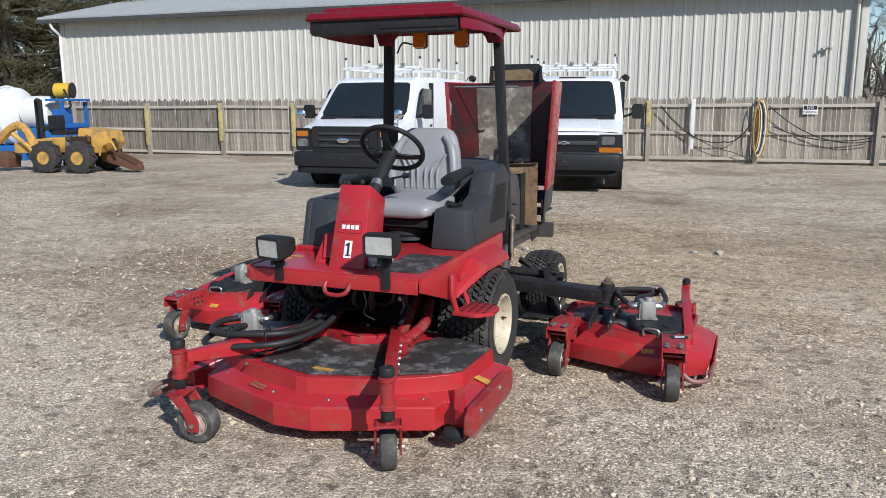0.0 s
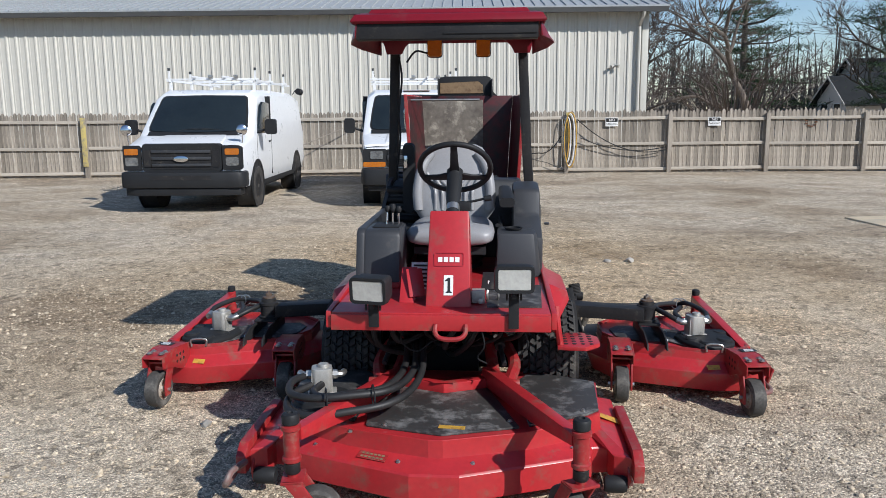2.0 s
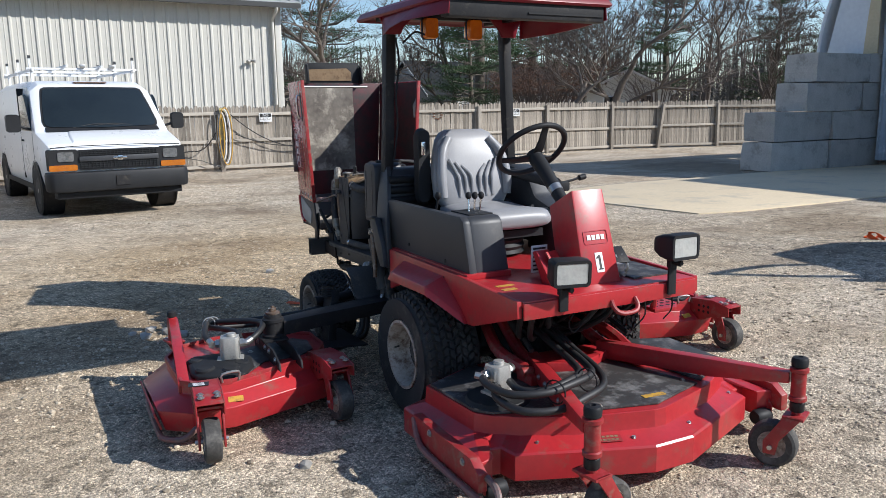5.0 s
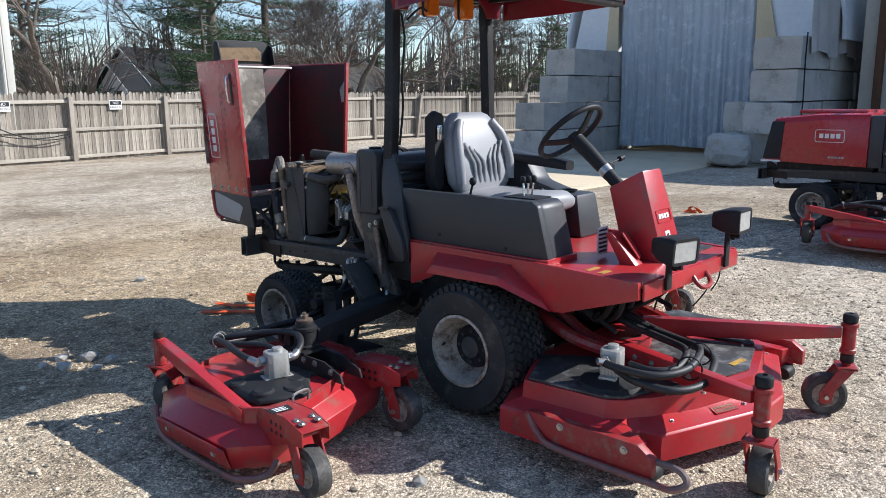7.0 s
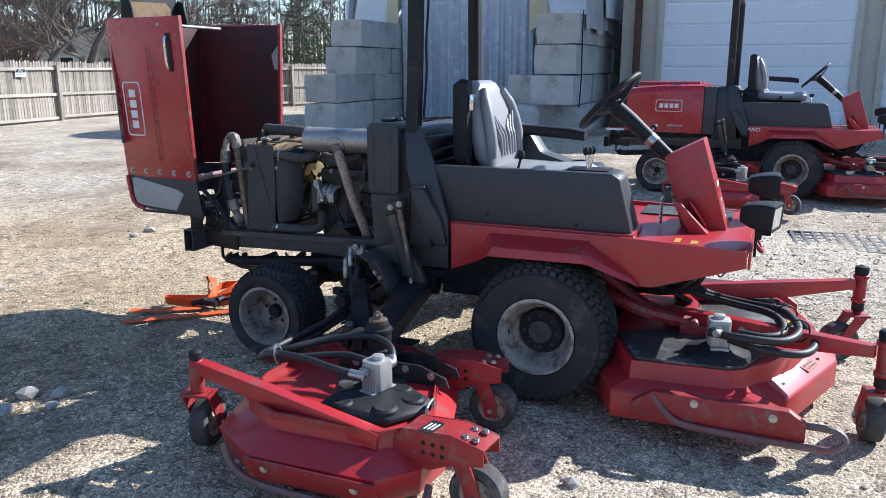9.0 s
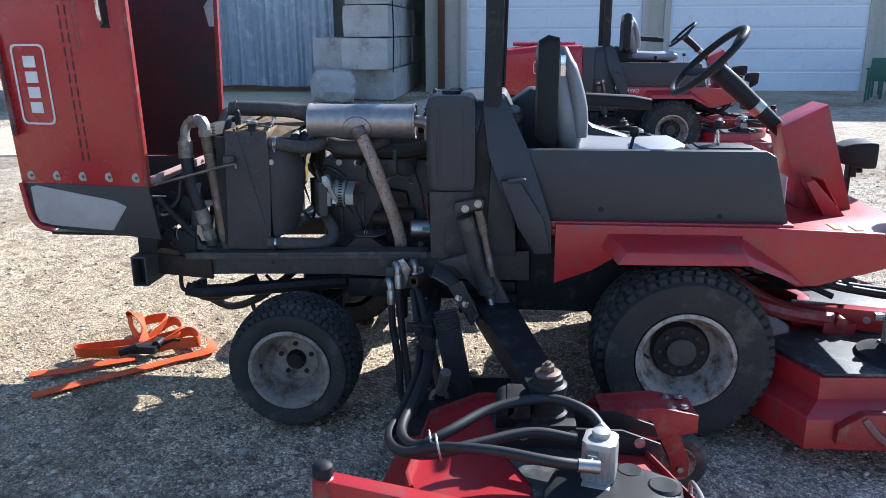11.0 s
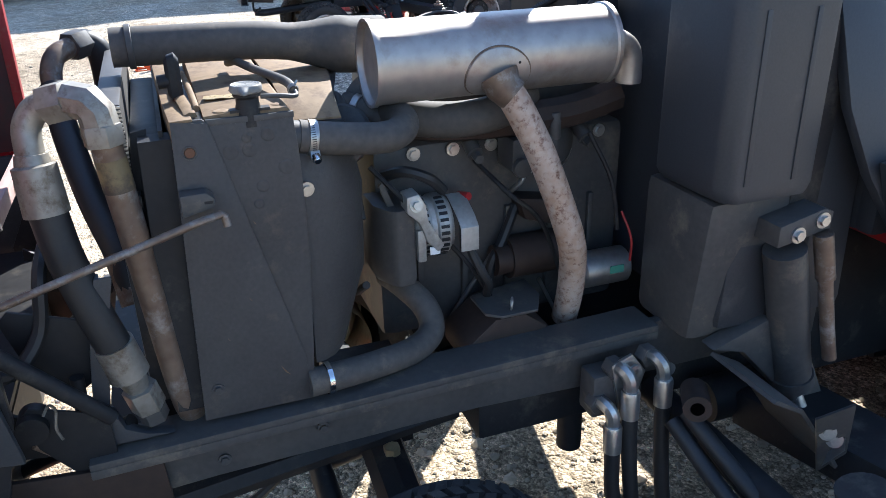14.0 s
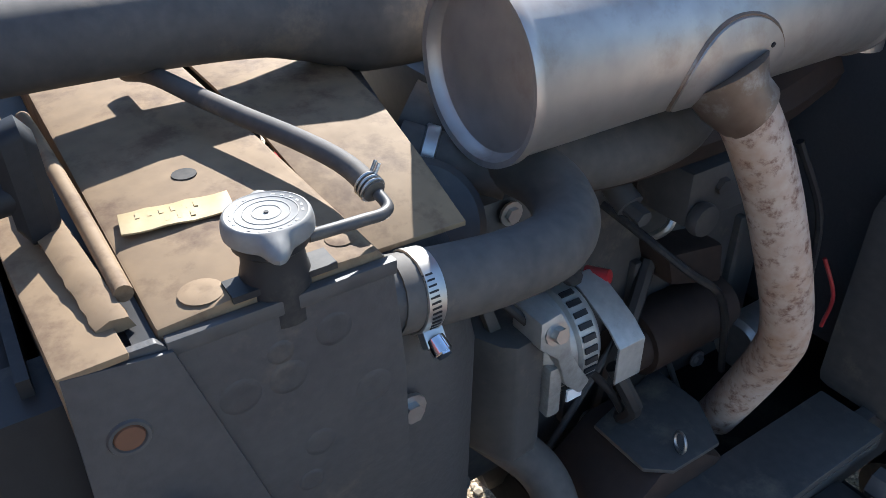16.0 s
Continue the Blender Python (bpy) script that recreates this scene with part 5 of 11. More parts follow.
def lift_arm(root, s):
    arm = [(0.36, 0.700, 0.155, 0.445), (0.62, 0.640, 0.140, 0.447), (0.90, 0.572, 0.118, 0.446), (1.06, 0.533, 0.106, 0.444), (1.125, 0.517, 0.100, 0.443)]
    nx, ny = 0.232, 0.973
    d = part("lift_arm", G().loft([[(s * (x - nx * w / 2), y - ny * w / 2, z - 0.075), (s * (x + nx * w / 2), y + ny * w / 2, z - 0.075), (s * (x + nx * w / 2), y + ny * w / 2, z), (s * (x - nx * w / 2), y - ny * w / 2, z)] for x, y, w, z in arm]), BLACK, root, "black steel lift arm", bevel=0.005)
    part("pivot_tube", G().cyl((s * 0.34, 0.60, 0.41), (s * 0.34, 0.82, 0.41), 0.045, seg=22), BLACK, d, "arm pivot tube")
    # cylinder that raises it, with its thin companion rod and bracket
    a, b = Vector((s * 0.455, 0.792, 0.785)), Vector((s * 0.440, 0.706, 0.490))
    part("cylinder", G().cyl(a, b, 0.036, seg=22).cyl(a.lerp(b, 0.93), a.lerp(b, 1.0), 0.040, seg=22).cyl(b, b + Vector((0, -0.008, -0.03)), 0.022, seg=14), DUSTY, d, "dusty black hydraulic lift cylinder")
    part("cylinder_rod", G().cyl(b, b + Vector((s * 0.03, -0.02, -0.075)), 0.012), STEEL, d)
    part("cylinder_bracket", G().prism([(0.83, 0.800), (0.725, 0.820), (0.722, 0.850), (0.742, 0.858), (0.83, 0.838)], "x", s * 0.478, s * 0.40), DUSTY, d, "black bolted cylinder bracket", bevel=0.003)
    bolts(d, [(s * 0.479, 0.792, 0.819), (s * 0.479, 0.745, 0.838)], (s, 0, 0), 0.009)
    pr = [(s * 0.482, 0.742, 0.815), (s * 0.486, 0.722, 0.73), (s * 0.490, 0.703, 0.64), (s * 0.498, 0.69, 0.57)]
    part("side_rod", G().tube(pr, 0.0125, step=0, seg=12).tube([pr[0], pr[1]], 0.0165, step=0, seg=14), BROWN_PIPE, d, "scuffed companion rod")
    # swing link with spring and damper behind the arm
    a0, a1 = Vector((s * 0.70, 0.955, 0.430)), Vector((s * 0.745, 0.880, 0.135))
    ax = (a1 - a0).normalized()
    u = ax.orthogonal().normalized()
    v = ax.cross(u)
    coil = [a0 + (a1 - a0) * (t / 150) + (u * math.cos(t * 0.82) + v * math.sin(t * 0.82)) * 0.019 for t in range(151)]
    part("spring", G().tube(coil, 0.0042, seg=6, step=0), DUSTY, d, "dusty coil spring")
    part("spring_rod", G().cyl(a0 - ax * 0.03, a1 + ax * 0.03, 0.006, seg=8), STEEL, d)
    b0, b1 = Vector((s * 0.715, 0.912, 0.430)), Vector((s * 0.755, 0.842, 0.165))
    part("damper", G().cyl(b0, b0.lerp(b1, 0.68), 0.017, seg=16).cyl(b0.lerp(b1, 0.66), b0.lerp(b1, 0.72), 0.019, seg=16).cyl(b0.lerp(b1, 0.7), b1, 0.007, seg=10), DUSTY, d, "grey gas damper")
    part("spring_anchor", G().cyl((s * 0.66, 0.945, 0.445), (s * 0.76, 0.935, 0.445), 0.014, seg=12).box((s * 0.715, 0.935, 0.445), (0.03, 0.09, 0.03)), BLACK, d, bevel=0.003)
    # swing link: an open channel with a pleated boot at its head
    c0, c1 = Vector((s * 0.735, 0.845, 0.495)), Vector((s * 0.805, 0.765, 0.135))
    w2 = Vector((s * 0.010, 0.034, -0.006))
    for q in (-1, 1):
        e0, e1 = c0 + w2 * q, c1 + w2 * q
        out = Vector((-s * 0.045, 0.0, -0.012))
        th = Vector((0, 0.006 * q, 0))
        part("link_plate", G().loft([[e0, e0 + out, e0 + out + th, e0 + th], [e1, e1 + out, e1 + out + th, e1 + th]]), BLACK, d, "black swing link plate", bevel=0.001)
    part("link_web", G().loft([[p - w2, p + w2, p + w2 + Vector((-s * 0.006, 0, 0)), p - w2 + Vector((-s * 0.006, 0, 0))] for p in (c0, c1)]), BLACK, d, bevel=0.001)
    part("boot", G().tube([c0 + Vector((0, 0.0, 0.02)).lerp(c1 - c0, 0.012 * k) for k in range(15)], [0.040 - 0.006 * (k % 2) for k in range(15)], seg=16, step=0), RUBBER, d, "pleated rubber boot")
    part("rod_end", G().cyl((s * 0.80, 0.855, 0.24), (s * 0.83, 0.835, 0.33), 0.020, seg=14).ring((s * 0.79, 0.86, 0.215), (1, 0.2, 0), 0.028, 0.011), ZINC, d, "plated rod end")
    part("link_pin", G().cyl(c1 + Vector((0, -0.05, 0.02)), c1 + Vector((0, 0.05, 0.02)), 0.012, seg=12), STEEL, d)
    part("cross_tube", G().cyl((s * 0.30, 0.92, 0.44), (s * 0.80, 0.90, 0.42), 0.028), BLACK, d)
    part("foot_plate", G().prism([(s * 0.60, 0.58), (s * 1.04, 0.68), (s * 1.04, 1.0), (s * 0.62, 0.98)], "z", 0.20, 0.212), BLACK, d, bevel=0.003)
    return d


def text_mesh(body, size, material, name="lettering", depth=0.0006, bold=0.0):
    cu = bpy.data.curves.new(name, "FONT")
    cu.body, cu.size, cu.extrude, cu.align_x, cu.align_y, cu.resolution_u = body, size, depth, "CENTER", "CENTER", 2
    cu.offset = bold
    ob = bpy.data.objects.new(name, cu)
    me = bpy.data.meshes.new_from_object(ob)
    bpy.data.objects.remove(ob)
    me.materials.append(material)
    return me


def badge(parent, m, w, h, frame_mat, bar_mat):
    """A raised maker's badge, drawn as a rounded frame with four plain blocks."""
    t = h * 0.05
    g = G()
    out = [(w / 2 * sx - sx * h * 0.14 * (1 - math.cos(a)), h / 2 * sy - sy * h * 0.14 * (1 - math.sin(a))) for sx, sy, aa in ((1, 1, (0, 45, 90)), (-1, 1, (90, 45, 0)), (-1, -1, (0, 45, 90)), (1, -1, (90, 45, 0))) for a in [radians(v) for v in aa]]
    inn = [(x * (1 - 2 * t / w), y * (1 - 2 * t / h)) for x, y in out]
    n = len(out)
    g.loft([[(x, y, 0) for x, y in out], [(x, y, 0.0022) for x, y in out], [(x, y, 0.0022) for x, y in inn], [(x, y, 0) for x, y in inn]], cap=False)
    part("badge_frame", g, frame_mat, parent, m=m)
    for k in range(4):
        part("badge_block", G().box((w * (-0.285 + k * 0.19), 0, 0.001), (w * 0.14, h * 0.36, 0.0016)), bar_mat, parent, bevel=0.0, m=m)


def rrect(cx, cz, w, h, r, y, n=4):
    """A rounded rectangle in the xz plane at y."""
    out = []
    for sx, sz, a0 in ((1, 1, 0), (-1, 1, 90), (-1, -1, 180), (1, -1, 270)):
        for k in range(n + 1):
            a = radians(a0 + 90 * k / n)
            out.append((cx + sx * (w / 2 - r) + r * math.cos(a), y, cz + sz * (h / 2 - r) + r * math.sin(a)))
    return out


def work_lamp(root, x, y, z, yaw, pitch):
    m = pose(x, y, z, pitch, 0, yaw)
    h = part("work_lamp", G().loft([rrect(0, 0, 0.165, 0.115, 0.02, -0.045), rrect(0, 0, 0.168, 0.118, 0.02, -0.02), rrect(0, 0, 0.150, 0.102, 0.02, 0.04), rrect(0, 0.0, 0.115, 0.075, 0.018, 0.085), rrect(0, 0.0, 0.09, 0.05, 0.015, 0.092)]), PLASTIC, root, "square black work lamp", m=m)
    part("lens", G().loft([rrect(0, 0, 0.135, 0.085, 0.008, -0.050), rrect(0, 0, 0.135, 0.085, 0.008, -0.044)]), LAMPGLASS, h, "ribbed clear lens")
    part("bezel", G().loft([rrect(0, 0, 0.165, 0.115, 0.02, -0.045), rrect(0, 0, 0.163, 0.113, 0.02, -0.053), rrect(0, 0, 0.139, 0.089, 0.01, -0.053), rrect(0, 0, 0.137, 0.087, 0.01, -0.044)], cap=False), PLASTIC, h)
    part("lamp_bracket", G().span((x - 0.022, -0.868, 0.690), (x + 0.022, -0.856, z - 0.045)), PLASTIC, root, "black lamp bracket", bevel=0.002)
    for q in (-1, 1):
        part("lamp_fork", G().span((x + q * 0.030 - 0.004, -0.885, z - 0.10), (x + q * 0.030 + 0.004, -0.862, z - 0.045)), PLASTIC, root, bevel=0.002)
    part("lamp_bolt", G().cyl((x, y - 0.03, z - 0.075), (x, y + 0.02, z - 0.075), 0.012, seg=6), BLACK, root)


def seat(root, cx=-0.005):
    y0 = 0.40
    secs = []
    for z, w, d, yc in ((1.00, 0.40, 0.10, y0 + 0.00), (1.05, 0.47, 0.13, y0 + 0.01), (1.16, 0.47, 0.13, y0 + 0.035), (1.27, 0.44, 0.12, y0 + 0.06), (1.36, 0.38, 0.10, y0 + 0.085), (1.40, 0.32, 0.075, y0 + 0.095), (1.418, 0.24, 0.03, y0 + 0.10)):
        secs.append([(cx + w / 2 * math.copysign(abs(math.cos(a)) ** 0.55, math.cos(a)), yc + d / 2 * math.copysign(abs(math.sin(a)) ** 0.75, math.sin(a)), z) for a in [2 * math.pi * k / 28 for k in range(28)]])
    b = part("seat_back", G().loft(secs), SEAT, root, "grey vinyl seat back with pressed ribs", smooth=60)
    for s in (-1, 1):
        for k, (dx, z0) in enumerate(((0.025, 1.22), (0.065, 1.24), (0.105, 1.26))):
            part("rib", G().tube([(cx + s * dx, y0 - 0.052, 1.05), (cx + s * dx, y0 - 0.045, 1.14), (cx + s * (dx + 0.01), y0 - 0.030, 1.18), (cx + s * (dx + 0.05), y0 - 0.012, z0)], 0.009, step=4), SEAT, b)
        part("bolster", G().tube([(cx + s * 0.205, y0 - 0.035, 1.05), (cx + s * 0.21, y0 - 0.03, 1.16), (cx + s * 0.185, y0 + 0.005, 1.29), (cx + s * 0.13, y0 + 0.04, 1.37)], [0.028] * 12 + [0.024] * 6, seg=10, step=5), SEAT, b)
    secs = []
    for y, w, h, zc in ((-0.085, 0.34, 0.03, 0.955), (-0.075, 0.42, 0.08, 0.955), (-0.03, 0.46, 0.11, 0.962), (0.12, 0.47, 0.10, 0.958), (0.30, 0.45, 0.11, 0.962), (0.42, 0.40, 0.09, 0.97)):
        secs.append([(cx + w / 2 * math.copysign(abs(math.cos(a)) ** 0.5, math.cos(a)), y, zc + h / 2 * math.copysign(abs(math.sin(a)) ** 0.7, math.sin(a))) for a in [2 * math.pi * k / 28 for k in range(28)]])
    part("seat_cushion", G().loft(secs), SEAT, root, "grey vinyl seat cushion", smooth=60)
    part("seat_shell", G().loft([rrect(cx, 1.19, 0.40, 0.38, 0.08, y0 + 0.09), rrect(cx, 1.19, 0.36, 0.34, 0.08, y0 + 0.13)]), PLASTIC, root, "black plastic seat shell")
    g = G().span((cx - 0.19, -0.03, 0.86), (cx + 0.19, 0.40, 0.90))
    for k in range(5):
        g.loft([[(cx + 0.17 * math.cos(a) * (1 - 0.06 * (q % 2)), 0.18 + 0.19 * math.sin(a) * (1 - 0.06 * (q % 2)), 0.77 + 0.018 * q) for a in [2 * math.pi * i / 20 for i in range(20)]] for q in (k, k + 1)], cap=False)
    part("suspension_bellows", g, PLASTIC, root, "black pleated suspension bellows")
    part("armrest", G().loft([rrect(cx - 0.27, 1.22, 0.07, 0.40, 0.03, 0.46), rrect(cx - 0.27, 1.22, 0.075, 0.42, 0.03, 0.50), rrect(cx - 0.27, 1.22, 0.06, 0.38, 0.03, 0.535)]), PLASTIC, root, "black armrest folded upright")
    part("belt_buckle", G().box((cx - 0.285, 0.445, 1.32), (0.022, 0.02, 0.075)), CHROME, root, bevel=0.004)
    part("armrest", G().loft([rrect(cx + 0.30, 1.13, 0.08, 0.05, 0.02, 0.02), rrect(cx + 0.30, 1.14, 0.085, 0.06, 0.025, 0.10), rrect(cx + 0.29, 1.16, 0.07, 0.05, 0.02, 0.42)]), PLASTIC, root, "black armrest")
    part("seat_belt", G().tube([(cx + 0.26, 0.46, 1.0), (cx + 0.27, 0.30, 0.96), (cx + 0.25, 0.16, 0.99)], 0.012), PLASTIC, root)


def steering(root, cx=0.03):
    c, ax = Vector((cx, -0.150, 1.325)), Vector((0, -0.70, -0.72)).normalized()
    w = part("steering_wheel", G().ring(c, ax, 0.178, 0.0145, 40, 10), PLASTIC, root, "black three-spoke steering wheel")
    q = ax.to_track_quat("Z", "Y")
    for a in (90, 205, 335):
        d = q @ Vector((math.cos(radians(a)), math.sin(radians(a)), 0))
        sd = q @ Vector((-math.sin(radians(a)), math.cos(radians(a)), 0))
        n = 0.022
        rings = []
        for u, wd, dz in ((0.02, 0.026, 0.045), (0.09, 0.02, 0.030), (0.172, 0.016, 0.0)):
            p = c + d * u + ax * dz
            rings.append([p + sd * wd + ax * 0.006, p + sd * wd - ax * 0.006, p - sd * wd - ax * 0.006, p - sd * wd + ax * 0.006])
        part("spoke", G().loft(rings), PLASTIC, w, bevel=0.003)
    part("hub_cover", G().cyl(c + ax * 0.025, c + ax * 0.07, 0.042, 0.035).cyl(c + ax * 0.022, c + ax * 0.026, 0.03), PLASTIC, w)
    b = Vector((cx, -0.485, 1.03))
    part("steering_column", G().tube([c + ax * 0.06, c.lerp(b, 0.30), c.lerp(b, 0.55), b], [0.040, 0.038, 0.034, 0.028], seg=14, step=0), PLASTIC, root, "black steering column")
    part("column_clamp", G().cyl(c.lerp(b, 0.58), c.lerp(b, 0.66), 0.034, seg=14), STEEL, root, "bare clamp ring")
    part("tilt_lever", G().tube([c.lerp(b, 0.50), c.lerp(b, 0.52) + Vector((0.06, -0.01, 0.0)), c.lerp(b, 0.52) + Vector((0.16, -0.02, 0.02))], 0.006).cyl(c.lerp(b, 0.52) + Vector((0.15, -0.02, 0.018)), c.lerp(b, 0.52) + Vector((0.185, -0.02, 0.024)), 0.014), PLASTIC, root)
    part("switch_box", G().box(c.lerp(b, 0.55) + Vector((0.055, 0.0, -0.01)), (0.06, 0.05, 0.045)), PLASTIC, root, bevel=0.008)


def canopy(root):
    y0, y1, zt, zr = -0.20, 0.90, 2.092, 2.028
    cx, hw = 0.0, 0.468
    outer = lambda x, a, b: [(cx - x, a), (cx + x, a), (cx + x, b), (cx - x, b)]
    rg = lambda x, a, b, z: [(px, py, z) for px, py in outer(x, a, b)]
    g = G().loft([rg(hw, y0, y1, zr), rg(hw + 0.01, y0 - 0.01, y1 + 0.01, zr + 0.012), rg(hw - 0.01, y0 + 0.01, y1 - 0.01, zr + 0.045), rg(hw - 0.04, y0 + 0.05, y1 - 0.04, zt - 0.008), rg(hw - 0.07, y0 + 0.06, y1 - 0.07, zt - 0.008), rg(hw - 0.085, y0 + 0.07, y1 - 0.085, zt + 0.012)], cap=False)
    g.add(rg(hw - 0.085, y0 + 0.07, y1 - 0.085, zt + 0.012), [(0, 1, 2, 3)])
    g.loft([rg(hw, y0, y1, zr), rg(hw - 0.02, y0 + 0.02, y1 - 0.02, zr + 0.015), rg(hw - 0.10, y0 + 0.11, y1 - 0.10, zt - 0.02)], cap=False)
    g.add(rg(hw - 0.10, y0 + 0.11, y1 - 0.10, zt - 0.02), [(0, 1, 2, 3)])
    c = part("canopy", g, CANOPY_RED, root, "dark red moulded sun canopy", bevel=0.004)
    part("front_beam", G().prism([(-0.188, 1.955), (-0.15, 1.950), (-0.10, 1.958), (-0.10, 2.045), (-0.188, 2.045)], "x", cx - 0.452, cx + 0.438), BLACK, c, "black front beam", bevel=0.006)
    part("edge_strip", G().span((cx - 0.02, -0.194, 1.978), (cx + 0.43, -0.188, 1.986)), PLASTIC, c)
    for s in (-1, 1):
        rows = ((-0.19, 0.445, 0.452, 1.965), (0.0, 0.450, 0.505, 1.964), (0.15, 0.450, 0.535, 1.960), (0.35, 0.450, 0.510, 1.948), (0.60, 0.440, 0.440, 1.935))
        part("side_flap", G().loft([[(s * xa, y, 2.04), (s * (xa + 0.006), y, 2.04), (s * (xb + 0.006), y, z), (s * xb, y, z)] for y, xa, xb, z in rows]), CANOPY_RED, c, "bent red side flap", bevel=0.002)
        part("beam", G().span((s * 0.36 - 0.025, -0.12, 2.03), (s * 0.36 + 0.025, 0.84, 2.068)), BLACK, c, bevel=0.004)
        part("mount_plate", G().prism([(s * 0.385 + x, z) for x, z in ((-0.13, 2.05), (0.09, 2.05), (0.06, 2.0), (0.045, 1.945), (-0.045, 1.945), (-0.065, 1.985), (-0.10, 2.018))] if s > 0 else [(s * 0.37 + x, z) for x, z in ((0.13, 2.05), (-0.09, 2.05), (-0.06, 2.0), (-0.045, 1.945), (0.045, 1.945), (0.065, 1.985), (0.10, 2.018))], "y", 0.625, 0.645), CANOPY_RED, c, "red post cap plate", bevel=0.002)
    part("cable", G().tube([(cx - 0.30, 0.66, 1.90), (cx - 0.24, 0.62, 1.96), (cx - 0.16, 0.64, 1.95), (cx - 0.10, 0.66, 2.0)], 0.006), PLASTIC, c)
    for x in (-0.132, 0.156):
        l = part("warning_lamp", G().loft([rrect(x, 1.985, 0.078, 0.108, 0.015, 0.62), rrect(x, 1.985, 0.088, 0.118, 0.02, 0.645), rrect(x, 1.985, 0.088, 0.118, 0.02, 0.675), rrect(x, 1.985, 0.072, 0.10, 0.015, 0.70)]), AMBER, root, "amber warning lamp under the canopy")
        part("lamp_collar", G().loft([rrect(x, 1.985, 0.093, 0.123, 0.02, 0.652), rrect(x, 1.985, 0.093, 0.123, 0.02, 0.668)]), BLACK, l)


def rops(root, z1, hoop=False):
    if hoop:
        g = G().tube([(-0.36, 0.72, 0.62), (-0.36, 0.72, 1.3), (-0.36, 0.72, 2.06), (-0.30, 0.72, 2.15), (0, 0.72, 2.165), (0.30, 0.72, 2.15), (0.36, 0.72, 2.06), (0.36, 0.72, 1.3), (0.36, 0.72, 0.62)], 0.042, seg=10, step=4)
        part("roll_bar", g, BLACK, root, "black roll bar hoop")
        return
    for x0, x1 in ((-0.40, -0.368), (0.435, 0.386)):
        g = G().loft([[(x + a, 0.70 + dy + b, z) for a, b in ((-0.028, -0.032), (0.028, -0.032), (0.028, 0.032), (-0.028, 0.032))] for x, dy, z in ((x0, 0.05, 0.60), (x0, 0.03, 1.05), (x0, 0.0, 1.16), ((x0 * 2 + x1) / 3, -0.005, 1.4), (x1, -0.01, z1 + 0.08))])
        part("roll_bar_post", g, BLACK, root, "black square roll bar post", bevel=0.008)
    part("roll_bar_cross", G().span((-0.36, 0.655, z1 + 0.075), (0.38, 0.715, z1 + 0.115)), BLACK, root, bevel=0.008)
    part("wire", G().tube([(-0.345, 0.655, 1.93), (-0.33, 0.650, 1.80), (-0.352, 0.652, 1.6), (-0.345, 0.655, 1.45), (-0.37, 0.66, 1.25)], 0.006), PLASTIC, root)


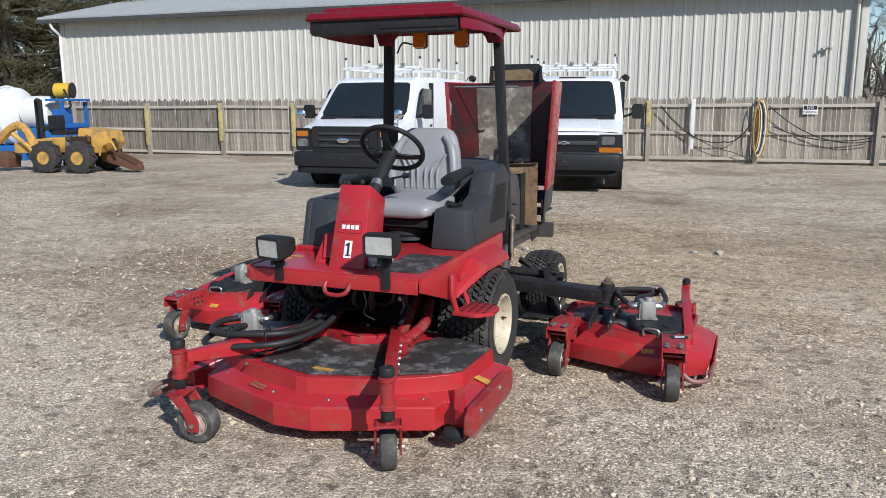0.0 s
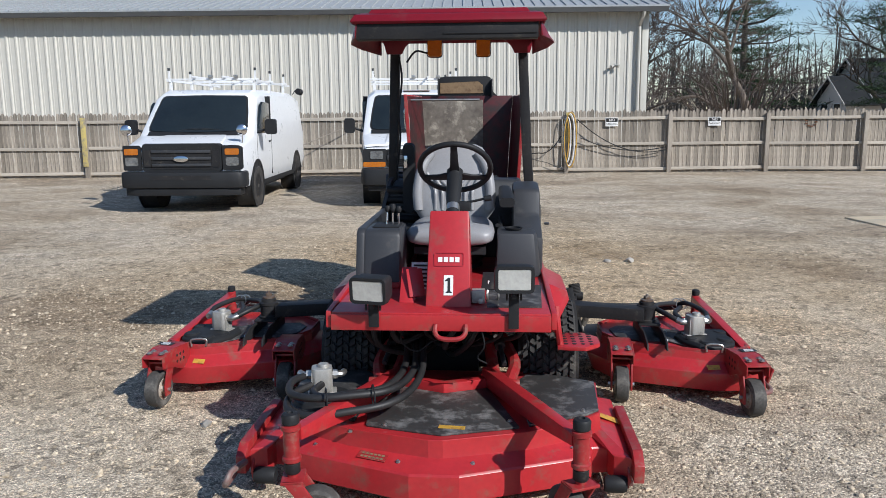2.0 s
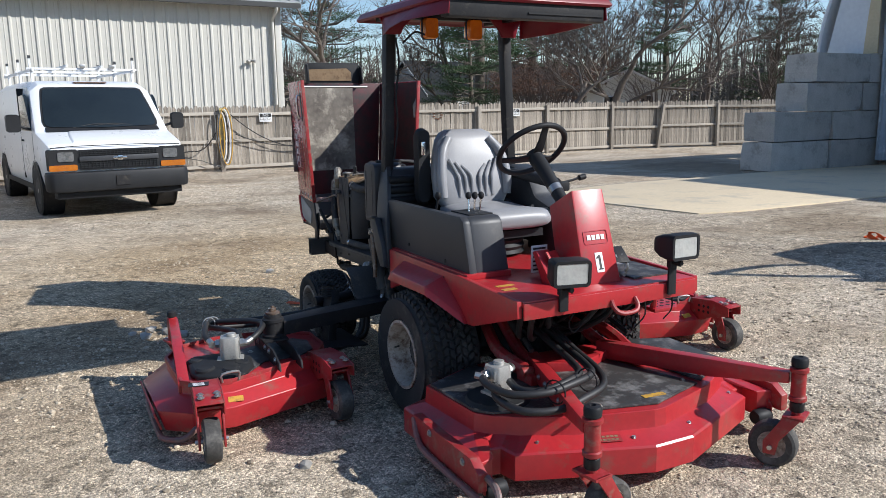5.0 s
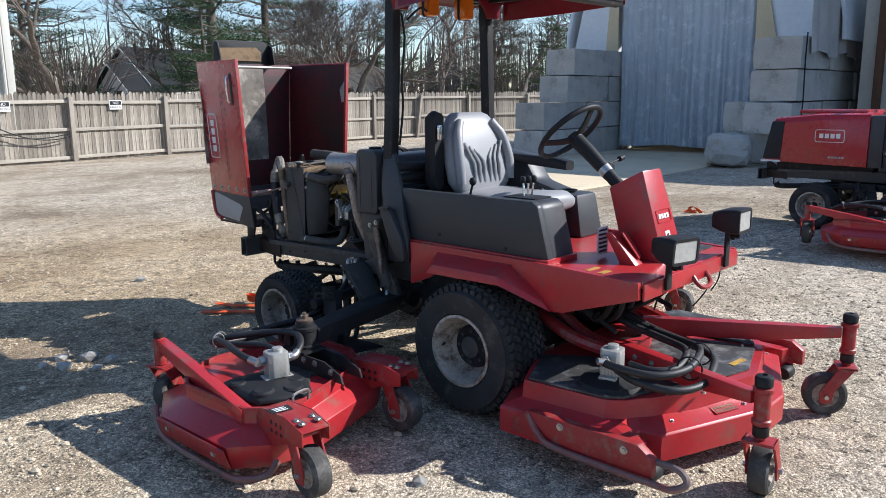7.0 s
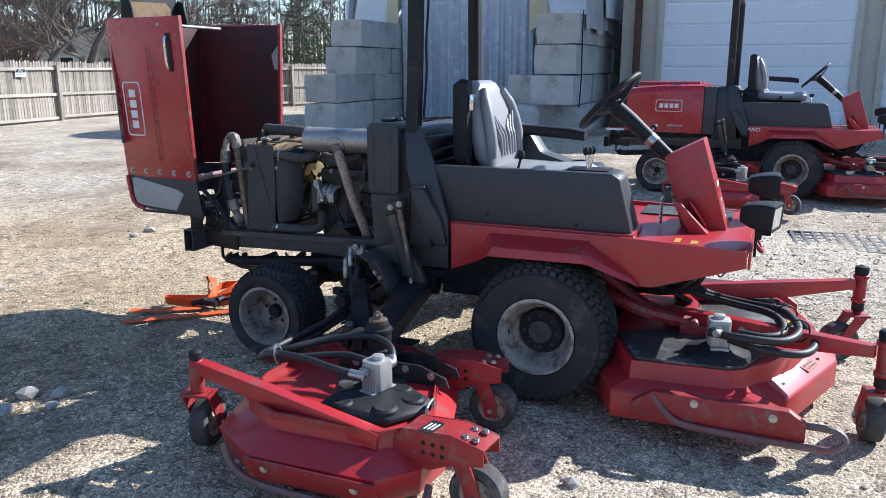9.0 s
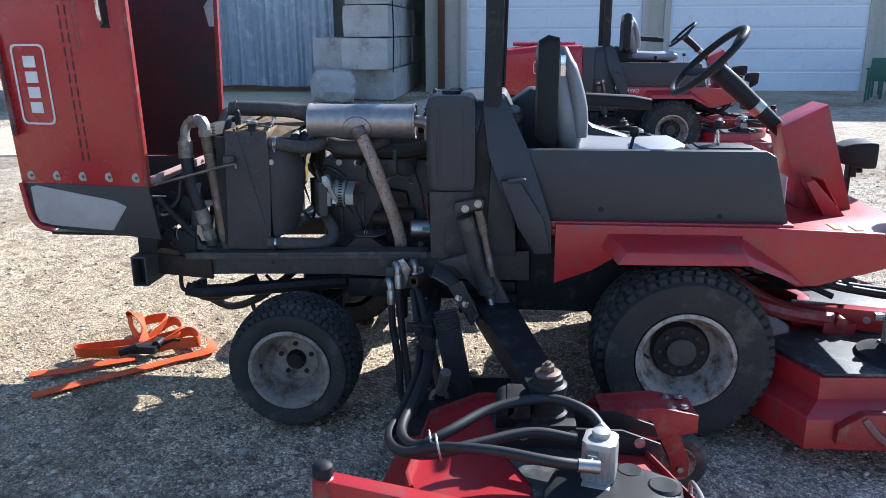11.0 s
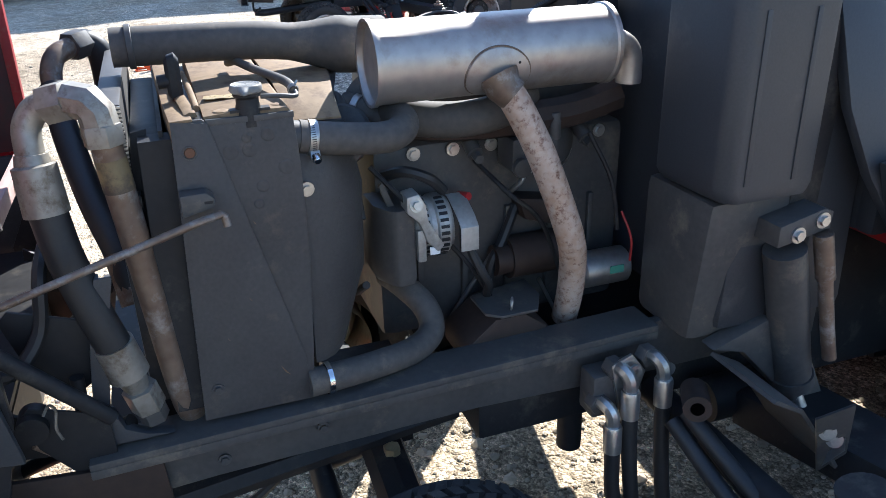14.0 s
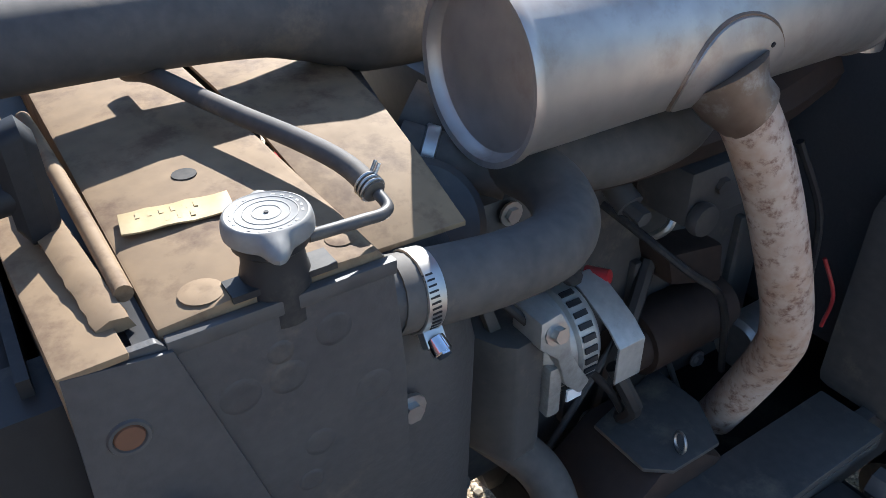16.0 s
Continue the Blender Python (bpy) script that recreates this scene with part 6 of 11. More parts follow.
def cab(root, canopy_on=True):
    # floor with its bent front lip
    g = G().prism([(-0.474, -0.84), (0.474, -0.84), (0.4745, -0.55), (0.4745, 0.50), (-0.4745, 0.50), (-0.4745, -0.55)], "z", 0.722, 0.750)
    fl = part("floor_platform", g, RED, root, "red steel floor platform", bevel=0.005)
    part("front_lip", G().prism([(-0.475, 0.672), (0.475, 0.672), (0.475, 0.742), (-0.475, 0.742)], "y", -0.853, -0.842), RED, fl, bevel=0.003)
    part("tread_mat", G().prism([(0.20, -0.74), (0.44, -0.74), (0.46, -0.30), (0.20, -0.30)], "z", 0.7505, 0.758), DECKMAT, fl, "worn grip mat")
    part("caution_label", G().box((-0.40, -0.62, 0.7515), (0.07, 0.03, 0.002)), LABEL_Y, fl, "yellow caution label")
    part("caution_label", G().box((-0.38, -0.55, 0.7515), (0.09, 0.025, 0.002)), LABEL_Y, fl, "yellow caution label")
    for s in (-1, 1):
        o = part("fender", G().prism([(0.464, 0.772), (-0.30, 0.770), (-0.835, 0.752), (-0.84, 0.680), (-0.47, 0.560), (-0.40, 0.556), (-0.22, 0.655), (0.24, 0.655), (0.33, 0.60), (0.464, 0.548)], "x", s * 0.476, s * 0.50), RED, root, "red steel fender skirt", bevel=0.004)
        part("flare", G().loft([[(s * x, y, z) for x, y, z in ((0.49, 0.30, 0.70), (0.49, 0.28, 0.745), (0.60, 0.22, 0.700), (0.61, 0.25, 0.655))], [(s * x, y, z) for x, y, z in ((0.49, -0.20, 0.70), (0.49, -0.18, 0.745), (0.60, -0.18, 0.700), (0.61, -0.20, 0.66))],
                               [(s * x, y, z) for x, y, z in ((0.49, -0.42, 0.56), (0.49, -0.36, 0.62), (0.52, -0.38, 0.60), (0.52, -0.42, 0.56))]]), RED, o, "red wheel arch flare", bevel=0.004)
        part("slot", G().box((s * 0.501, 0.253, 0.730), (0.002, 0.008, 0.022)).box((s * 0.501, -0.19, 0.730), (0.002, 0.008, 0.022)), BLACK, o)
    # step on the left, hung from a bent bar
    st = part("step", G().prism([(0.53, -0.53), (0.66, -0.545), (0.735, -0.47), (0.735, -0.36), (0.67, -0.29), (0.55, -0.30)], "z", 0.495, 0.515), RED, root, "red perforated foot step", bevel=0.004)
    hole = G().cyl((0, 0, 0), (0, 0, 0.0015), 0.011, seg=10).mesh("hole", BLACK)
    for i in range(5):
        for j in range(4):
            part("hole", hole, None, st, m=pose(0.572 + j * 0.04, -0.49 + i * 0.042, 0.5151))
    part("step_bracket", G().tube([(0.52, -0.50, 0.70), (0.53, -0.52, 0.60), (0.545, -0.50, 0.51)], 0.016, step=3), RED, st)
    part("step_bracket", G().tube([(0.50, -0.34, 0.68), (0.52, -0.32, 0.58), (0.55, -0.33, 0.51)], 0.014, step=3), RED, st)
    # steering tower
    def tw(y, z, w):
        return [(0.028 - w, y, z), (0.028 + w, y, z)]
    a, b, c2, d2 = tw(-0.735, 0.745, 0.102), tw(-0.602, 1.165, 0.088), tw(-0.43, 1.075, 0.088), tw(-0.53, 0.745, 0.102)
    t = part("steering_tower", G().add([*a, *b, *c2, *d2], [(0, 1, 3, 2), (2, 3, 5, 4), (4, 5, 7, 6), (6, 7, 1, 0), (0, 2, 4, 6), (1, 7, 5, 3)]), RED, root, "glossy red steering tower", bevel=0.010)
    n = Vector((0, -0.42, 0.133)).normalized()
    up = Vector((0, 0.133, 0.42)).normalized()
    fr = Matrix((( 1, 0, 0, 0), (0, up.y, n.y, 0), (0, up.z, n.z, 0), (0, 0, 0, 1)))
    at = lambda z, x=0.028: Matrix.Translation((x, -0.735 + (z - 0.745) * 0.3167 - 0.0012, z)) @ fr
    badge(t, at(0.952), 0.135, 0.062, RED_HOOD, LABEL_W)
    part("number_plate", G().box((0, 0, 0), (0.042, 0.090, 0.0015)), LABEL_W, t, "white number label", m=at(0.842))
    part("number_one", G().prism([(-0.017, 0.017), (-0.015, 0.023), (-0.001, 0.034), (0.008, 0.034), (0.008, -0.027), (0.016, -0.029), (0.016, -0.034), (-0.012, -0.034), (-0.012, -0.029), (-0.004, -0.027), (-0.004, 0.019)], "z", 0, 0.0006), LABEL_K, t, "black figure one", m=at(0.842) @ pose(0, 0, 0.0012))
    part("slot", G().box((-0.062, -0.58, 0.94), (0.004, 0.03, 0.008)), BLACK, t)
    bolts(t, [(0.125, -0.66, 0.80), (-0.07, -0.66, 0.80)], (1, 0, 0), 0.008)
    # pedals
    part("pedal", G().box((0, 0, 0), (0.075, 0.14, 0.008)), RED, root, "red pedal plate", bevel=0.003, m=pose(-0.13, -0.60, 0.83, 55, 0, 18))
    part("pedal", G().prism([(-0.66, 0.75), (-0.58, 0.75), (-0.50, 0.88), (-0.53, 0.89)], "x", -0.20, -0.13), RED, root, "red pedal plate", bevel=0.003)
    part("pedal", G().box((0, 0, 0), (0.09, 0.10, 0.008)), BLACK, root, "black pedal plate", bevel=0.003, m=pose(0.22, -0.60, 0.84, 40, 0, -5))
    part("pedal_lever", G().tube([(0.20, -0.62, 0.75), (0.20, -0.64, 0.79), (0.205, -0.60, 0.84)], 0.006).tube([(0.245, -0.62, 0.75), (0.25, -0.64, 0.79), (0.24, -0.60, 0.84)], 0.006), STEEL, root)
    part("valve_block", G().box((0.16, -0.66, 0.785), (0.06, 0.05, 0.06)).cyl((0.17, -0.69, 0.77), (0.17, -0.71, 0.77), 0.012), ALU, root, bevel=0.004)
    pl = part("instruction_plate", G().box((-0.12, -0.44, 0.83), (0.09, 0.004, 0.13)), LABEL_W, root, "white instruction label with dark print")
    for k in range(6):
        part("print_bar", G().box((-0.12, -0.4425, 0.78 + k * 0.02), (0.07, 0.002, 0.009)), LABEL_K, pl)
    part("tow_handle", G().tube([(-0.02, -0.85, 0.700), (-0.02, -0.872, 0.672), (0.0, -0.886, 0.652), (0.045, -0.890, 0.646), (0.09, -0.886, 0.652), (0.11, -0.872, 0.672), (0.11, -0.85, 0.700)], 0.011, step=4), RED_WORN, root, "worn red tow handle")
    work_lamp(root, -0.285, -0.89, 0.868, -14, 4)
    work_lamp(root, 0.315, -0.89, 0.918, 2, 0)
    # right console with levers
    side = [(0.60, 0.772), (-0.365, 0.772), (-0.30, 1.015), (-0.265, 1.035), (0.60, 1.035)]
    g = G().prism(side, "x", -0.455, -0.412)
    part("console_base", G().span((-0.4755, -0.375, 0.7505), (-0.235, 0.485, 0.7775)), RED, root, "red base flange", bevel=0.003)
    cn = part("side_console", g, CONSOLE, root, "dark grey moulded side console", bevel=0.012)
    part("lever_box", G().prism([(-0.02, 0.772), (-0.362, 0.772), (-0.298, 1.012), (-0.265, 1.031), (-0.02, 1.031)], "x", -0.418, -0.235), CONSOLE, cn, "moulded lever box", bevel=0.018)
    part("console_shelf", G().prism([(0.60, 0.772), (-0.03, 0.772), (-0.03, 0.94), (0.60, 0.94)], "x", -0.418, -0.245), CONSOLE, cn, "recessed console shelf", bevel=0.01)
    part("console_top", G().prism([(-0.385, -0.235), (-0.250, -0.235), (-0.250, -0.05), (-0.385, -0.05)], "z", 1.031, 1.037), PLASTIC, cn, bevel=0.003)
    for k, x in enumerate((-0.325, -0.295, -0.265)):
        lv = part("lever", G().cyl((x, -0.13, 1.03), (x + 0.004, -0.12 - 0.01 * k, 1.11), 0.005), CHROME, cn, "chrome lever")
        part("lever_knob", G().lathe([(0.006, 1.095), (0.013, 1.103), (0.015, 1.116), (0.011, 1.128), (0.001, 1.132)], (x + 0.004, -0.12 - 0.01 * k, 0), seg=14), PLASTIC, lv, "black ball knob")
    part("lever", G().cyl((-0.35, 0.21, 0.94), (-0.335, 0.18, 1.075), 0.006).lathe([(0.006, 1.065), (0.016, 1.075), (0.018, 1.09), (0.012, 1.104), (0.001, 1.107)], (-0.335, 0.18, 0), seg=14), PLASTIC, cn, "black throttle knob")
    bolts(cn, [(-0.456, 0.30, 0.82), (-0.456, -0.12, 0.80)], (-1, 0, 0), 0.006, 0.002, PLASTIC)
    # upright panel behind the console
    pn = part("seat_side_panel", G().loft([[(x0, y0, z), (x0, y1, z), (x0 + 0.025, y1, z), (x0 + 0.025, y0, z)] for x0, y0, y1, z in ((-0.500, 0.474, 0.53, 0.658), (-0.504, 0.480, 0.585, 0.78), (-0.490, 0.520, 0.668, 0.90), (-0.462, 0.560, 0.71, 1.015), (-0.425, 0.640, 0.735, 1.19), (-0.415, 0.668, 0.700, 1.215))]), CONSOLE, root, "dark grey side panel", bevel=0.006)
    part("panel_pocket", G().prism([(0.668, 0.934), (0.594, 0.934), (0.505, 0.790), (0.478, 0.668), (0.538, 0.664), (0.60, 0.76)], "x", -0.530, -0.49), CONSOLE, pn, "moulded lower cover", bevel=0.012)
    # left console and tank cover
    part("left_pod", G().loft([[(0.235 + dx, -0.10 + dy, 0.75) for dx, dy in ((0, 0), (0.22, 0), (0.24, 0.05), (0.24, 0.30), (0, 0.30))], [(0.245 + dx, -0.06 + dy, 0.98) for dx, dy in ((0, 0.0), (0.19, 0), (0.205, 0.04), (0.205, 0.26), (0, 0.26))]]), CONSOLE, root, "black moulded pod beside the seat", bevel=0.02)
    part("cup_holder", G().lathe([(0.045, 0.0), (0.05, 0.01), (0.04, 0.01), (0.038, -0.03)], (0.33, 0.05, 0.985), seg=18), PLASTIC, root)
    part("side_tank", G().prism([(0.0, 0.76), (0.60, 0.76), (0.66, 1.12), (0.55, 1.20), (0.36, 1.17), (0.27, 1.03), (0.0, 0.95)], "x", 0.33, 0.485), CONSOLE, root, "black moulded side tank with pressed panel", bevel=0.025)
    part("tank_panel", G().prism([(0.24, 0.86), (0.54, 0.86), (0.57, 1.08), (0.35, 1.08)], "x", 0.483, 0.490), PLASTIC, root, bevel=0.008)
    for q in (-1, 1):
        part("latch_hook", G().prism([(0.640, 0.926), (0.600, 0.933), (0.577, 0.934), (0.573, 0.942), (0.580, 0.948), (0.640, 0.942)], "x", q * 0.525, q * 0.555), CONSOLE, root, "small moulded hood latch", bevel=0.005)
    # behind the seat
    part("seat_bulkhead", G().loft([[(-0.42, 0.60, 0.62), (0.42, 0.60, 0.62), (0.42, 0.88, 0.62), (-0.42, 0.88, 0.62)], [(-0.42, 0.62, 1.12), (0.42, 0.62, 1.12), (0.42, 0.86, 1.12), (-0.42, 0.86, 1.12)], [(-0.38, 0.66, 1.20), (0.38, 0.66, 1.20), (0.38, 0.84, 1.20), (-0.38, 0.84, 1.20)]]), CONSOLE, root, "black moulded bulkhead behind the seat", bevel=0.02)
    for k in range(4):
        z = 0.965 + k * 0.058
        part("bulkhead_rib", G().loft([[(x, y, z + dz) for y, dz in ((0.64, -0.022), (0.598 + d, -0.020), (0.588 + d, -0.006), (0.588 + d, 0.010), (0.600 + d, 0.022), (0.64, 0.024))] for x, d in ((-0.425, 0.012), (-0.36, 0.0), (-0.16, 0.0), (-0.10, 0.012))]), PLASTIC, root, "moulded horizontal rib", bevel=0.004)
    before = set(root.children)
    seat(root)
    if not canopy_on:
        for o in set(root.children) - before:
            o.location.z += 0.13
        part("seat_base", G().span((-0.20, 0.15, 0.86), (0.20, 0.55, 1.0)), BLACK, root, "black seat suspension", bevel=0.02)
    steering(root)
    rops(root, 1.96 if canopy_on else 2.11, hoop=not canopy_on)
    if canopy_on:
        canopy(root)
    # chassis below the floor
    part("chassis_front", G().span((-0.28, -0.16, 0.36), (0.28, 0.60, 0.70)), BLACK, root, "oily black front chassis", bevel=0.01)
    part("axle_housing", G().cyl((-0.40, 0, 0.32), (0.40, 0, 0.32), 0.085).box((0, 0, 0.34), (0.30, 0.26, 0.22)), BLACK, root, "black axle housing", bevel=0.01)
    for q in (-1, 1):
        part("lift_frame", G().tube([(q * 0.24, -0.55, 0.36), (q * 0.22, -0.40, 0.40), (q * 0.20, -0.20, 0.52)], 0.03, step=3), RED_WORN, root)
    part("cross_tube", G().cyl((-0.40, -0.30, 0.60), (0.40, -0.30, 0.60), 0.03), BLACK, root, "black cross tube")
    for s, x in ((-1, -0.22), (1, 0.22)):
        part("lift_cylinder", G().cyl((x, -0.20, 0.62), (x + s * 0.04, -0.50, 0.50), 0.026).cyl((x + s * 0.04, -0.50, 0.50), (x + s * 0.06, -0.62, 0.45), 0.012), BLACK, root, "oily black lift cylinder")
    rnd = random.Random(12)
    for k in range(14):
        x0, x1 = rnd.uniform(-0.32, 0.32), rnd.uniform(-0.35, 0.35)
        part("hose", G().tube([(x0, -0.12, rnd.uniform(0.45, 0.64)), ((x0 + x1) / 2 + rnd.uniform(-0.06, 0.06), -0.35, rnd.uniform(0.42, 0.60)), (x1, -0.60 + rnd.uniform(-0.08, 0.08), rnd.uniform(0.50, 0.66)), (x1 + rnd.uniform(-0.1, 0.1), -0.70, 0.69)], rnd.choice((0.008, 0.011, 0.014)), step=5), HOSE, root, "black hydraulic hose")
    for x, y, z in ((-0.12, -0.52, 0.60), (0.12, -0.55, 0.62), (0.24, -0.50, 0.56)):
        part("fitting", G().cyl((x, y, z), (x, y - 0.04, z), 0.012, seg=8), STEEL, root)
    for pts in (((0.18, -0.84, 0.67), (0.19, -0.83, 0.60), (0.16, -0.80, 0.54), (0.20, -0.76, 0.50)), ((0.36, -0.82, 0.68), (0.38, -0.80, 0.60), (0.35, -0.78, 0.55)), ((-0.16, -0.80, 0.68), (-0.18, -0.76, 0.60), (-0.12, -0.72, 0.54), (-0.05, -0.70, 0.58))):
        part("wire", G().tube(pts, 0.0035), PLASTIC, root)


def running_gear(root, rim_left, rim_right, rear_right):
    wheel(root, "front_wheel", -0.505, 0, 0.325, 0.158, 0.155, -1, FRONT_TYRE, rim_right, 0.085, False)
    wheel(root, "front_wheel", 0.505, 0, 0.325, 0.158, 0.155, 1, FRONT_TYRE, rim_left, 0.085, False)
    wheel(root, "rear_wheel", -0.545, 1.43, 0.247, 0.136, 0.13, -1, REAR_TYRE, rear_right, 0.082, True)
    wheel(root, "rear_wheel", 0.535, 1.43, 0.247, 0.136, 0.13, 1, REAR_TYRE, rim_left, 0.082, True)
    part("rear_axle", G().tube([(-0.42, 1.43, 0.245), (-0.22, 1.43, 0.30), (0, 1.43, 0.33), (0.22, 1.43, 0.30), (0.42, 1.43, 0.245)], 0.045, step=3).box((0, 1.43, 0.36), (0.16, 0.16, 0.16)), BLACK, root, "black rear axle", bevel=0)
    part("steering_cylinder", G().cyl((-0.30, 1.56, 0.30), (0.10, 1.56, 0.30), 0.024).cyl((0.10, 1.56, 0.30), (0.32, 1.54, 0.28), 0.012), BLACK, root)


def frame_rails(root):
    for s in (-1, 1):
        g = G().prism([(0.55, 0.50), (1.02, 0.500), (1.30, 0.510), (1.75, 0.500), (1.925, 0.490), (1.925, 0.580), (1.0, 0.607), (0.55, 0.62)], "x", s * 0.306, s * 0.325)
        r = part("frame_rail", g, DUSTY, root, "black steel frame rail", bevel=0.003)
        part("flange", G().prism([(0.95, 0.602), (1.925, 0.578), (1.925, 0.590), (0.95, 0.615)], "x", s * 0.265, s * 0.348), DUSTY, r, "worn rail flange", bevel=0.002)
        part("flange_lip", G().prism([(0.95, 0.586), (1.925, 0.563), (1.925, 0.578), (0.95, 0.602)], "x", s * 0.3445, s * 0.348), DUSTY, r, bevel=0.001)
        bolts(r, [(s * 0.327, y, z) for y, z in ((1.88, 0.528), (1.736, 0.530), (1.575, 0.548))], (s, 0, 0), 0.0065, 0.006, DUSTY)
        e = part("rail_end_plate", G().prism([(1.82, 0.480), (2.07, 0.50), (2.07, 0.585), (1.825, 0.562)], "x", s * 0.328, s * 0.338), BROWN_DARK, r, "rust-tinted end plate", bevel=0.002)
    g = G()
    for y0, y1, z0, z1 in ((2.045, 2.105, 0.478, 0.484), (2.045, 2.105, 0.592, 0.598), (2.045, 2.051, 0.484, 0.592), (2.099, 2.105, 0.484, 0.592)):
        g.span((-0.445, y0, z0), (0.445, y1, z1))
    part("rear_cross_tube", g, DUSTY, root, "open-ended black square cross tube")
    part("cross_core", G().span((-0.38, 2.051, 0.484), (0.38, 2.099, 0.592)), BLACK, root)
    for q in (-1, 1):
        part("rear_brace", G().prism([(1.93, 0.58), (2.07, 0.60), (2.06, 0.70), (1.97, 0.64)], "x", q * 0.29, q * 0.30), BLACK, root, bevel=0.002)
        part("rear_stay", G().cyl((q * 0.30, 1.86, 0.62), (q * 0.20, 2.06, 0.50), 0.012), BLACK, root)
    part("tail_tube", G().tube([(-0.20, 1.30, 0.44), (-0.22, 1.70, 0.405), (-0.23, 1.90, 0.39), (-0.235, 1.98, 0.40)], 0.030), BLACK, root)
    part("hanger_rod", G().tube([(-0.263, 1.99, 0.50), (-0.263, 1.99, 0.42), (-0.263, 1.965, 0.405), (-0.263, 1.93, 0.44)], 0.009, step=3), BLACK, root)
    part("belly_pan", G().span((-0.28, 0.60, 0.40), (0.28, 1.28, 0.48)), BLACK, root, "oily black belly pan", bevel=0.01)


def radiator(root):
    """Radiator with its side plates, dusty top, filler cap and shroud."""
    xs = -0.318
    r = part("radiator_side", G().prism([(1.731, 1.076), (1.692, 1.076), (1.686, 1.070), (1.571, 1.073), (1.566, 1.0), (1.567, 0.85), (1.575, 0.70), (1.582, 0.605), (1.752, 0.605)], "x", xs, xs + 0.005), DENTED, root, "scuffed dented black radiator side plate", bevel=0.001)
    part("overlap_plate", G().prism([(1.733, 1.0765), (1.686, 1.0705), (1.590, 0.690), (1.586, 0.606), (1.754, 0.606)], "x", xs - 0.0035, xs - 0.0005), DENTED, r, bevel=0.0008)
    bolts(r, [(xs - 0.0035, 1.728, 0.658)], (-1, 0, 0), 0.006, 0.006, DUSTY)
    part("round_plug", G().cyl((xs - 0.0035, 1.714, 1.033), (xs - 0.0050, 1.714, 1.033), 0.0074, 0.0066, seg=20), DIRTY_RUST, r, "rusty round plug")
    part("plug_washer", G().ring((xs - 0.0036, 1.714, 1.033), (1, 0, 0), 0.0088, 0.0016, 24, 6), DUSTY, r)
    rnd = random.Random(5)
    for k in range(7):
        y, z, w = rnd.uniform(1.585, 1.665), rnd.uniform(0.945, 1.055), rnd.uniform(0.007, 0.012)
        part("dent", G().lathe([(w, -0.0004), (w * 0.9, 0.0002), (w * 0.62, 0.0005), (w * 0.3, 0.0002), (0.0005, 0.0)], (xs - 0.0001, y, z), (-1, 0, 0), seg=20, cap=False), DENTED, r, smooth=80)
    for y, z, q in ((1.62, 0.667, 0.010), (1.66, 0.80, 0.003), (1.64, 0.92, 0.003), (1.70, 0.74, 0.0025)):
        part("paint_chip", G().prism([(y + q, z + q), (y - q * 0.4, z - q), (y + q * 0.4, z - q * 0.3)], "x", xs - 0.0041, xs - 0.0036), TAN, r)
    # bracket that holds the prop rod
    b = part("prop_bracket", G().prism([(1.737, 0.983), (1.702, 0.984), (1.692, 0.975), (1.692, 0.962), (1.737, 0.950)], "x", xs - 0.032, xs - 0.0036), DUSTY, r, "black folded prop bracket", bevel=0.004)
    part("bracket_slot", G().span((xs - 0.0325, 1.695, 0.968), (xs - 0.024, 1.706, 0.972)), BLACK, b)
    part("core", G().span((xs + 0.006, 1.60, 0.605), (0.30, 1.725, 1.04)), BLACK, root, "black radiator core")
    t = part("top_tank", G().prism([(1.690, 1.078), (1.640, 1.0815), (1.576, 1.0795), (1.569, 1.069), (1.569, 1.04), (1.690, 1.04)], "x", xs + 0.006, 0.30), TAN, root, "dust-covered radiator top tank", bevel=0.003)
    part("near_lip", G().prism([(1.688, 1.066), (1.569, 1.066), (1.569, 1.0745), (1.688, 1.0745)], "x", xs - 0.001, xs + 0.0055), DUSTY, t, "bent sheet lip", bevel=0.001)
    part("frame_flange", G().loft([[(x, 1.742 + d, z), (x, 1.712 + d, z + 0.001), (x, 1.712 + d, z - 0.003), (x, 1.739 + d, z - 0.004), (x, 1.739 + d, 0.62), (x, 1.742 + d, 0.62)] for x, d, z in ((xs - 0.003, -0.008, 1.0775), (-0.20, -0.002, 1.078), (0.0, 0.003, 1.088), (0.39, 0.010, 1.115))]), TAN, t, "dusty folded frame flange", bevel=0.0012)
    rnd = random.Random(8)
    strip = []
    for k in range(24):
        u = k / 23
        x, y, z = -0.300 + 0.150 * u, 1.704 + 0.014 * u, 1.0795 + 0.006 * math.sin(u * 2.2)
        q = rnd.uniform(-0.0006, 0.0006)
        strip.append([(x, y - 0.008 + q, z - 0.004), (x, y + 0.008, z - 0.005), (x, y + 0.009 + q, z), (x, y + 0.002, z + 0.0035 + q), (x, y - 0.006, z + 0.0025 + q)])
    part("seal_strip", G().loft(strip), TAN, t, "crumbling foam seal strip")
    part("seal_rod", G().tube([(-0.283, 1.6955, 1.083), (-0.20, 1.697, 1.086), (-0.10, 1.700, 1.0885), (-0.05, 1.702, 1.089)], 0.0048, step=4, seg=12), TAN, t, "dusty seal bead")
    part("seam_gap", G().prism([(1.6905, 1.071), (1.701, 1.071), (1.701, 1.0735), (1.6905, 1.0735)], "x", xs + 0.002, -0.26), BLACK, t)
    tagm = Matrix.Translation((-0.2225, 1.652, 1.0822)) @ Matrix.Rotation(radians(-8), 4, "Z") @ Matrix.Rotation(radians(1.5), 4, "Y")
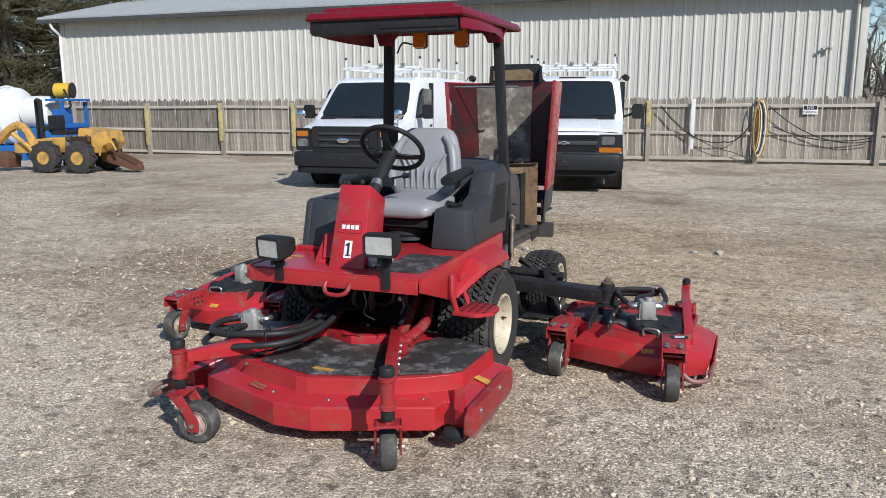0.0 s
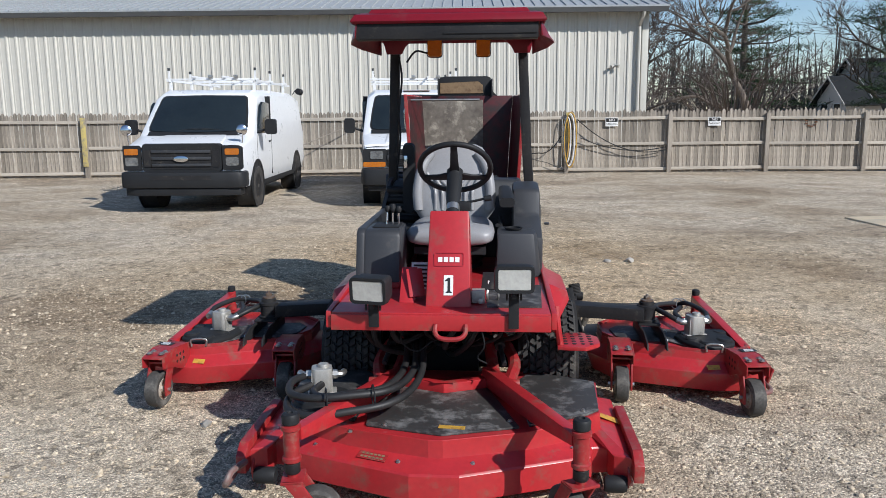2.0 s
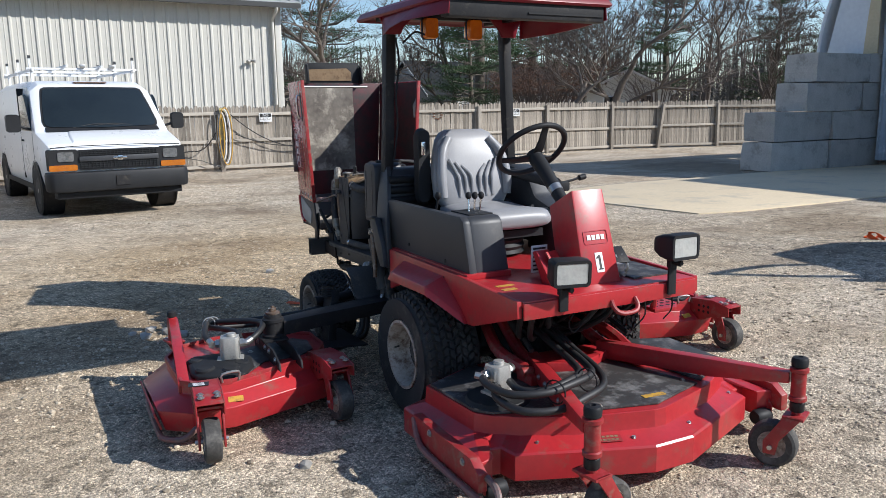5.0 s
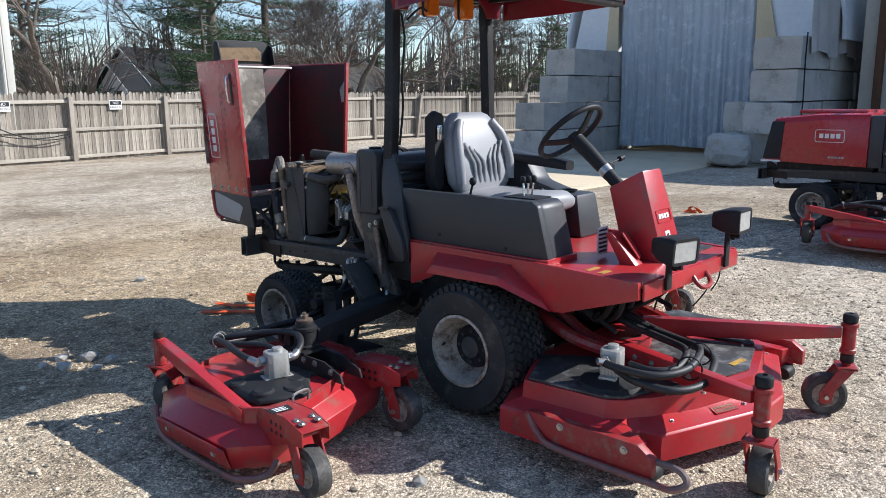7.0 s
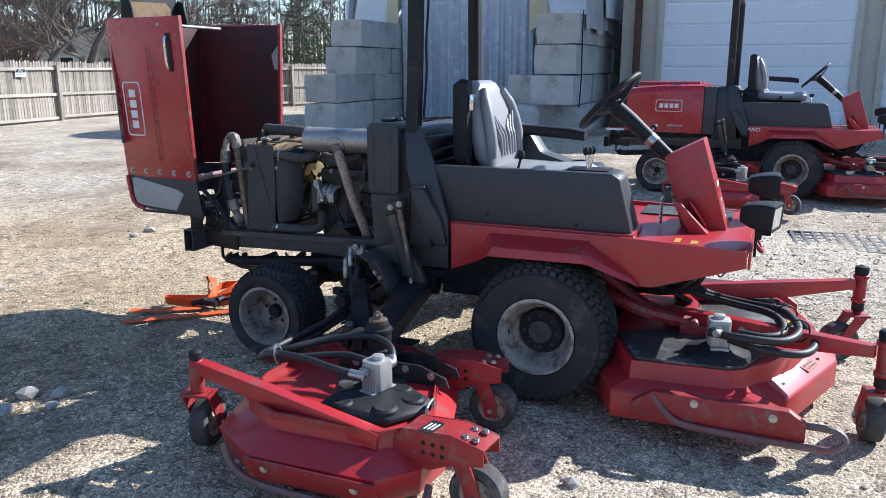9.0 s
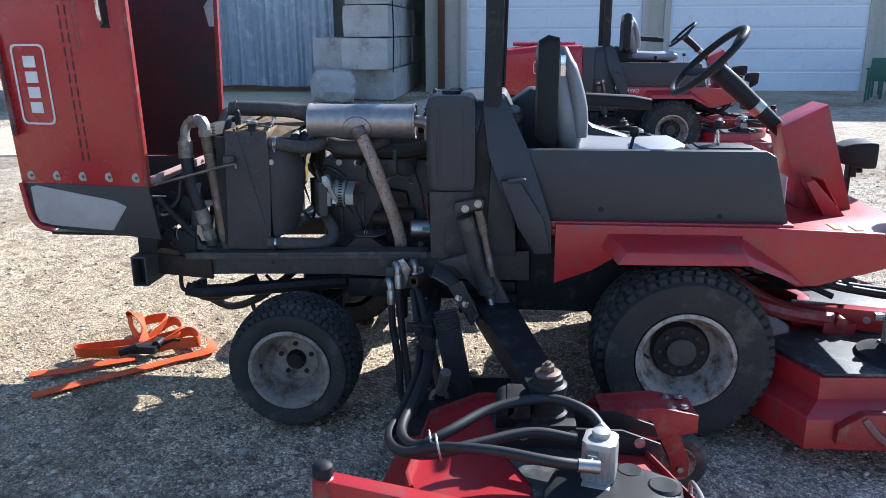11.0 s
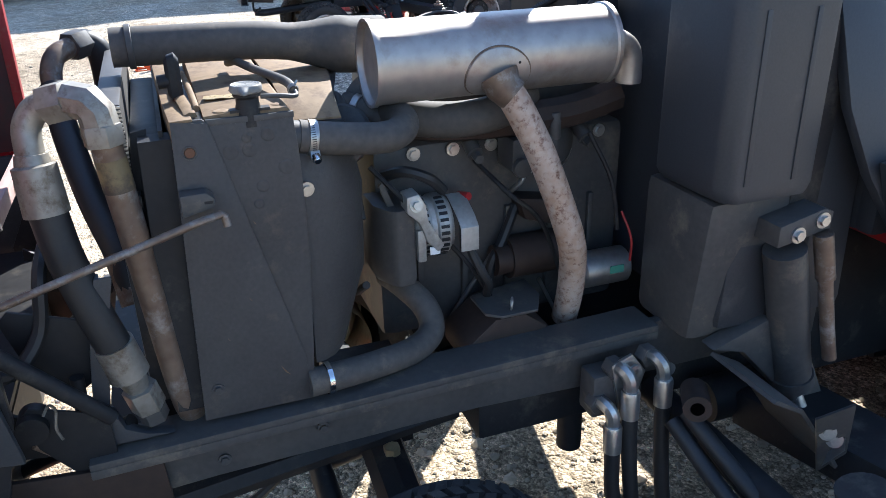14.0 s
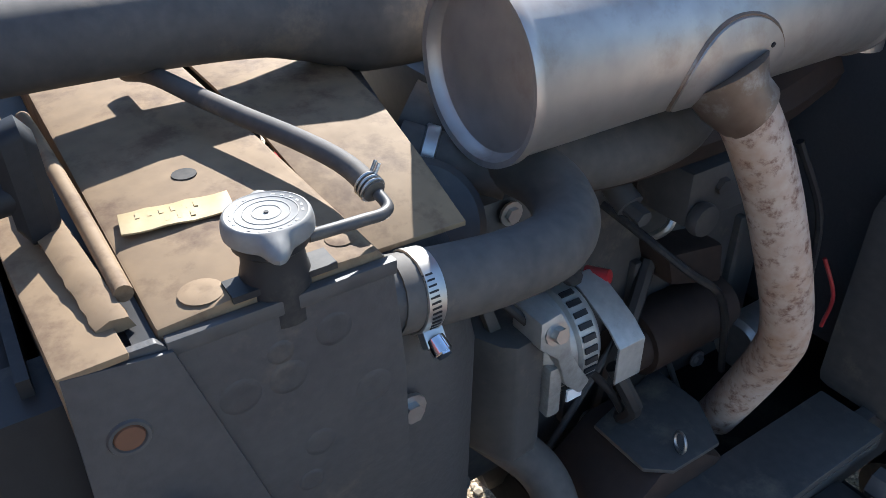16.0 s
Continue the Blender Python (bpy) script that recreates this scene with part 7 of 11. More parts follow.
    tag = part("brass_tag", G().loft([[(-0.0125, y, 0.0005 * math.sin(k * 1.7)), (0.0125, y, 0.0005 * math.cos(k * 2.1)), (0.0125, y, 0.0012 + 0.0005 * math.cos(k * 2.1)), (-0.0125, y, 0.0012 + 0.0005 * math.sin(k * 1.7))] for k, y in enumerate([-0.030 + 0.0075 * i for i in range(9)])]), BRASS, t, "embossed brass tag", bevel=0.0003, m=tagm)
    for k in range(6):
        part("embossed_mark", G().box((0.005, -0.011 + 0.0062 * k, 0.0013), (0.0058, 0.0022, 0.0005)), BRASS, t, m=tagm)
    for k in range(3):
        part("embossed_mark", G().box((-0.005, -0.008 + 0.0068 * k, 0.0013), (0.0058, 0.0024, 0.0005)), BRASS, t, m=tagm)
    part("tank_slot", G().cyl((-0.1775, 1.634, 1.0806), (-0.1775, 1.634, 1.0822), 0.0075, seg=16), BLACK, t)
    for x, y, rr in ((-0.298, 1.664, 0.011), (-0.292, 1.588, 0.008)):
        part("solder_patch", G().lathe([(rr, 0.0), (rr * 0.75, 0.0005), (rr * 0.4, 0.0010), (0.001, 0.0006)], (x, y, 1.0806), seg=18), TAN, t, "smooth solder patch")
    # filler neck with eared cap
    cx, cy = -0.302, 1.628
    part("filler_neck", G().lathe([(0.0175, 1.058), (0.0175, 1.082), (0.0160, 1.088), (0.0155, 1.096), (0.0190, 1.099), (0.0195, 1.104)], (cx, cy, 0), seg=28), BLACK, root, "black filler neck")
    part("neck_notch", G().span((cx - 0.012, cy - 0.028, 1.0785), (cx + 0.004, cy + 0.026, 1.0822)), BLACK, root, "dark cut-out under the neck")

    EAR = radians(13)

    def eared(rad, ear):
        out = []
        for k in range(80):
            a = 2 * math.pi * k / 80
            q = rad + ear * max(0.0, math.cos(a + EAR)) ** 36 + ear * max(0.0, math.cos(a + EAR - math.pi)) ** 36
            out.append((cx + q * math.cos(a), cy + q * math.sin(a)))
        return out
    cp = part("radiator_cap", G().loft([ring_of(eared(0.0196, 0.0), 1.1030), ring_of(eared(0.0208, 0.0100), 1.1040), ring_of(eared(0.0220, 0.0112), 1.1052), ring_of(eared(0.0222, 0.0112), 1.1075), ring_of(eared(0.0220, 0.0090), 1.1100), ring_of(eared(0.0214, 0.0030), 1.1128), ring_of(eared(0.0206, 0.0), 1.1142), ring_of(eared(0.0196, 0.0), 1.1146), ring_of(eared(0.0188, 0.0), 1.1141), ring_of(eared(0.004, 0.0), 1.1141)]), CAPMETAL, root, "dull grey eared radiator cap")
    for rr in (0.0068, 0.0112, 0.0150):
        part("pressed_ring", G().ring((cx, cy, 1.1141), (0, 0, 1), rr, 0.00035, 44, 6), CAPMETAL, cp)
    for k in range(22):
        if k % 7:
            part("stamped_mark", G().box((0, 0, 0), (0.0009, 0.0018, 0.0003)), STEEL, cp, m=Matrix.Translation((cx, cy, 1.1142)) @ Matrix.Rotation(2 * math.pi * k / 22, 4, "Z") @ Matrix.Translation((0.0170, 0, 0)))
    part("cap_rivet", G().cyl((cx, cy, 1.1138), (cx, cy, 1.1147), 0.0012, seg=10), BLACK, cp)
    part("overflow_hose", G().tube([(-0.281, 1.560, 1.094), (-0.262, 1.562, 1.099), (-0.240, 1.566, 1.101), (-0.205, 1.574, 1.101), (-0.16, 1.587, 1.101), (-0.112, 1.601, 1.102), (-0.06, 1.615, 1.103), (-0.02, 1.625, 1.095)], 0.0066, step=6, seg=14), HOSE_DUSTY, root, "dusty rubber overflow hose")
    part("overflow_pipe", G().tube([(-0.305, 1.610, 1.096), (-0.305, 1.598, 1.0955), (-0.302, 1.578, 1.093), (-0.2985, 1.5655, 1.0905), (-0.293, 1.559, 1.0905), (-0.283, 1.559, 1.0935)], 0.0034, step=5, seg=12), DUSTY, root, "dull overflow pipe")
    for k in range(3):
        part("spring_clip", G().ring((-0.279 + 0.0028 * k, 1.5602 + 0.0003 * k, 1.0945 + 0.0008 * k), (1, 0.12, 0.28), 0.0072, 0.0009, 20, 6), STEEL, root)
    for k in (0, 1):
        part("clip_tang", G().cyl((-0.276 + 0.004 * k, 1.557, 1.101), (-0.275 + 0.004 * k, 1.553, 1.107), 0.0011, seg=6), STEEL, root)
    # fan shroud, a round-shouldered barrel with a dusty top
    arc = [(-0.300, 0.655), (-0.307, 0.78), (-0.307, 0.93), (-0.298, 1.005), (-0.270, 1.045), (-0.215, 1.066), (-0.14, 1.075), (-0.04, 1.077), (0.15, 1.077), (0.28, 1.03), (0.30, 0.9), (0.30, 0.655)]
    bulge = [0.62, 0.95, 1.0, 0.88, 0.80, 0.82, 0.95, 1.10, 1.15, 0.95, 0.95, 0.62]

    def hoop(y, k):
        kz = 1 - (1 - k) * 0.12
        return [(-0.02 + (x + 0.02) * k, 1.572 - (1.572 - y) * q, 0.85 + (z - 0.85) * kz) for (x, z), q in zip(arc, bulge)]
    sh = part("fan_shroud", G().loft([hoop(1.570, 1.0), hoop(1.545, 0.992), hoop(1.515, 0.955), hoop(1.488, 0.88), hoop(1.468, 0.79), hoop(1.456, 0.70), hoop(1.458, 0.64), hoop(1.50, 0.62)], cap=False), DENTED, root, "dusty black fan shroud", bevel=0.003)
    top = arc[4:9]
    tb = bulge[4:9]
    shell = lambda u, dz: [(x, 1.571 - u * q, z + dz - 0.02 * u) for (x, z), q in zip(top, tb)]
    part("shroud_top", G().loft([shell(u, 0.0045) + list(reversed(shell(u, 0.001))) for u in (0.0, 0.035, 0.070, 0.098)]), TAN, sh, "dusty brown shroud top", bevel=0.0005)
    bolts(sh, [(-0.308, 1.560, 0.955)], (-1, 0, 0), 0.0070, 0.007, STEEL)
    g = G().cyl((0, 1.51, 0.86), (0, 1.55, 0.86), 0.05)
    for k in range(7):
        a = 2 * math.pi * k / 7
        d, n = Vector((math.cos(a), 0, math.sin(a))), Vector((-math.sin(a), 0, math.cos(a)))
        c = Vector((0, 1.53, 0.86))
        off = lambda q: Vector((0, q, 0))
        g.loft([[c + d * u + n * w + off(w * 0.5), c + d * u - n * w - off(w * 0.5), c + d * u - n * w - off(w * 0.5 - 0.003), c + d * u + n * w + off(w * 0.5 + 0.003)] for u, w in ((0.04, 0.03), (0.17, 0.05))])
    part("fan", g, FAN_YELLOW, root, "dusty yellow plastic cooling fan")
    kn = part("wing_knob", G().cyl((-0.205, 1.740, 1.108), (-0.205, 1.716, 1.110), 0.010).loft([rrect(-0.205, 1.110 + dz, w, h, 0.008, y) for y, w, h, dz in ((1.728, 0.014, 0.046, 0.002), (1.723, 0.022, 0.064, 0.003), (1.713, 0.022, 0.068, 0.004), (1.707, 0.014, 0.052, 0.004))]), PLASTIC, root, "black wing knob", bevel=0.003)
    part("knob_washer", G().ring((-0.195, 1.708, 1.100), (0, 1, 0), 0.006, 0.0018, 18, 6), STEEL, kn)
    part("screen_panel", G().span((-0.29, 1.744, 0.62), (0.28, 1.750, 1.06)), BLACK, root, "black mesh screen")


def cooler_pipes(root):
    """Oil cooler behind the radiator, its fittings, hoses and the frame corner."""
    part("oil_cooler", G().span((-0.262, 1.792, 0.62), (0.26, 1.826, 1.095)), DUSTY, root, "black oil cooler", bevel=0.004)
    fin = G().span((-0.266, 1.7925, 0), (-0.262, 1.8255, 0.0025)).mesh("cooler_fin", STEEL)
    for k in range(16):
        part("cooler_fin", fin, None, root, m=pose(0, 0, 1.090 - 0.0058 * k))
    part("baffle", G().span((-0.258, 1.7505, 0.64), (0.24, 1.7915, 1.035)), BLACK, root, "black baffle", bevel=0.004)
    flap = [(1.060, 1.764), (1.02, 1.770), (0.97, 1.774), (0.90, 1.770), (0.80, 1.766)]
    part("seal_flap", G().loft([[(-0.27, y, z), (-0.27, y + 0.022, z - 0.004), (-0.262, y + 0.022, z - 0.004), (-0.262, y, z)] for z, y in flap]), PLASTIC, root, "grey rubber seal flap", bevel=0.002)
    part("side_seal", G().loft([[(-0.304, y - 0.032, z), (-0.304, y + 0.026, z), (-0.262, y + 0.026, z), (-0.262, y - 0.032, z)] for z, y in ((1.05, 1.752), (0.9, 1.757), (0.62, 1.765))]), BLACK, root, "black foam seal")
    pb, pt = Vector((-0.285, 1.777, 0.600)), Vector((-0.302, 1.817, 1.062))
    cp = part("cooler_pipe", G().tube([pt, pt.lerp(pb, 0.25), pt.lerp(pb, 0.6), pt.lerp(pb, 0.9), pb + Vector((0.012, -0.006, -0.01))], 0.0205, step=4, seg=18), BROWN_PIPE, root, "brown stained steel pipe")
    part("stain_band", G().cyl(pt.lerp(pb, 0.06), pt.lerp(pb, 0.16), 0.0212, seg=18, cap=False), OCHRE_BAND, cp, "yellowed paint band")
    part("pipe_clip", G().box((-0.286, 1.800, 0.965), (0.024, 0.030, 0.020)), BLACK, cp, bevel=0.004)
    part("elbow", G().tube([(-0.302, 1.818, 1.078), (-0.301, 1.820, 1.096), (-0.297, 1.827, 1.108), (-0.283, 1.852, 1.112)], 0.0245, step=0, seg=8), ZINC, root, "plated steel elbow")
    part("elbow_nut", G().cyl((-0.303, 1.817, 1.052), (-0.302, 1.818, 1.080), 0.0270, seg=6), ZINC, root, bevel=0.001)
    part("elbow_nut", G().cyl((-0.284, 1.850, 1.112), (-0.271, 1.880, 1.105), 0.0275, seg=6), ZINC, root, bevel=0.001)
    part("bent_tube", G().tube([(-0.272, 1.878, 1.106), (-0.268, 1.896, 1.098), (-0.270, 1.909, 1.078), (-0.276, 1.911, 1.055), (-0.282, 1.910, 1.035)], 0.0185, step=5, seg=16), ZINC, root, "plated bent tube")
    part("crimp_collar", G().tube([(-0.281, 1.910, 1.045), (-0.283, 1.910, 1.032), (-0.2835, 1.9095, 1.030), (-0.292, 1.906, 0.965)], [0.021, 0.023, 0.0285, 0.0300], seg=22, step=0), ZINC, root, "plated crimp collar")
    part("thick_hose", G().tube([(-0.291, 1.906, 0.972), (-0.300, 1.896, 0.90), (-0.310, 1.876, 0.82), (-0.312, 1.858, 0.755)], 0.0255, step=6, seg=16), HOSE, root, "thick black hydraulic hose")
    part("crimp_collar", G().tube([(-0.312, 1.860, 0.765), (-0.308, 1.848, 0.708), (-0.3075, 1.847, 0.704), (-0.304, 1.840, 0.676)], [0.0285, 0.0300, 0.0225, 0.0165], seg=22, step=0), ZINC, root, "plated crimp collar")
    part("elbow_nut", G().cyl((-0.304, 1.840, 0.680), (-0.298, 1.831, 0.640), 0.0265, seg=6), ZINC, root, bevel=0.001)
    part("elbow_nut", G().cyl((-0.298, 1.831, 0.642), (-0.294, 1.826, 0.615), 0.0225, seg=6), DUSTY, root, bevel=0.001)
    # second fitting on the far side, with its own hose
    part("elbow", G().tube([(0.235, 1.832, 1.02), (0.235, 1.834, 1.085), (0.232, 1.850, 1.108), (0.225, 1.862, 1.112)], 0.0235, step=5, seg=16), BLACK, root, "black painted elbow")
    part("elbow_nut", G().cyl((0.226, 1.858, 1.112), (0.20, 1.882, 1.108), 0.027, seg=6), DUSTY, root, bevel=0.001)
    part("bent_tube", G().tube([(0.205, 1.878, 1.109), (0.175, 1.905, 1.098), (0.155, 1.916, 1.072), (0.145, 1.916, 1.04)], 0.0185, step=5, seg=14), BROWN_PIPE, root, "brown bent tube")
    part("thick_hose", G().tube([(0.145, 1.916, 1.05), (0.08, 1.905, 0.98), (-0.06, 1.872, 0.90), (-0.17, 1.838, 0.84), (-0.20, 1.828, 0.78)], 0.0235, step=6, seg=14), HOSE, root, "thick black hydraulic hose")
    part("crimp_collar", G().cyl((-0.17, 1.838, 0.845), (-0.205, 1.826, 0.77), 0.0255, 0.024, seg=16), BROWN_PIPE, root)
    e = Vector((-0.363, 1.687, 0.956))
    part("hood_prop", G().tube([e + Vector((-0.002, -0.006, -0.018)), e + Vector((0, -0.004, -0.004)), e, e + Vector((-0.006, 0.04, -0.008)), (-0.395, 2.03, 0.868)], 0.0058, step=0, seg=10), BROWN_PIPE, root, "dull brown prop rod")
    # frame corner: upright channel, tray, and brackets towards the hinge
    up = part("corner_upright", G().loft([[(-0.322, y - 0.004, z), (-0.322, y + 0.020, z), (-0.300, y + 0.020, z), (-0.300, y + 0.014, z), (-0.316, y + 0.014, z), (-0.316, y - 0.004, z)] for y, z in ((1.893, 0.596), (1.886, 0.66), (1.872, 0.76), (1.846, 0.872))]), CONSOLE, root, "grey painted upright channel", bevel=0.002)
    part("upright_foot", G().prism([(1.905, 0.598), (1.80, 0.598), (1.84, 0.606), (1.868, 0.622), (1.880, 0.655), (1.886, 0.655)], "x", -0.322, -0.300), CONSOLE, up, bevel=0.002)
    part("tray", G().prism([(-0.315, 1.76), (0.30, 1.76), (0.30, 1.90), (-0.315, 1.90)], "z", 0.575, 0.583), BLACK, root, "black tray", bevel=0.002)
    for z0, z1, x in ((0.80, 0.70, -0.30), (0.66, 0.57, -0.33)):
        part("hinge_arm", G().prism([(1.885, z0), (1.985, z0 + 0.035), (2.00, z0 + 0.02), (1.985, z0 - 0.035), (1.93, z1 - 0.02), (1.885, z1 + 0.01)], "x", x, x + 0.006), BLACK, root, "black hinge arm plate", bevel=0.002)
    part("hinge_pin", G().cyl((-0.345, 1.985, 0.665), (-0.30, 1.985, 0.665), 0.022, seg=18), BLACK, root, "round hinge boss")
    part("hitch_pin", G().tube([(-0.347, 1.965, 0.690), (-0.347, 1.955, 0.705), (-0.347, 1.948, 0.695), (-0.347, 1.953, 0.665), (-0.347, 1.948, 0.645)], 0.0022, step=4, seg=6), ZINC, root)
    part("rear_strut", G().cyl((-0.31, 1.925, 0.57), (-0.31, 1.918, 0.72), 0.010), BLACK, root)
    part("rear_strut", G().cyl((-0.32, 1.99, 0.63), (-0.31, 1.91, 0.55), 0.009), BROWN_PIPE, root)
    part("wire_loom", G().tube([(-0.36, 2.03, 0.78), (-0.34, 1.99, 0.76), (-0.31, 1.95, 0.80), (-0.29, 1.935, 0.88), (-0.20, 1.93, 0.90)], 0.010, step=5), HOSE, root, "black wiring loom")


def engine_bay(root):
    frame_rails(root)
    radiator(root)
    cooler_pipes(root)
    # muffler, its outlet patch and the rust-flecked downpipe
    mx, mz = -0.186, 1.1035
    mu = part("muffler", G().lathe([(0.001, 1.417), (0.060, 1.417), (0.0632, 1.420), (0.0645, 1.427), (0.0690, 1.428), (0.0690, 1.420), (0.0660, 1.416), (0.0655, 1.300), (0.0655, 1.014), (0.0690, 1.011), (0.0690, 1.004), (0.0645, 1.004), (0.0632, 1.009), (0.001, 1.010)], (mx, 0, mz), (0, 1, 0), seg=56), MUFFLER, root, "dusty steel muffler canister")
    pc, rp, av = 1.229, 0.0555, radians(203)

    def on_can(u, v, r):
        a = av + v / r
        return Vector((mx + r * math.cos(a), pc + u, mz + r * math.sin(a)))
    rings = [[on_can(q * rp * math.cos(t), q * rp * math.sin(t) * 0.86, 0.0662 + h) for t in [2 * math.pi * k / 40 for k in range(40)]] for q, h in ((1.0, -0.001), (0.99, 0.0022), (0.80, 0.0030), (0.5, 0.0045), (0.02, 0.0055))]
    part("saddle", G().loft(rings, cap=False), MUFFLER, mu, "welded outlet patch")
    part("weld_ring", G().tube(rings[0] + rings[0][:1], 0.0022, seg=6, step=0), BROWN_PIPE, mu, "dark weld bead")
    ph = on_can(-0.034, -0.022, 0.0690)
    part("patch_hole", G().cyl(ph, ph + Vector((-0.0012, 0, -0.0003)), 0.0022, seg=10), BLACK, mu)
    n2 = Vector((-0.86, 0, -0.51)).normalized()
    c0 = Vector((mx, 1.222, mz)) + n2 * 0.064
    part("outlet_neck", G().tube([c0 + Vector((0.004, 0.003, 0.006)), c0 + n2 * 0.006 + Vector((0, -0.004, -0.010)), (-0.2545, 1.205, 1.045)], [0.036, 0.030, 0.0275], seg=22, step=0), BROWN_PIPE, mu, "sooty outlet neck")
    part("downpipe", G().tube([c0 + n2 * 0.002, (-0.2505, 1.212, 1.052), (-0.260, 1.192, 1.015), (-0.271, 1.160, 0.945), (-0.281, 1.123, 0.845), (-0.279, 1.102, 0.785), (-0.268, 1.090, 0.745), (-0.248, 1.079, 0.692), (-0.226, 1.071, 0.637), (-0.205, 1.067, 0.585)], 0.0250, step=6, seg=22), RUST, root, "rust-flecked exhaust downpipe")
    part("muffler_stub", G().tube([(mx, 1.010, mz), (mx, 0.972, 1.100), (mx, 0.952, 1.082), (mx, 0.948, 1.055), (mx, 0.948, 1.03)], 0.0235, step=5, seg=16), MUFFLER, root, "bent outlet stub")
    part("air_hose", G().tube([(-0.03, 1.36, 1.108), (-0.04, 1.42, 1.112), (-0.045, 1.49, 1.121), (-0.05, 1.56, 1.131), (-0.05, 1.64, 1.135), (-0.05, 1.74, 1.137), (-0.05, 1.80, 1.138)], [0.048] * 9 + [0.045, 0.042, 0.039, 0.036, 0.034, 0.032] + [0.0305] * 30, step=6, seg=22), HOSE_DUSTY, root, "wide black air intake hose")
    part("hose_band", G().lathe([(0.0335, -0.005), (0.0345, -0.004), (0.0345, 0.004), (0.0335, 0.005)], (-0.05, 1.772, 1.1375), (0, 1, 0), seg=26, cap=False), DUSTY, root)
    # coolant hoses
    part("hose_stub", G().cyl((-0.290, 1.585, 1.034), (-0.290, 1.550, 1.028), 0.0228, seg=20), DUSTY, root)
    part("coolant_hose", G().tube([(-0.290, 1.562, 1.030), (-0.289, 1.520, 1.022), (-0.286, 1.470, 1.014), (-0.278, 1.425, 1.010), (-0.255, 1.395, 1.012), (-0.215, 1.382, 1.018), (-0.165, 1.390, 1.020)], 0.0242, step=7, seg=22), HOSE_DUSTY, root, "black upper coolant hose")
    ca, cc = Vector((0.02, -1.0, -0.16)).normalized(), Vector((-0.2895, 1.543, 1.0265))
    hc = part("hose_clamp", G().lathe([(0.0246, -0.0065), (0.0258, -0.006), (0.0258, 0.006), (0.0246, 0.0065)], cc, ca, seg=40, cap=False), STEEL, root, "slotted steel hose clamp")
    for k in range(12):
        a = radians(128 + k * 7.5)
        part("clamp_slot", G().box((0, 0, 0), (0.0006, 0.0062, 0.0012)), BLACK, hc, m=Matrix.Translation(cc + Vector((math.cos(a), 0, math.sin(a))) * 0.0259) @ Matrix.Rotation(-a, 4, "Y"))
    part("clamp_housing", G().box((0, 0, 0), (0.010, 0.014, 0.014)), STEEL, hc, bevel=0.002, m=pose(-0.308, 1.543, 1.005, 0, 35, 0))
    part("clamp_screw", G().cyl((-0.311, 1.543, 1.004), (-0.319, 1.542, 0.999), 0.0065, seg=14).cyl((-0.319, 1.542, 0.999), (-0.321, 1.542, 0.998), 0.005, seg=6), CHROME, hc)
    part("coolant_hose", G().tube([(-0.318, 1.590, 0.632), (-0.310, 1.53, 0.630), (-0.292, 1.45, 0.626), (-0.262, 1.388, 0.620), (-0.232, 1.350, 0.632), (-0.200, 1.350, 0.662), (-0.165, 1.375, 0.690), (-0.12, 1.40, 0.705)], 0.0235, step=6, seg=18), HOSE_DUSTY, root, "black lower coolant hose")
    part("hose_clamp", G().lathe([(0.0256, -0.005), (0.0272, -0.004), (0.0272, 0.004), (0.0256, 0.005)], (-0.314, 1.557, 0.631), (-0.1, 1, 0.02), seg=28, cap=False), CHROME, root)
    part("intake_hose", G().tube([(-0.085, 1.43, 1.038), (-0.12, 1.39, 1.014), (-0.155, 1.33, 0.998), (-0.172, 1.26, 0.994), (-0.172, 1.19, 1.002), (-0.14, 1.13, 1.022)], 0.031, step=6, seg=20), HOSE_DUSTY, root, "grey intake hose")
    part("hose_end", G().tube([(-0.120, 1.455, 1.030), (-0.150, 1.420, 1.018), (-0.178, 1.388, 1.008)], 0.0205, step=4, seg=18), HOSE_DUSTY, root, "dusty pipe end")
    part("hose_clamp", G().lathe([(0.0212, -0.006), (0.0226, -0.005), (0.0226, 0.005), (0.0212, 0.006)], (-0.135, 1.437, 1.0245), (-0.58, -0.76, -0.28), seg=28, cap=False), STEEL, root)
    part("thermostat_housing", G().lathe([(0.001, -0.04), (0.026, -0.04), (0.033, -0.02), (0.033, 0.012), (0.026, 0.03), (0.001, 0.03)], (-0.120, 1.455, 1.005), (0, 0.1, 1), seg=20), BROWN_DARK, root, "dull cast thermostat housing")
    part("water_pump", G().lathe([(0.001, -0.012), (0.046, -0.012), (0.052, -0.004), (0.052, 0.004), (0.046, 0.010), (0.001, 0.012)], (-0.185, 1.478, 0.995), (-0.75, 0.35, 0.55), seg=32), DUSTY, root, "round dusty pump pulley")
    part("bypass_pipe", G().tube([(-0.085, 1.478, 1.00), (-0.105, 1.476, 1.035), (-0.130, 1.470, 1.040), (-0.150, 1.465, 1.02), (-0.150, 1.462, 0.99)], 0.0125, step=5, seg=12), DUSTY, root, "small bent pipe")
    before = set(root.children)
    e = part("engine_block", G().span((-0.14, 0.93, 0.56), (0.20, 1.44, 0.94)), DUSTY, root, "oily black diesel engine block", bevel=0.02)
    part("cylinder_head", G().span((-0.12, 0.95, 0.94), (0.15, 1.40, 1.04)), DUSTY, e, bevel=0.012)
    part("valve_cover", G().span((-0.08, 0.98, 1.04), (0.12, 1.38, 1.075)), BLACK, e, bevel=0.015)
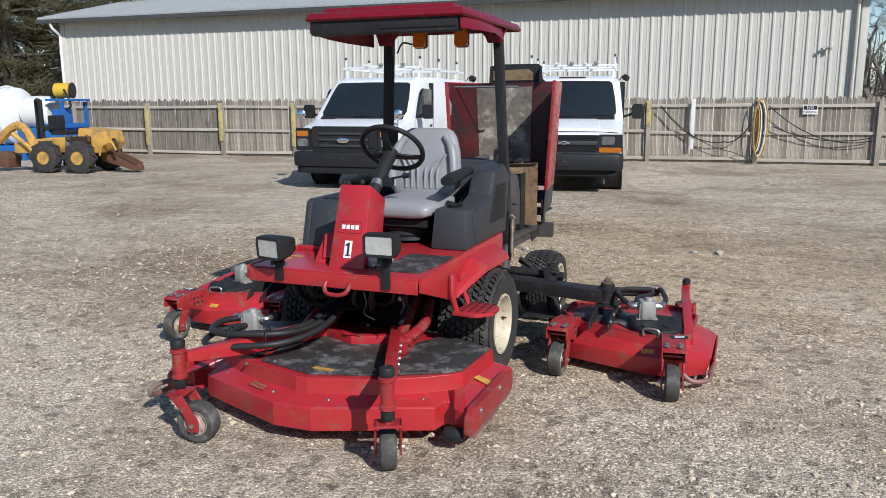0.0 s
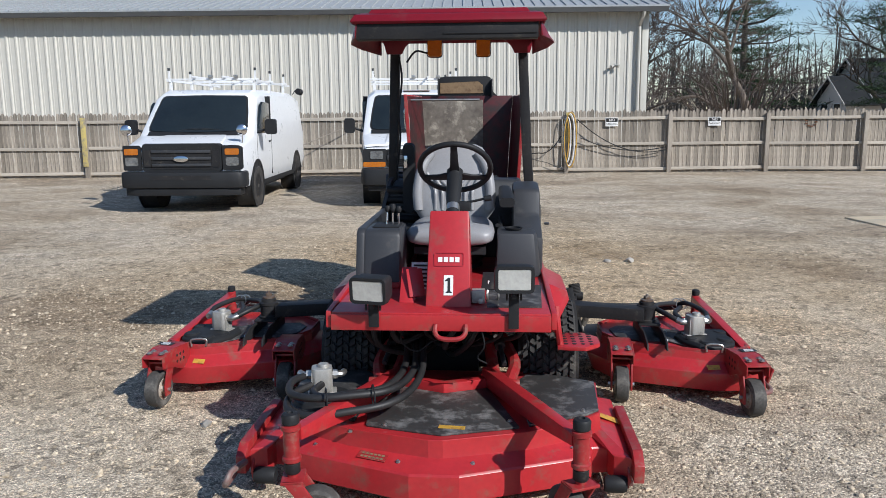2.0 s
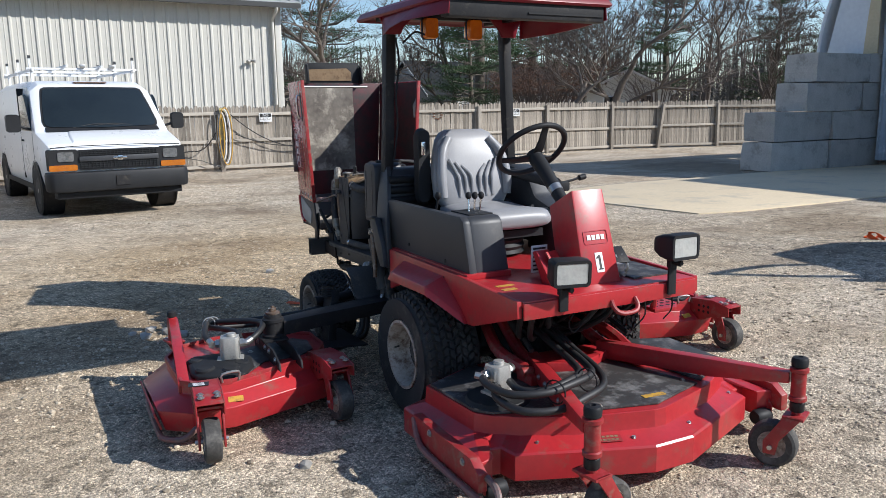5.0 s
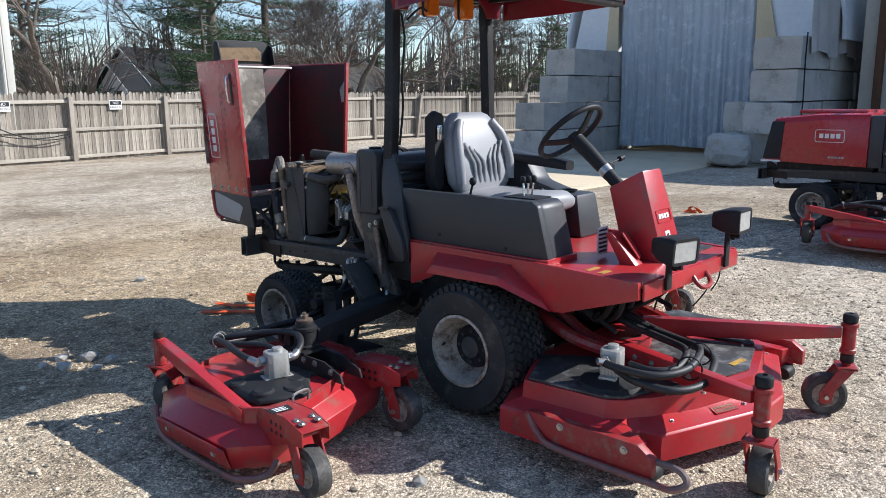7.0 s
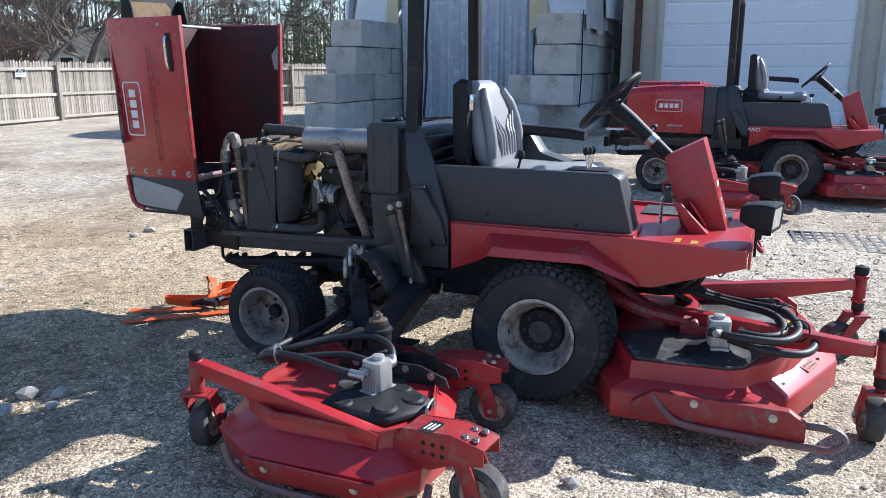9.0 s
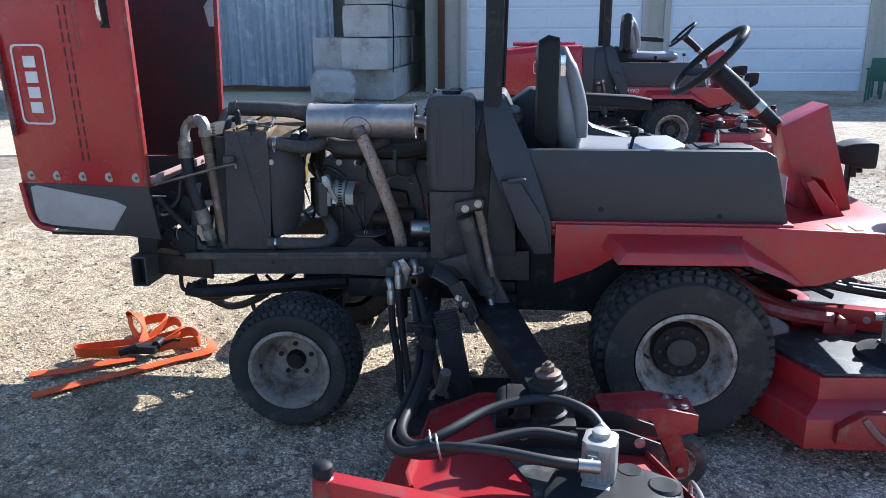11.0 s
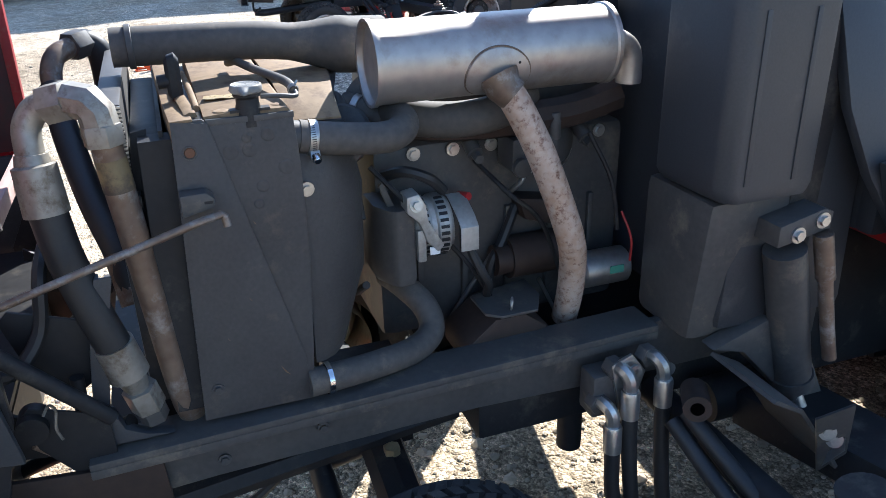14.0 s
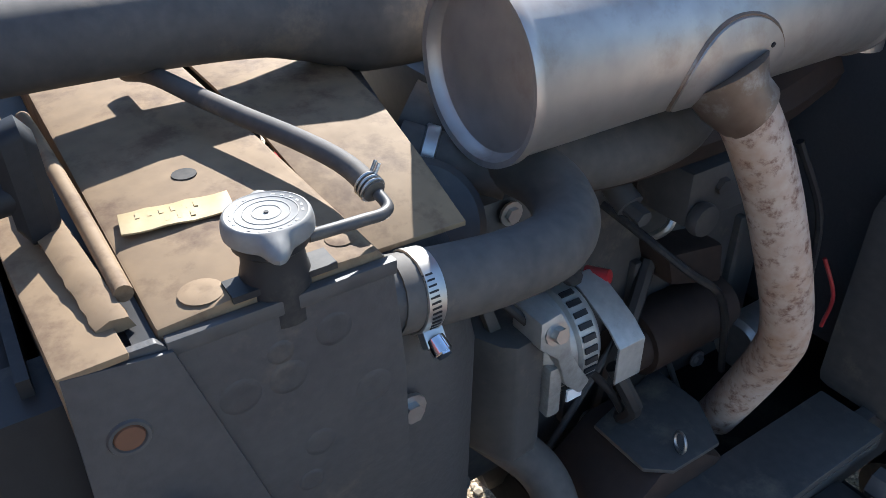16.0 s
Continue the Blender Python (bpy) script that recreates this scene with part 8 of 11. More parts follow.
    part("exhaust_manifold", G().tube([(-0.16, 1.38, 0.99), (-0.185, 1.30, 0.98), (-0.19, 1.10, 0.98), (-0.18, 0.98, 1.0)], 0.030, step=5), BROWN_DARK, e, "dull brown manifold")
    for y in (1.05, 1.16, 1.27):
        part("injector", G().cyl((-0.15, y, 0.96), (-0.205, y, 0.93), 0.014).cyl((-0.20, y, 0.93), (-0.225, y, 0.925), 0.009, seg=6), DUSTY, e)
    part("fuel_pump", G().box((-0.185, 1.16, 0.92), (0.07, 0.09, 0.06)).cyl((-0.21, 1.12, 0.94), (-0.21, 1.12, 0.99), 0.012).cyl((-0.22, 1.19, 0.90), (-0.235, 1.19, 0.90), 0.018), DUSTY, e, "dusty cast fuel pump", bevel=0.005)
    part("sump", G().loft([[(-0.12, 1.0, 0.56), (0.16, 1.0, 0.56), (0.16, 1.38, 0.56), (-0.12, 1.38, 0.56)], [(-0.08, 1.05, 0.44), (0.12, 1.05, 0.44), (0.12, 1.33, 0.44), (-0.08, 1.33, 0.44)]]), BLACK, root, bevel=0.01)
    for pts in (((-0.20, 1.46, 0.93), (-0.235, 1.40, 0.86), (-0.23, 1.30, 0.74), (-0.22, 1.24, 0.64)), ((-0.23, 1.06, 0.95), (-0.25, 1.02, 0.86), (-0.25, 1.0, 0.76)), ((-0.15, 1.25, 0.90), (-0.24, 1.22, 0.86), (-0.25, 1.16, 0.80), (-0.23, 1.10, 0.66))):
        part("wire", G().tube(pts, 0.0045), BLACK, root)
    part("wire", G().tube([(-0.26, 1.0, 0.80), (-0.275, 0.985, 0.75), (-0.27, 0.98, 0.70)], 0.0025), RED_WORN, root)
    # hoses, rods and castings round the block
    part("fuel_hose", G().tube([(-0.150, 1.165, 0.800), (-0.165, 1.200, 0.735), (-0.170, 1.226, 0.690), (-0.160, 1.228, 0.600)], 0.010, step=5), HOSE, e, "oily fuel hose")
    part("throttle_rod", G().tube([(-0.165, 1.205, 0.735), (-0.165, 1.273, 0.641), (-0.165, 1.311, 0.587)], 0.0045, step=0), DUSTY, e)
    part("drain_tube", G().tube([(-0.175, 1.190, 0.590), (-0.185, 1.152, 0.582), (-0.185, 1.142, 0.560), (-0.175, 1.154, 0.545)], 0.0035, step=4), STEEL, e, "thin bare drain tube")
    part("link_rod", G().tube([(-0.165, 1.119, 0.640), (-0.165, 1.078, 0.556)], 0.004, step=0), STEEL, e)
    part("injector_pipe", G().tube([(-0.150, 1.175, 0.83), (-0.168, 1.165, 0.850), (-0.165, 1.149, 0.868), (-0.160, 1.110, 0.870), (-0.140, 1.06, 0.84)], 0.005, step=5), STEEL, e, "thin bent injector pipe")
    part("pump_body", G().prism([(1.177, 0.827), (1.082, 0.810), (1.070, 0.750), (1.161, 0.780)], "x", -0.185, -0.13), BROWN_DARK, e, "brown oily pump casting", bevel=0.008)
    part("turbo_housing", G().lathe([(0.001, -0.028), (0.030, -0.028), (0.050, -0.016), (0.054, 0.0), (0.046, 0.018), (0.022, 0.026), (0.001, 0.026)], (-0.150, 1.092, 0.922), (-0.85, -0.5, 0.1), seg=28), DUSTY, e, "round dusty turbo housing")
    part("band_clamp", G().ring((-0.158, 1.087, 0.923), (-0.85, -0.5, 0.1), 0.0545, 0.004, 36, 6), STEEL, e, "steel band clamp")
    part("adjuster_strap", G().prism([(1.442, 0.905), (1.450, 0.898), (1.425, 0.826), (1.414, 0.832)], "x", -0.215, -0.205), DUSTY, e, bevel=0.001)
    for k in range(5):
        part("block_rib", G().box((-0.143, 1.00 + 0.09 * k, 0.70), (0.014, 0.012, 0.20)), DUSTY, e, bevel=0.003)
    bolts(e, [(-0.146, 0.99 + 0.075 * k, 0.925) for k in range(6)] + [(-0.146, 1.03 + 0.10 * k, 0.582) for k in range(4)], (-1, 0, 0), 0.008, 0.007)
    # hoses and drag link slung under the frame
    part("return_hose", G().tube([(-0.12, 2.00, 0.40), (-0.12, 1.985, 0.325), (-0.12, 1.88, 0.275), (-0.12, 1.757, 0.315), (-0.10, 1.656, 0.385), (-0.08, 1.60, 0.43)], 0.017, step=6), HOSE, root, "sagging return hose")
    part("return_hose", G().tube([(-0.10, 1.72, 0.42), (-0.10, 1.636, 0.315), (-0.10, 1.70, 0.235), (-0.10, 1.768, 0.215), (-0.09, 1.80, 0.30)], 0.010, step=6), HOSE, root, "looped thin hose")
    part("steering_cylinder", G().cyl((-0.10, 1.60, 0.270), (-0.10, 1.43, 0.300), 0.024).cyl((-0.10, 1.43, 0.300), (-0.10, 1.32, 0.390), 0.011), DUSTY, root, "oily steering cylinder")
    for o in set(root.children) - before:
        o.location += Vector((0.030, -0.030, 0.0))
    # silver filter, mount and dipstick below the downpipe
    f = part("oil_filter", G().lathe([(0.001, 0.928), (0.032, 0.928), (0.036, 0.932), (0.036, 1.025), (0.030, 1.032), (0.001, 1.032)], (-0.185, 0, 0.668), (0, 1, 0), seg=28), STEEL, root, "silver spin-on filter")
    part("filter_label", G().box((-0.2215, 0.965, 0.676), (0.001, 0.030, 0.016)), DEEP_GREEN, f, "faded green print")
    part("engine_mount", G().prism([(1.13, 0.56), (1.30, 0.56), (1.30, 0.60), (1.24, 0.648), (1.18, 0.648), (1.13, 0.61)], "x", -0.27, -0.15), BROWN_DARK, root, "oily engine mount", bevel=0.012)
    part("mount_plate", G().prism([(-0.275, 1.16), (-0.275, 1.23), (-0.255, 1.255), (-0.18, 1.255), (-0.15, 1.13), (-0.22, 1.13)], "z", 0.650, 0.656), DUSTY, root, "rounded mount plate", bevel=0.002)
    part("dipstick", G().ring((-0.258, 1.205, 0.668), (0.35, 0.9, 0.1), 0.011, 0.0018, 24, 6), STEEL, root, "wire dipstick loop")
    part("starter", G().cyl((-0.135, 1.02, 0.70), (-0.135, 1.16, 0.70), 0.042, seg=22).cyl((-0.14, 1.15, 0.70), (-0.14, 1.19, 0.70), 0.030, seg=20), BROWN_DARK, root, "oily starter motor")
    # alternator with belt cover and end bracket
    c = Vector((-0.163, 1.332, 0.806))
    al = part("alternator", G().lathe([(0.012, 0.036), (0.040, 0.036), (0.050, 0.033), (0.056, 0.026), (0.056, 0.006), (0.052, 0.003), (0.052, -0.006), (0.056, -0.009), (0.056, -0.028), (0.048, -0.038), (0.02, -0.040)], c, (0.0, 1, 0.0), seg=40), ALU, root, "finned aluminium alternator")
    for k in range(15):
        a = radians(105 + k * 12)
        d = Vector((math.cos(a), 0, math.sin(a)))
        part("vent_slot", G().box((0, 0, 0), (0.005, 0.016, 0.0058)), BLACK, al, m=Matrix.Translation(c + d * 0.0552 + Vector((0, 0.016, 0))) @ Matrix.Rotation(-a, 4, "Y"))
        part("vent_slot", G().box((0, 0, 0), (0.005, 0.015, 0.0058)), BLACK, al, m=Matrix.Translation(c + d * 0.0552 + Vector((0, -0.0185, 0))) @ Matrix.Rotation(-a, 4, "Y"))
    part("mount_ear", G().prism([(1.384, 0.886), (1.362, 0.890), (1.350, 0.868), (1.346, 0.838), (1.332, 0.812), (1.318, 0.790), (1.330, 0.778), (1.350, 0.800), (1.362, 0.836), (1.384, 0.858)], "x", -0.226, -0.185), ALU, al, bevel=0.004)
    part("case_rib", G().prism([(1.366, 0.822), (1.350, 0.822), (1.350, 0.762), (1.366, 0.762)], "x", -0.222, -0.19), ALU, al, bevel=0.004)
    part("maker_plate", G().box((-0.2235, 1.336, 0.782), (0.002, 0.018, 0.014)), LABEL_W, al, "small pale plate")
    bolts(al, [(-0.226, 1.368, 0.871)], (-1, 0, 0.2), 0.0075, 0.010, STEEL)
    bc = [(-0.213, 1.367), (-0.2155, 1.399), (-0.206, 1.411), (-0.168, 1.431), (-0.10, 1.432), (-0.10, 1.367)]
    part("belt_cover", G().loft([ring_of([(x * 0.995 - 0.001, 1.40 + (y - 1.40) * q) for x, y in bc], z) for q, z in ((0.86, 0.718), (1.0, 0.728), (1.0, 0.846), (0.9, 0.860))]), DUSTY, root, "grey moulded belt cover", bevel=0.003)
    shp = [(-0.2315, 0.774), (-0.2315, 0.818), (-0.215, 0.832), (-0.195, 0.842), (-0.170, 0.853), (-0.155, 0.856)]
    part("end_bracket", G().loft([[(x, 1.290, z), (x, 1.257, z), (x + 0.003, 1.257, z - 0.0015), (x + 0.003, 1.290, z - 0.0015)] for x, z in shp]), ALU, root, "bright folded end bracket", bevel=0.0008)
    part("terminal_boot", G().cyl((-0.150, 1.262, 0.846), (-0.172, 1.252, 0.852), 0.0100, 0.0075), RED, root, "red rubber terminal boot")
    part("drive_belt", G().tube([(-0.225, 1.462, 0.86), (-0.15, 1.462, 0.97), (0.02, 1.462, 0.95), (0.04, 1.462, 0.80), (-0.10, 1.462, 0.68), (-0.225, 1.462, 0.74)], 0.007, step=4), RUBBER, root, "black drive belt")
    part("heater_pipe", G().tube([(-0.20, 1.26, 0.76), (-0.215, 1.245, 0.72), (-0.21, 1.23, 0.69), (-0.19, 1.225, 0.66)], 0.009, step=5), HOSE, root)
    part("air_pipe", G().tube([(-0.14, 1.40, 0.90), (-0.175, 1.37, 0.915), (-0.185, 1.33, 0.90), (-0.17, 1.30, 0.87)], 0.010, step=5), HOSE, root)
    # tank beside the roll bar
    g = G().loft([[(-0.455, y0, z), (-0.455, y1 - 0.02, z), (-0.435, y1, z), (-0.28, y1 + 0.005, z), (-0.28, y0, z)] for y0, y1, z in ((0.768, 0.925, 0.878), (0.757, 0.937, 0.90), (0.757, 0.937, 1.19), (0.766, 0.930, 1.212), (0.785, 0.91, 1.224))])
    tk = part("hydraulic_tank", g, CONSOLE, root, "dark grey moulded tank", bevel=0.012)
    for y in (0.795, 0.888):
        part("tank_groove", G().span((-0.4575, y, 0.91), (-0.454, y + 0.010, 1.18)), CONSOLE, tk, bevel=0.003)
    part("tank_lid", G().cyl((-0.37, 0.85, 1.222), (-0.37, 0.85, 1.236), 0.035), PLASTIC, root)
    part("air_filter_box", G().loft([rrect(0.12, 1.10, 0.30, 0.20, 0.06, 0.88), rrect(0.12, 1.10, 0.30, 0.20, 0.06, 0.97)]), PLASTIC, root, "black air filter housing")
    for p in ((-0.05, 0.93, 1.20), (0.05, 0.96, 1.16)):
        part("wire", G().tube([(-0.26, 0.90, 1.19), (-0.18, 0.93, 1.225), p, (0.12, 1.0, 1.12)], 0.006), PLASTIC, root)
    part("breather_pipe", G().tube([(-0.02, 1.02, 1.07), (-0.05, 0.97, 1.13), (-0.08, 0.92, 1.19), (-0.2, 0.86, 1.225), (-0.34, 0.82, 1.235)], 0.009, step=5), HOSE, root)
    lh = part("lower_housing", G().loft([[(-0.40, 0.72, 0.60), (-0.40, 0.93, 0.60), (-0.24, 0.93, 0.60), (-0.24, 0.72, 0.60)], [(-0.43, 0.76, 0.875), (-0.43, 0.93, 0.875), (-0.24, 0.93, 0.875), (-0.24, 0.76, 0.875)]]), DUSTY, root, "dusty black housing", bevel=0.02)
    # hydraulic fittings and hoses below the rail
    mf = part("manifold", G().box((-0.365, 1.055, 0.520), (0.05, 0.10, 0.085)), DUSTY, root, "dusty valve manifold", bevel=0.006)
    part("mount_tab", G().prism([(1.075, 0.585), (1.035, 0.60), (1.005, 0.56), (1.03, 0.48), (1.05, 0.47)], "x", -0.397, -0.390), STEEL, mf, bevel=0.001)
    for k, (y, z) in enumerate(((1.083, 0.510), (1.052, 0.575), (0.985, 0.585))):
        part("elbow_nut", G().cyl((-0.372, y + 0.012, z - 0.002), (-0.395, y + 0.010, z - 0.002), 0.020, seg=6), DUSTY, root, bevel=0.001)
        part("elbow", G().tube([(-0.380, y + 0.010, z), (-0.408, y + 0.006, z + 0.004), (-0.420, y, z - 0.010), (-0.422, y - 0.002, z - 0.040)], 0.0125, step=5), STEEL, root)
        part("crimp_collar", G().tube([(-0.422, y - 0.002, z - 0.030), (-0.422, y - 0.002, z - 0.036), (-0.424, y - 0.003, z - 0.085)], [0.0150, 0.0172, 0.0165], seg=16, step=0), STEEL, root, "plated crimp collar")
        part("hose", G().tube([(-0.424, y - 0.003, z - 0.08), (-0.428, y - 0.006, z - 0.17), (-0.440, y - 0.018, 0.27), (-0.462, y - 0.034, 0.17), (-0.53, y - 0.05, 0.09 + 0.025 * k), (-0.72, 0.95 + 0.02 * k, 0.10 + 0.02 * k), (-0.92, 0.94, 0.29)], 0.0145, step=6, seg=12), HOSE, root, "black hydraulic hose")
    for y, z in ((1.036, 0.574), (0.966, 0.562)):
        part("washer", G().lathe([(0.005, -0.002), (0.0125, -0.002), (0.0125, 0.003), (0.005, 0.003)], (-0.410, y, z), (-1, 0, 0.1), seg=18, cap=False), STEEL, root)
    part("drain_tube", G().lathe([(0.020, 0.308), (0.025, 0.306), (0.025, 0.50), (0.020, 0.50)], (-0.245, 1.066, 0), (0, 0, 1), seg=22, cap=False), BLACK, root, "black drain tube")
    part("cross_pipe", G().cyl((-0.24, 1.30, 0.475), (-0.24, 1.05, 0.462), 0.013), BLACK, root)
    part("brass_plug", G().cyl((-0.187, 1.426, 0.30), (-0.187, 1.426, 0.345), 0.012).cyl((-0.187, 1.426, 0.345), (-0.187, 1.426, 0.362), 0.017, seg=6), BRASS, root, "brass hex plug")
    part("corrugated_hose", G().tube([(-0.20, 1.96, 0.42), (-0.20, 1.94, 0.375), (-0.19, 1.87, 0.36), (-0.17, 1.78, 0.39), (-0.14, 1.70, 0.42)], [0.026 + 0.002 * (k % 2) for k in range(60)], step=14, seg=12), HOSE, root, "corrugated black hose")
    st = part("side_strut", G().prism([(0.90, 0.60), (0.83, 0.58), (0.64, 0.38), (0.60, 0.40), (0.68, 0.56), (0.78, 0.64)], "x", -0.44, -0.40), DUSTY, root, "black angled strut", bevel=0.006)
    q = [Vector((-0.628, 0.842, 0.566)), Vector((-0.655, 0.795, 0.600)), Vector((-0.610, 0.735, 0.455)), Vector((-0.585, 0.765, 0.405))]
    th = Vector((0.008, -0.005, -0.003))
    pl = part("strut_plate", G().loft([[p for p in q], [p + th for p in q]]), DUSTY, st, "bent scuffed strut plate", bevel=0.002)
    w = [q[3].lerp(q[0], u).lerp(q[2].lerp(q[1], u), v) - th * 0.12 for u, v in ((0.06, 0.15), (0.10, 0.92), (0.40, 0.85), (0.30, 0.35))]
    part("bare_patch", G().loft([w, [p + th * 0.1 for p in w]]), STEEL, pl, "bare worn metal patch")
    part("strut_box", G().loft([[(-0.44, y, z), (-0.60, y, z), (-0.60, y + 0.006, z - 0.006), (-0.44, y + 0.006, z - 0.006)] for y, z in ((0.90, 0.60), (0.84, 0.565), (0.77, 0.47), (0.735, 0.42))]), DUSTY, st, "folded strut web", bevel=0.002)
    for k in (0, 1):
        p = q[0].lerp(q[2], 0.35 + 0.22 * k)
        bolts(st, [p - th * 0.1], (-0.85, 0.5, 0.2), 0.009)
    part("tube_end", G().lathe([(0.012, -0.04), (0.024, -0.04), (0.024, 0.03), (0.012, 0.03)], (-0.490, 0.965, 0.545), (-0.8, 0.5, 0.1), seg=18, cap=False), BROWN_DARK, st, "open rusty tube end")


def hood_open(root):
    """The hood tipped back on its rear hinge: sides that draw in towards its back and foot."""
    cx = -0.012

    def half(y, z):
        return 0.467 - 0.075 * (y - 2.01) / 0.575 - 0.050 * (1.744 - z) / 0.836

    def side_sheet(s, poly, d0, d1, name, material, parent, label="", bevel=0.0):
        """A sheet lying in the slanted side: outline in (y, z), between two depths outwards from the skin."""
        near = [(cx + s * (half(y, z) + d0), y, z) for y, z in poly]
        far = [(cx + s * (half(y, z) + d1), y, z) for y, z in poly]
        return part(name, G().loft([near, far]), material, parent, label, bevel)

    out = [(2.006, 1.744), (2.585, 1.746), (2.574, 1.30), (2.566, 0.872), (2.012, 0.872)]
    h = side_sheet(-1, out, -0.010, 0.0, "hood", RED_HOOD, root, "glossy red hood tipped open", 0.004)
    side_sheet(1, out, -0.010, 0.0, "side_panel", RED_HOOD, h, "", 0.004)
    # inner skins have the hood's interior shade put into their red
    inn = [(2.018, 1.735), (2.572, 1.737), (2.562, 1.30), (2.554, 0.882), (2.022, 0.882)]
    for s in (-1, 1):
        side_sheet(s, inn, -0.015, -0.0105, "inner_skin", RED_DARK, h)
        side_sheet(s, [(2.000, 1.746), (2.018, 1.746), (2.024, 0.872), (2.006, 0.872)], -0.022, 0.002, "edge_channel", RED_WORN, h, "worn red edge channel", 0.002)
    w = lambda y, z: half(y, z) - 0.0155
    # back face likewise: its deep red includes the shade inside the hood
    part("top_panel", G().loft([[(cx - w(y, z), y, z), (cx + w(y, z), y, z), (cx + w(y, z), y + 0.012, z), (cx - w(y, z), y + 0.012, z)] for y, z in ((2.556, 0.80), (2.562, 1.10), (2.568, 1.40), (2.572, 1.744))]), RED_DARK, h, "inner face in red darkened for interior shade", bevel=0.002)
    # scuffed insulation sheet on the inner face
    sheet = [[(-0.40 + 0.52 * i / 9, 2.548 + 0.014 * (z - 1.1) - 0.012 * noise.noise(Vector((i * 0.6, z * 6, 1))), z) for i in range(10)] for z in (1.06, 1.18, 1.30, 1.42, 1.54, 1.64, 1.71)]
    g = G()
    g.v = [p for r in sheet for p in r]
    g.f = [(j * 10 + i, j * 10 + i + 1, (j + 1) * 10 + i + 1, (j + 1) * 10 + i) for j in range(6) for i in range(9)]
    part("insulation", g, INSUL, h, "tattered grey-brown insulation sheet")
    part("hood_rod", G().cyl((-0.462, 2.16, 1.705), (0.10, 2.20, 1.705), 0.009), STEEL, h, "bare cross rod")
    # moulded screen at the upper end
    out = [(-0.255, 1.72), (-0.255, 1.87), (-0.240, 1.898), (-0.20, 1.905), (0.155, 1.905), (0.18, 1.895), (0.195, 1.865), (0.205, 1.775), (0.245, 1.740), (0.245, 1.72)]
    sc = part("rear_screen", G().prism(out, "y", 2.585, 2.600), PLASTIC, h, "black moulded screen frame", bevel=0.004)
    part("screen_panel", G().prism([(-0.240, 1.765), (-0.240, 1.850), (0.08, 1.862), (0.12, 1.83), (0.12, 1.765)], "y", 2.577, 2.584), TAN, sc, "dusty tan panel")
    part("screen_wall", G().prism([(2.585, 1.74), (2.585, 1.895), (2.540, 1.885), (2.520, 1.80), (2.515, 1.74)], "x", -0.258, -0.247), PLASTIC, sc, bevel=0.002)
    part("screen_wall", G().prism([(2.585, 1.74), (2.585, 1.885), (2.540, 1.865), (2.515, 1.74)], "x", 0.190, 0.200), PLASTIC, sc, bevel=0.002)
    # lower black section with its pale moulded pocket
    low = [(2.012, 0.874), (2.566, 0.870), (2.552, 0.74), (2.525, 0.695), (2.44, 0.684), (2.20, 0.672), (1.985, 0.662)]
    lo = side_sheet(-1, low, -0.016, -0.003, "lower_cowl", CONSOLE, h, "black lower cowl", 0.004)
    side_sheet(1, low, -0.016, -0.003, "lower_cowl", CONSOLE, h, "black lower cowl", 0.004)
    side_sheet(-1, [(2.530, 0.855), (2.500, 0.862), (2.16, 0.812), (2.115, 0.790), (2.19, 0.690), (2.46, 0.700), (2.515, 0.712), (2.528, 0.745)], -0.003, 0.0012, "cowl_pocket", BROWN_TARP, lo, "pale scuffed moulded panel", 0.002)
    part("cowl_back", G().loft([[(cx - w(y, z), y, z), (cx + w(y, z), y, z), (cx + w(y, z), y - 0.014, z), (cx - w(y, z), y - 0.014, z)] for y, z in ((2.52, 0.70), (2.548, 0.80), (2.556, 0.87))]), CONSOLE, h)
    part("cowl_floor", G().span((-0.37, 2.02, 0.664), (0.35, 2.46, 0.674)), BLACK, h)
    rim = [(2.566, 0.872), (2.556, 0.76), (2.540, 0.715), (2.51, 0.690), (2.46, 0.682)]
    part("cowl_rim", G().tube([(cx - half(y, z) + 0.001, y, z) for y, z in rim], 0.013, step=4), RED_HOOD, h)
    riv = G().lathe([(0.001, 0.005), (0.007, 0.005), (0.008, 0.0025), (0.0185, 0.0018), (0.0185, 0.0)], (0, 0, 0), (-1, 0, 0), seg=20).mesh("rivet", ALU)
    core = G().cyl((-0.0045, 0, 0), (-0.0056, 0, 0), 0.006, seg=8).mesh("rivet_core", DUSTY)
    for k in range(5):
        y, z = 2.054 + k * 0.1145, 0.908 - k * 0.0012
        rv = part("rivet", riv, None, h, m=pose(cx - half(y, z), y, z, 0, 0, 7.4))
        part("rivet_core", core, None, rv)
    part("hinge_bar", G().span((-0.41, 2.012, 0.872), (0.39, 2.028, 0.905)), FADED_PINK, h, "pale pink hinge strip", bevel=0.002)
    bolts(h, [(x, 2.012, 0.888) for x in (-0.30, -0.10, 0.12, 0.33)], (0, -1, 0), 0.006)
    # pull handle, badge and plain bars for the lettering, all in the slanted skin
    y0, z0 = 2.30, 1.30
    o = Vector((cx - half(y0, z0), y0, z0))
    ey = (Vector((cx - half(y0 + 0.1, z0), y0 + 0.1, z0)) - o).normalized()
    ez = (Vector((cx - half(y0, z0 + 0.1), y0, z0 + 0.1)) - o).normalized()
    nn = ez.cross(ey).normalized()
    ez = ey.cross(nn).normalized()
    face = Matrix(((ey.x, ez.x, nn.x, o.x), (ey.y, ez.y, nn.y, o.y), (ey.z, ez.z, nn.z, o.z), (0, 0, 0, 1)))
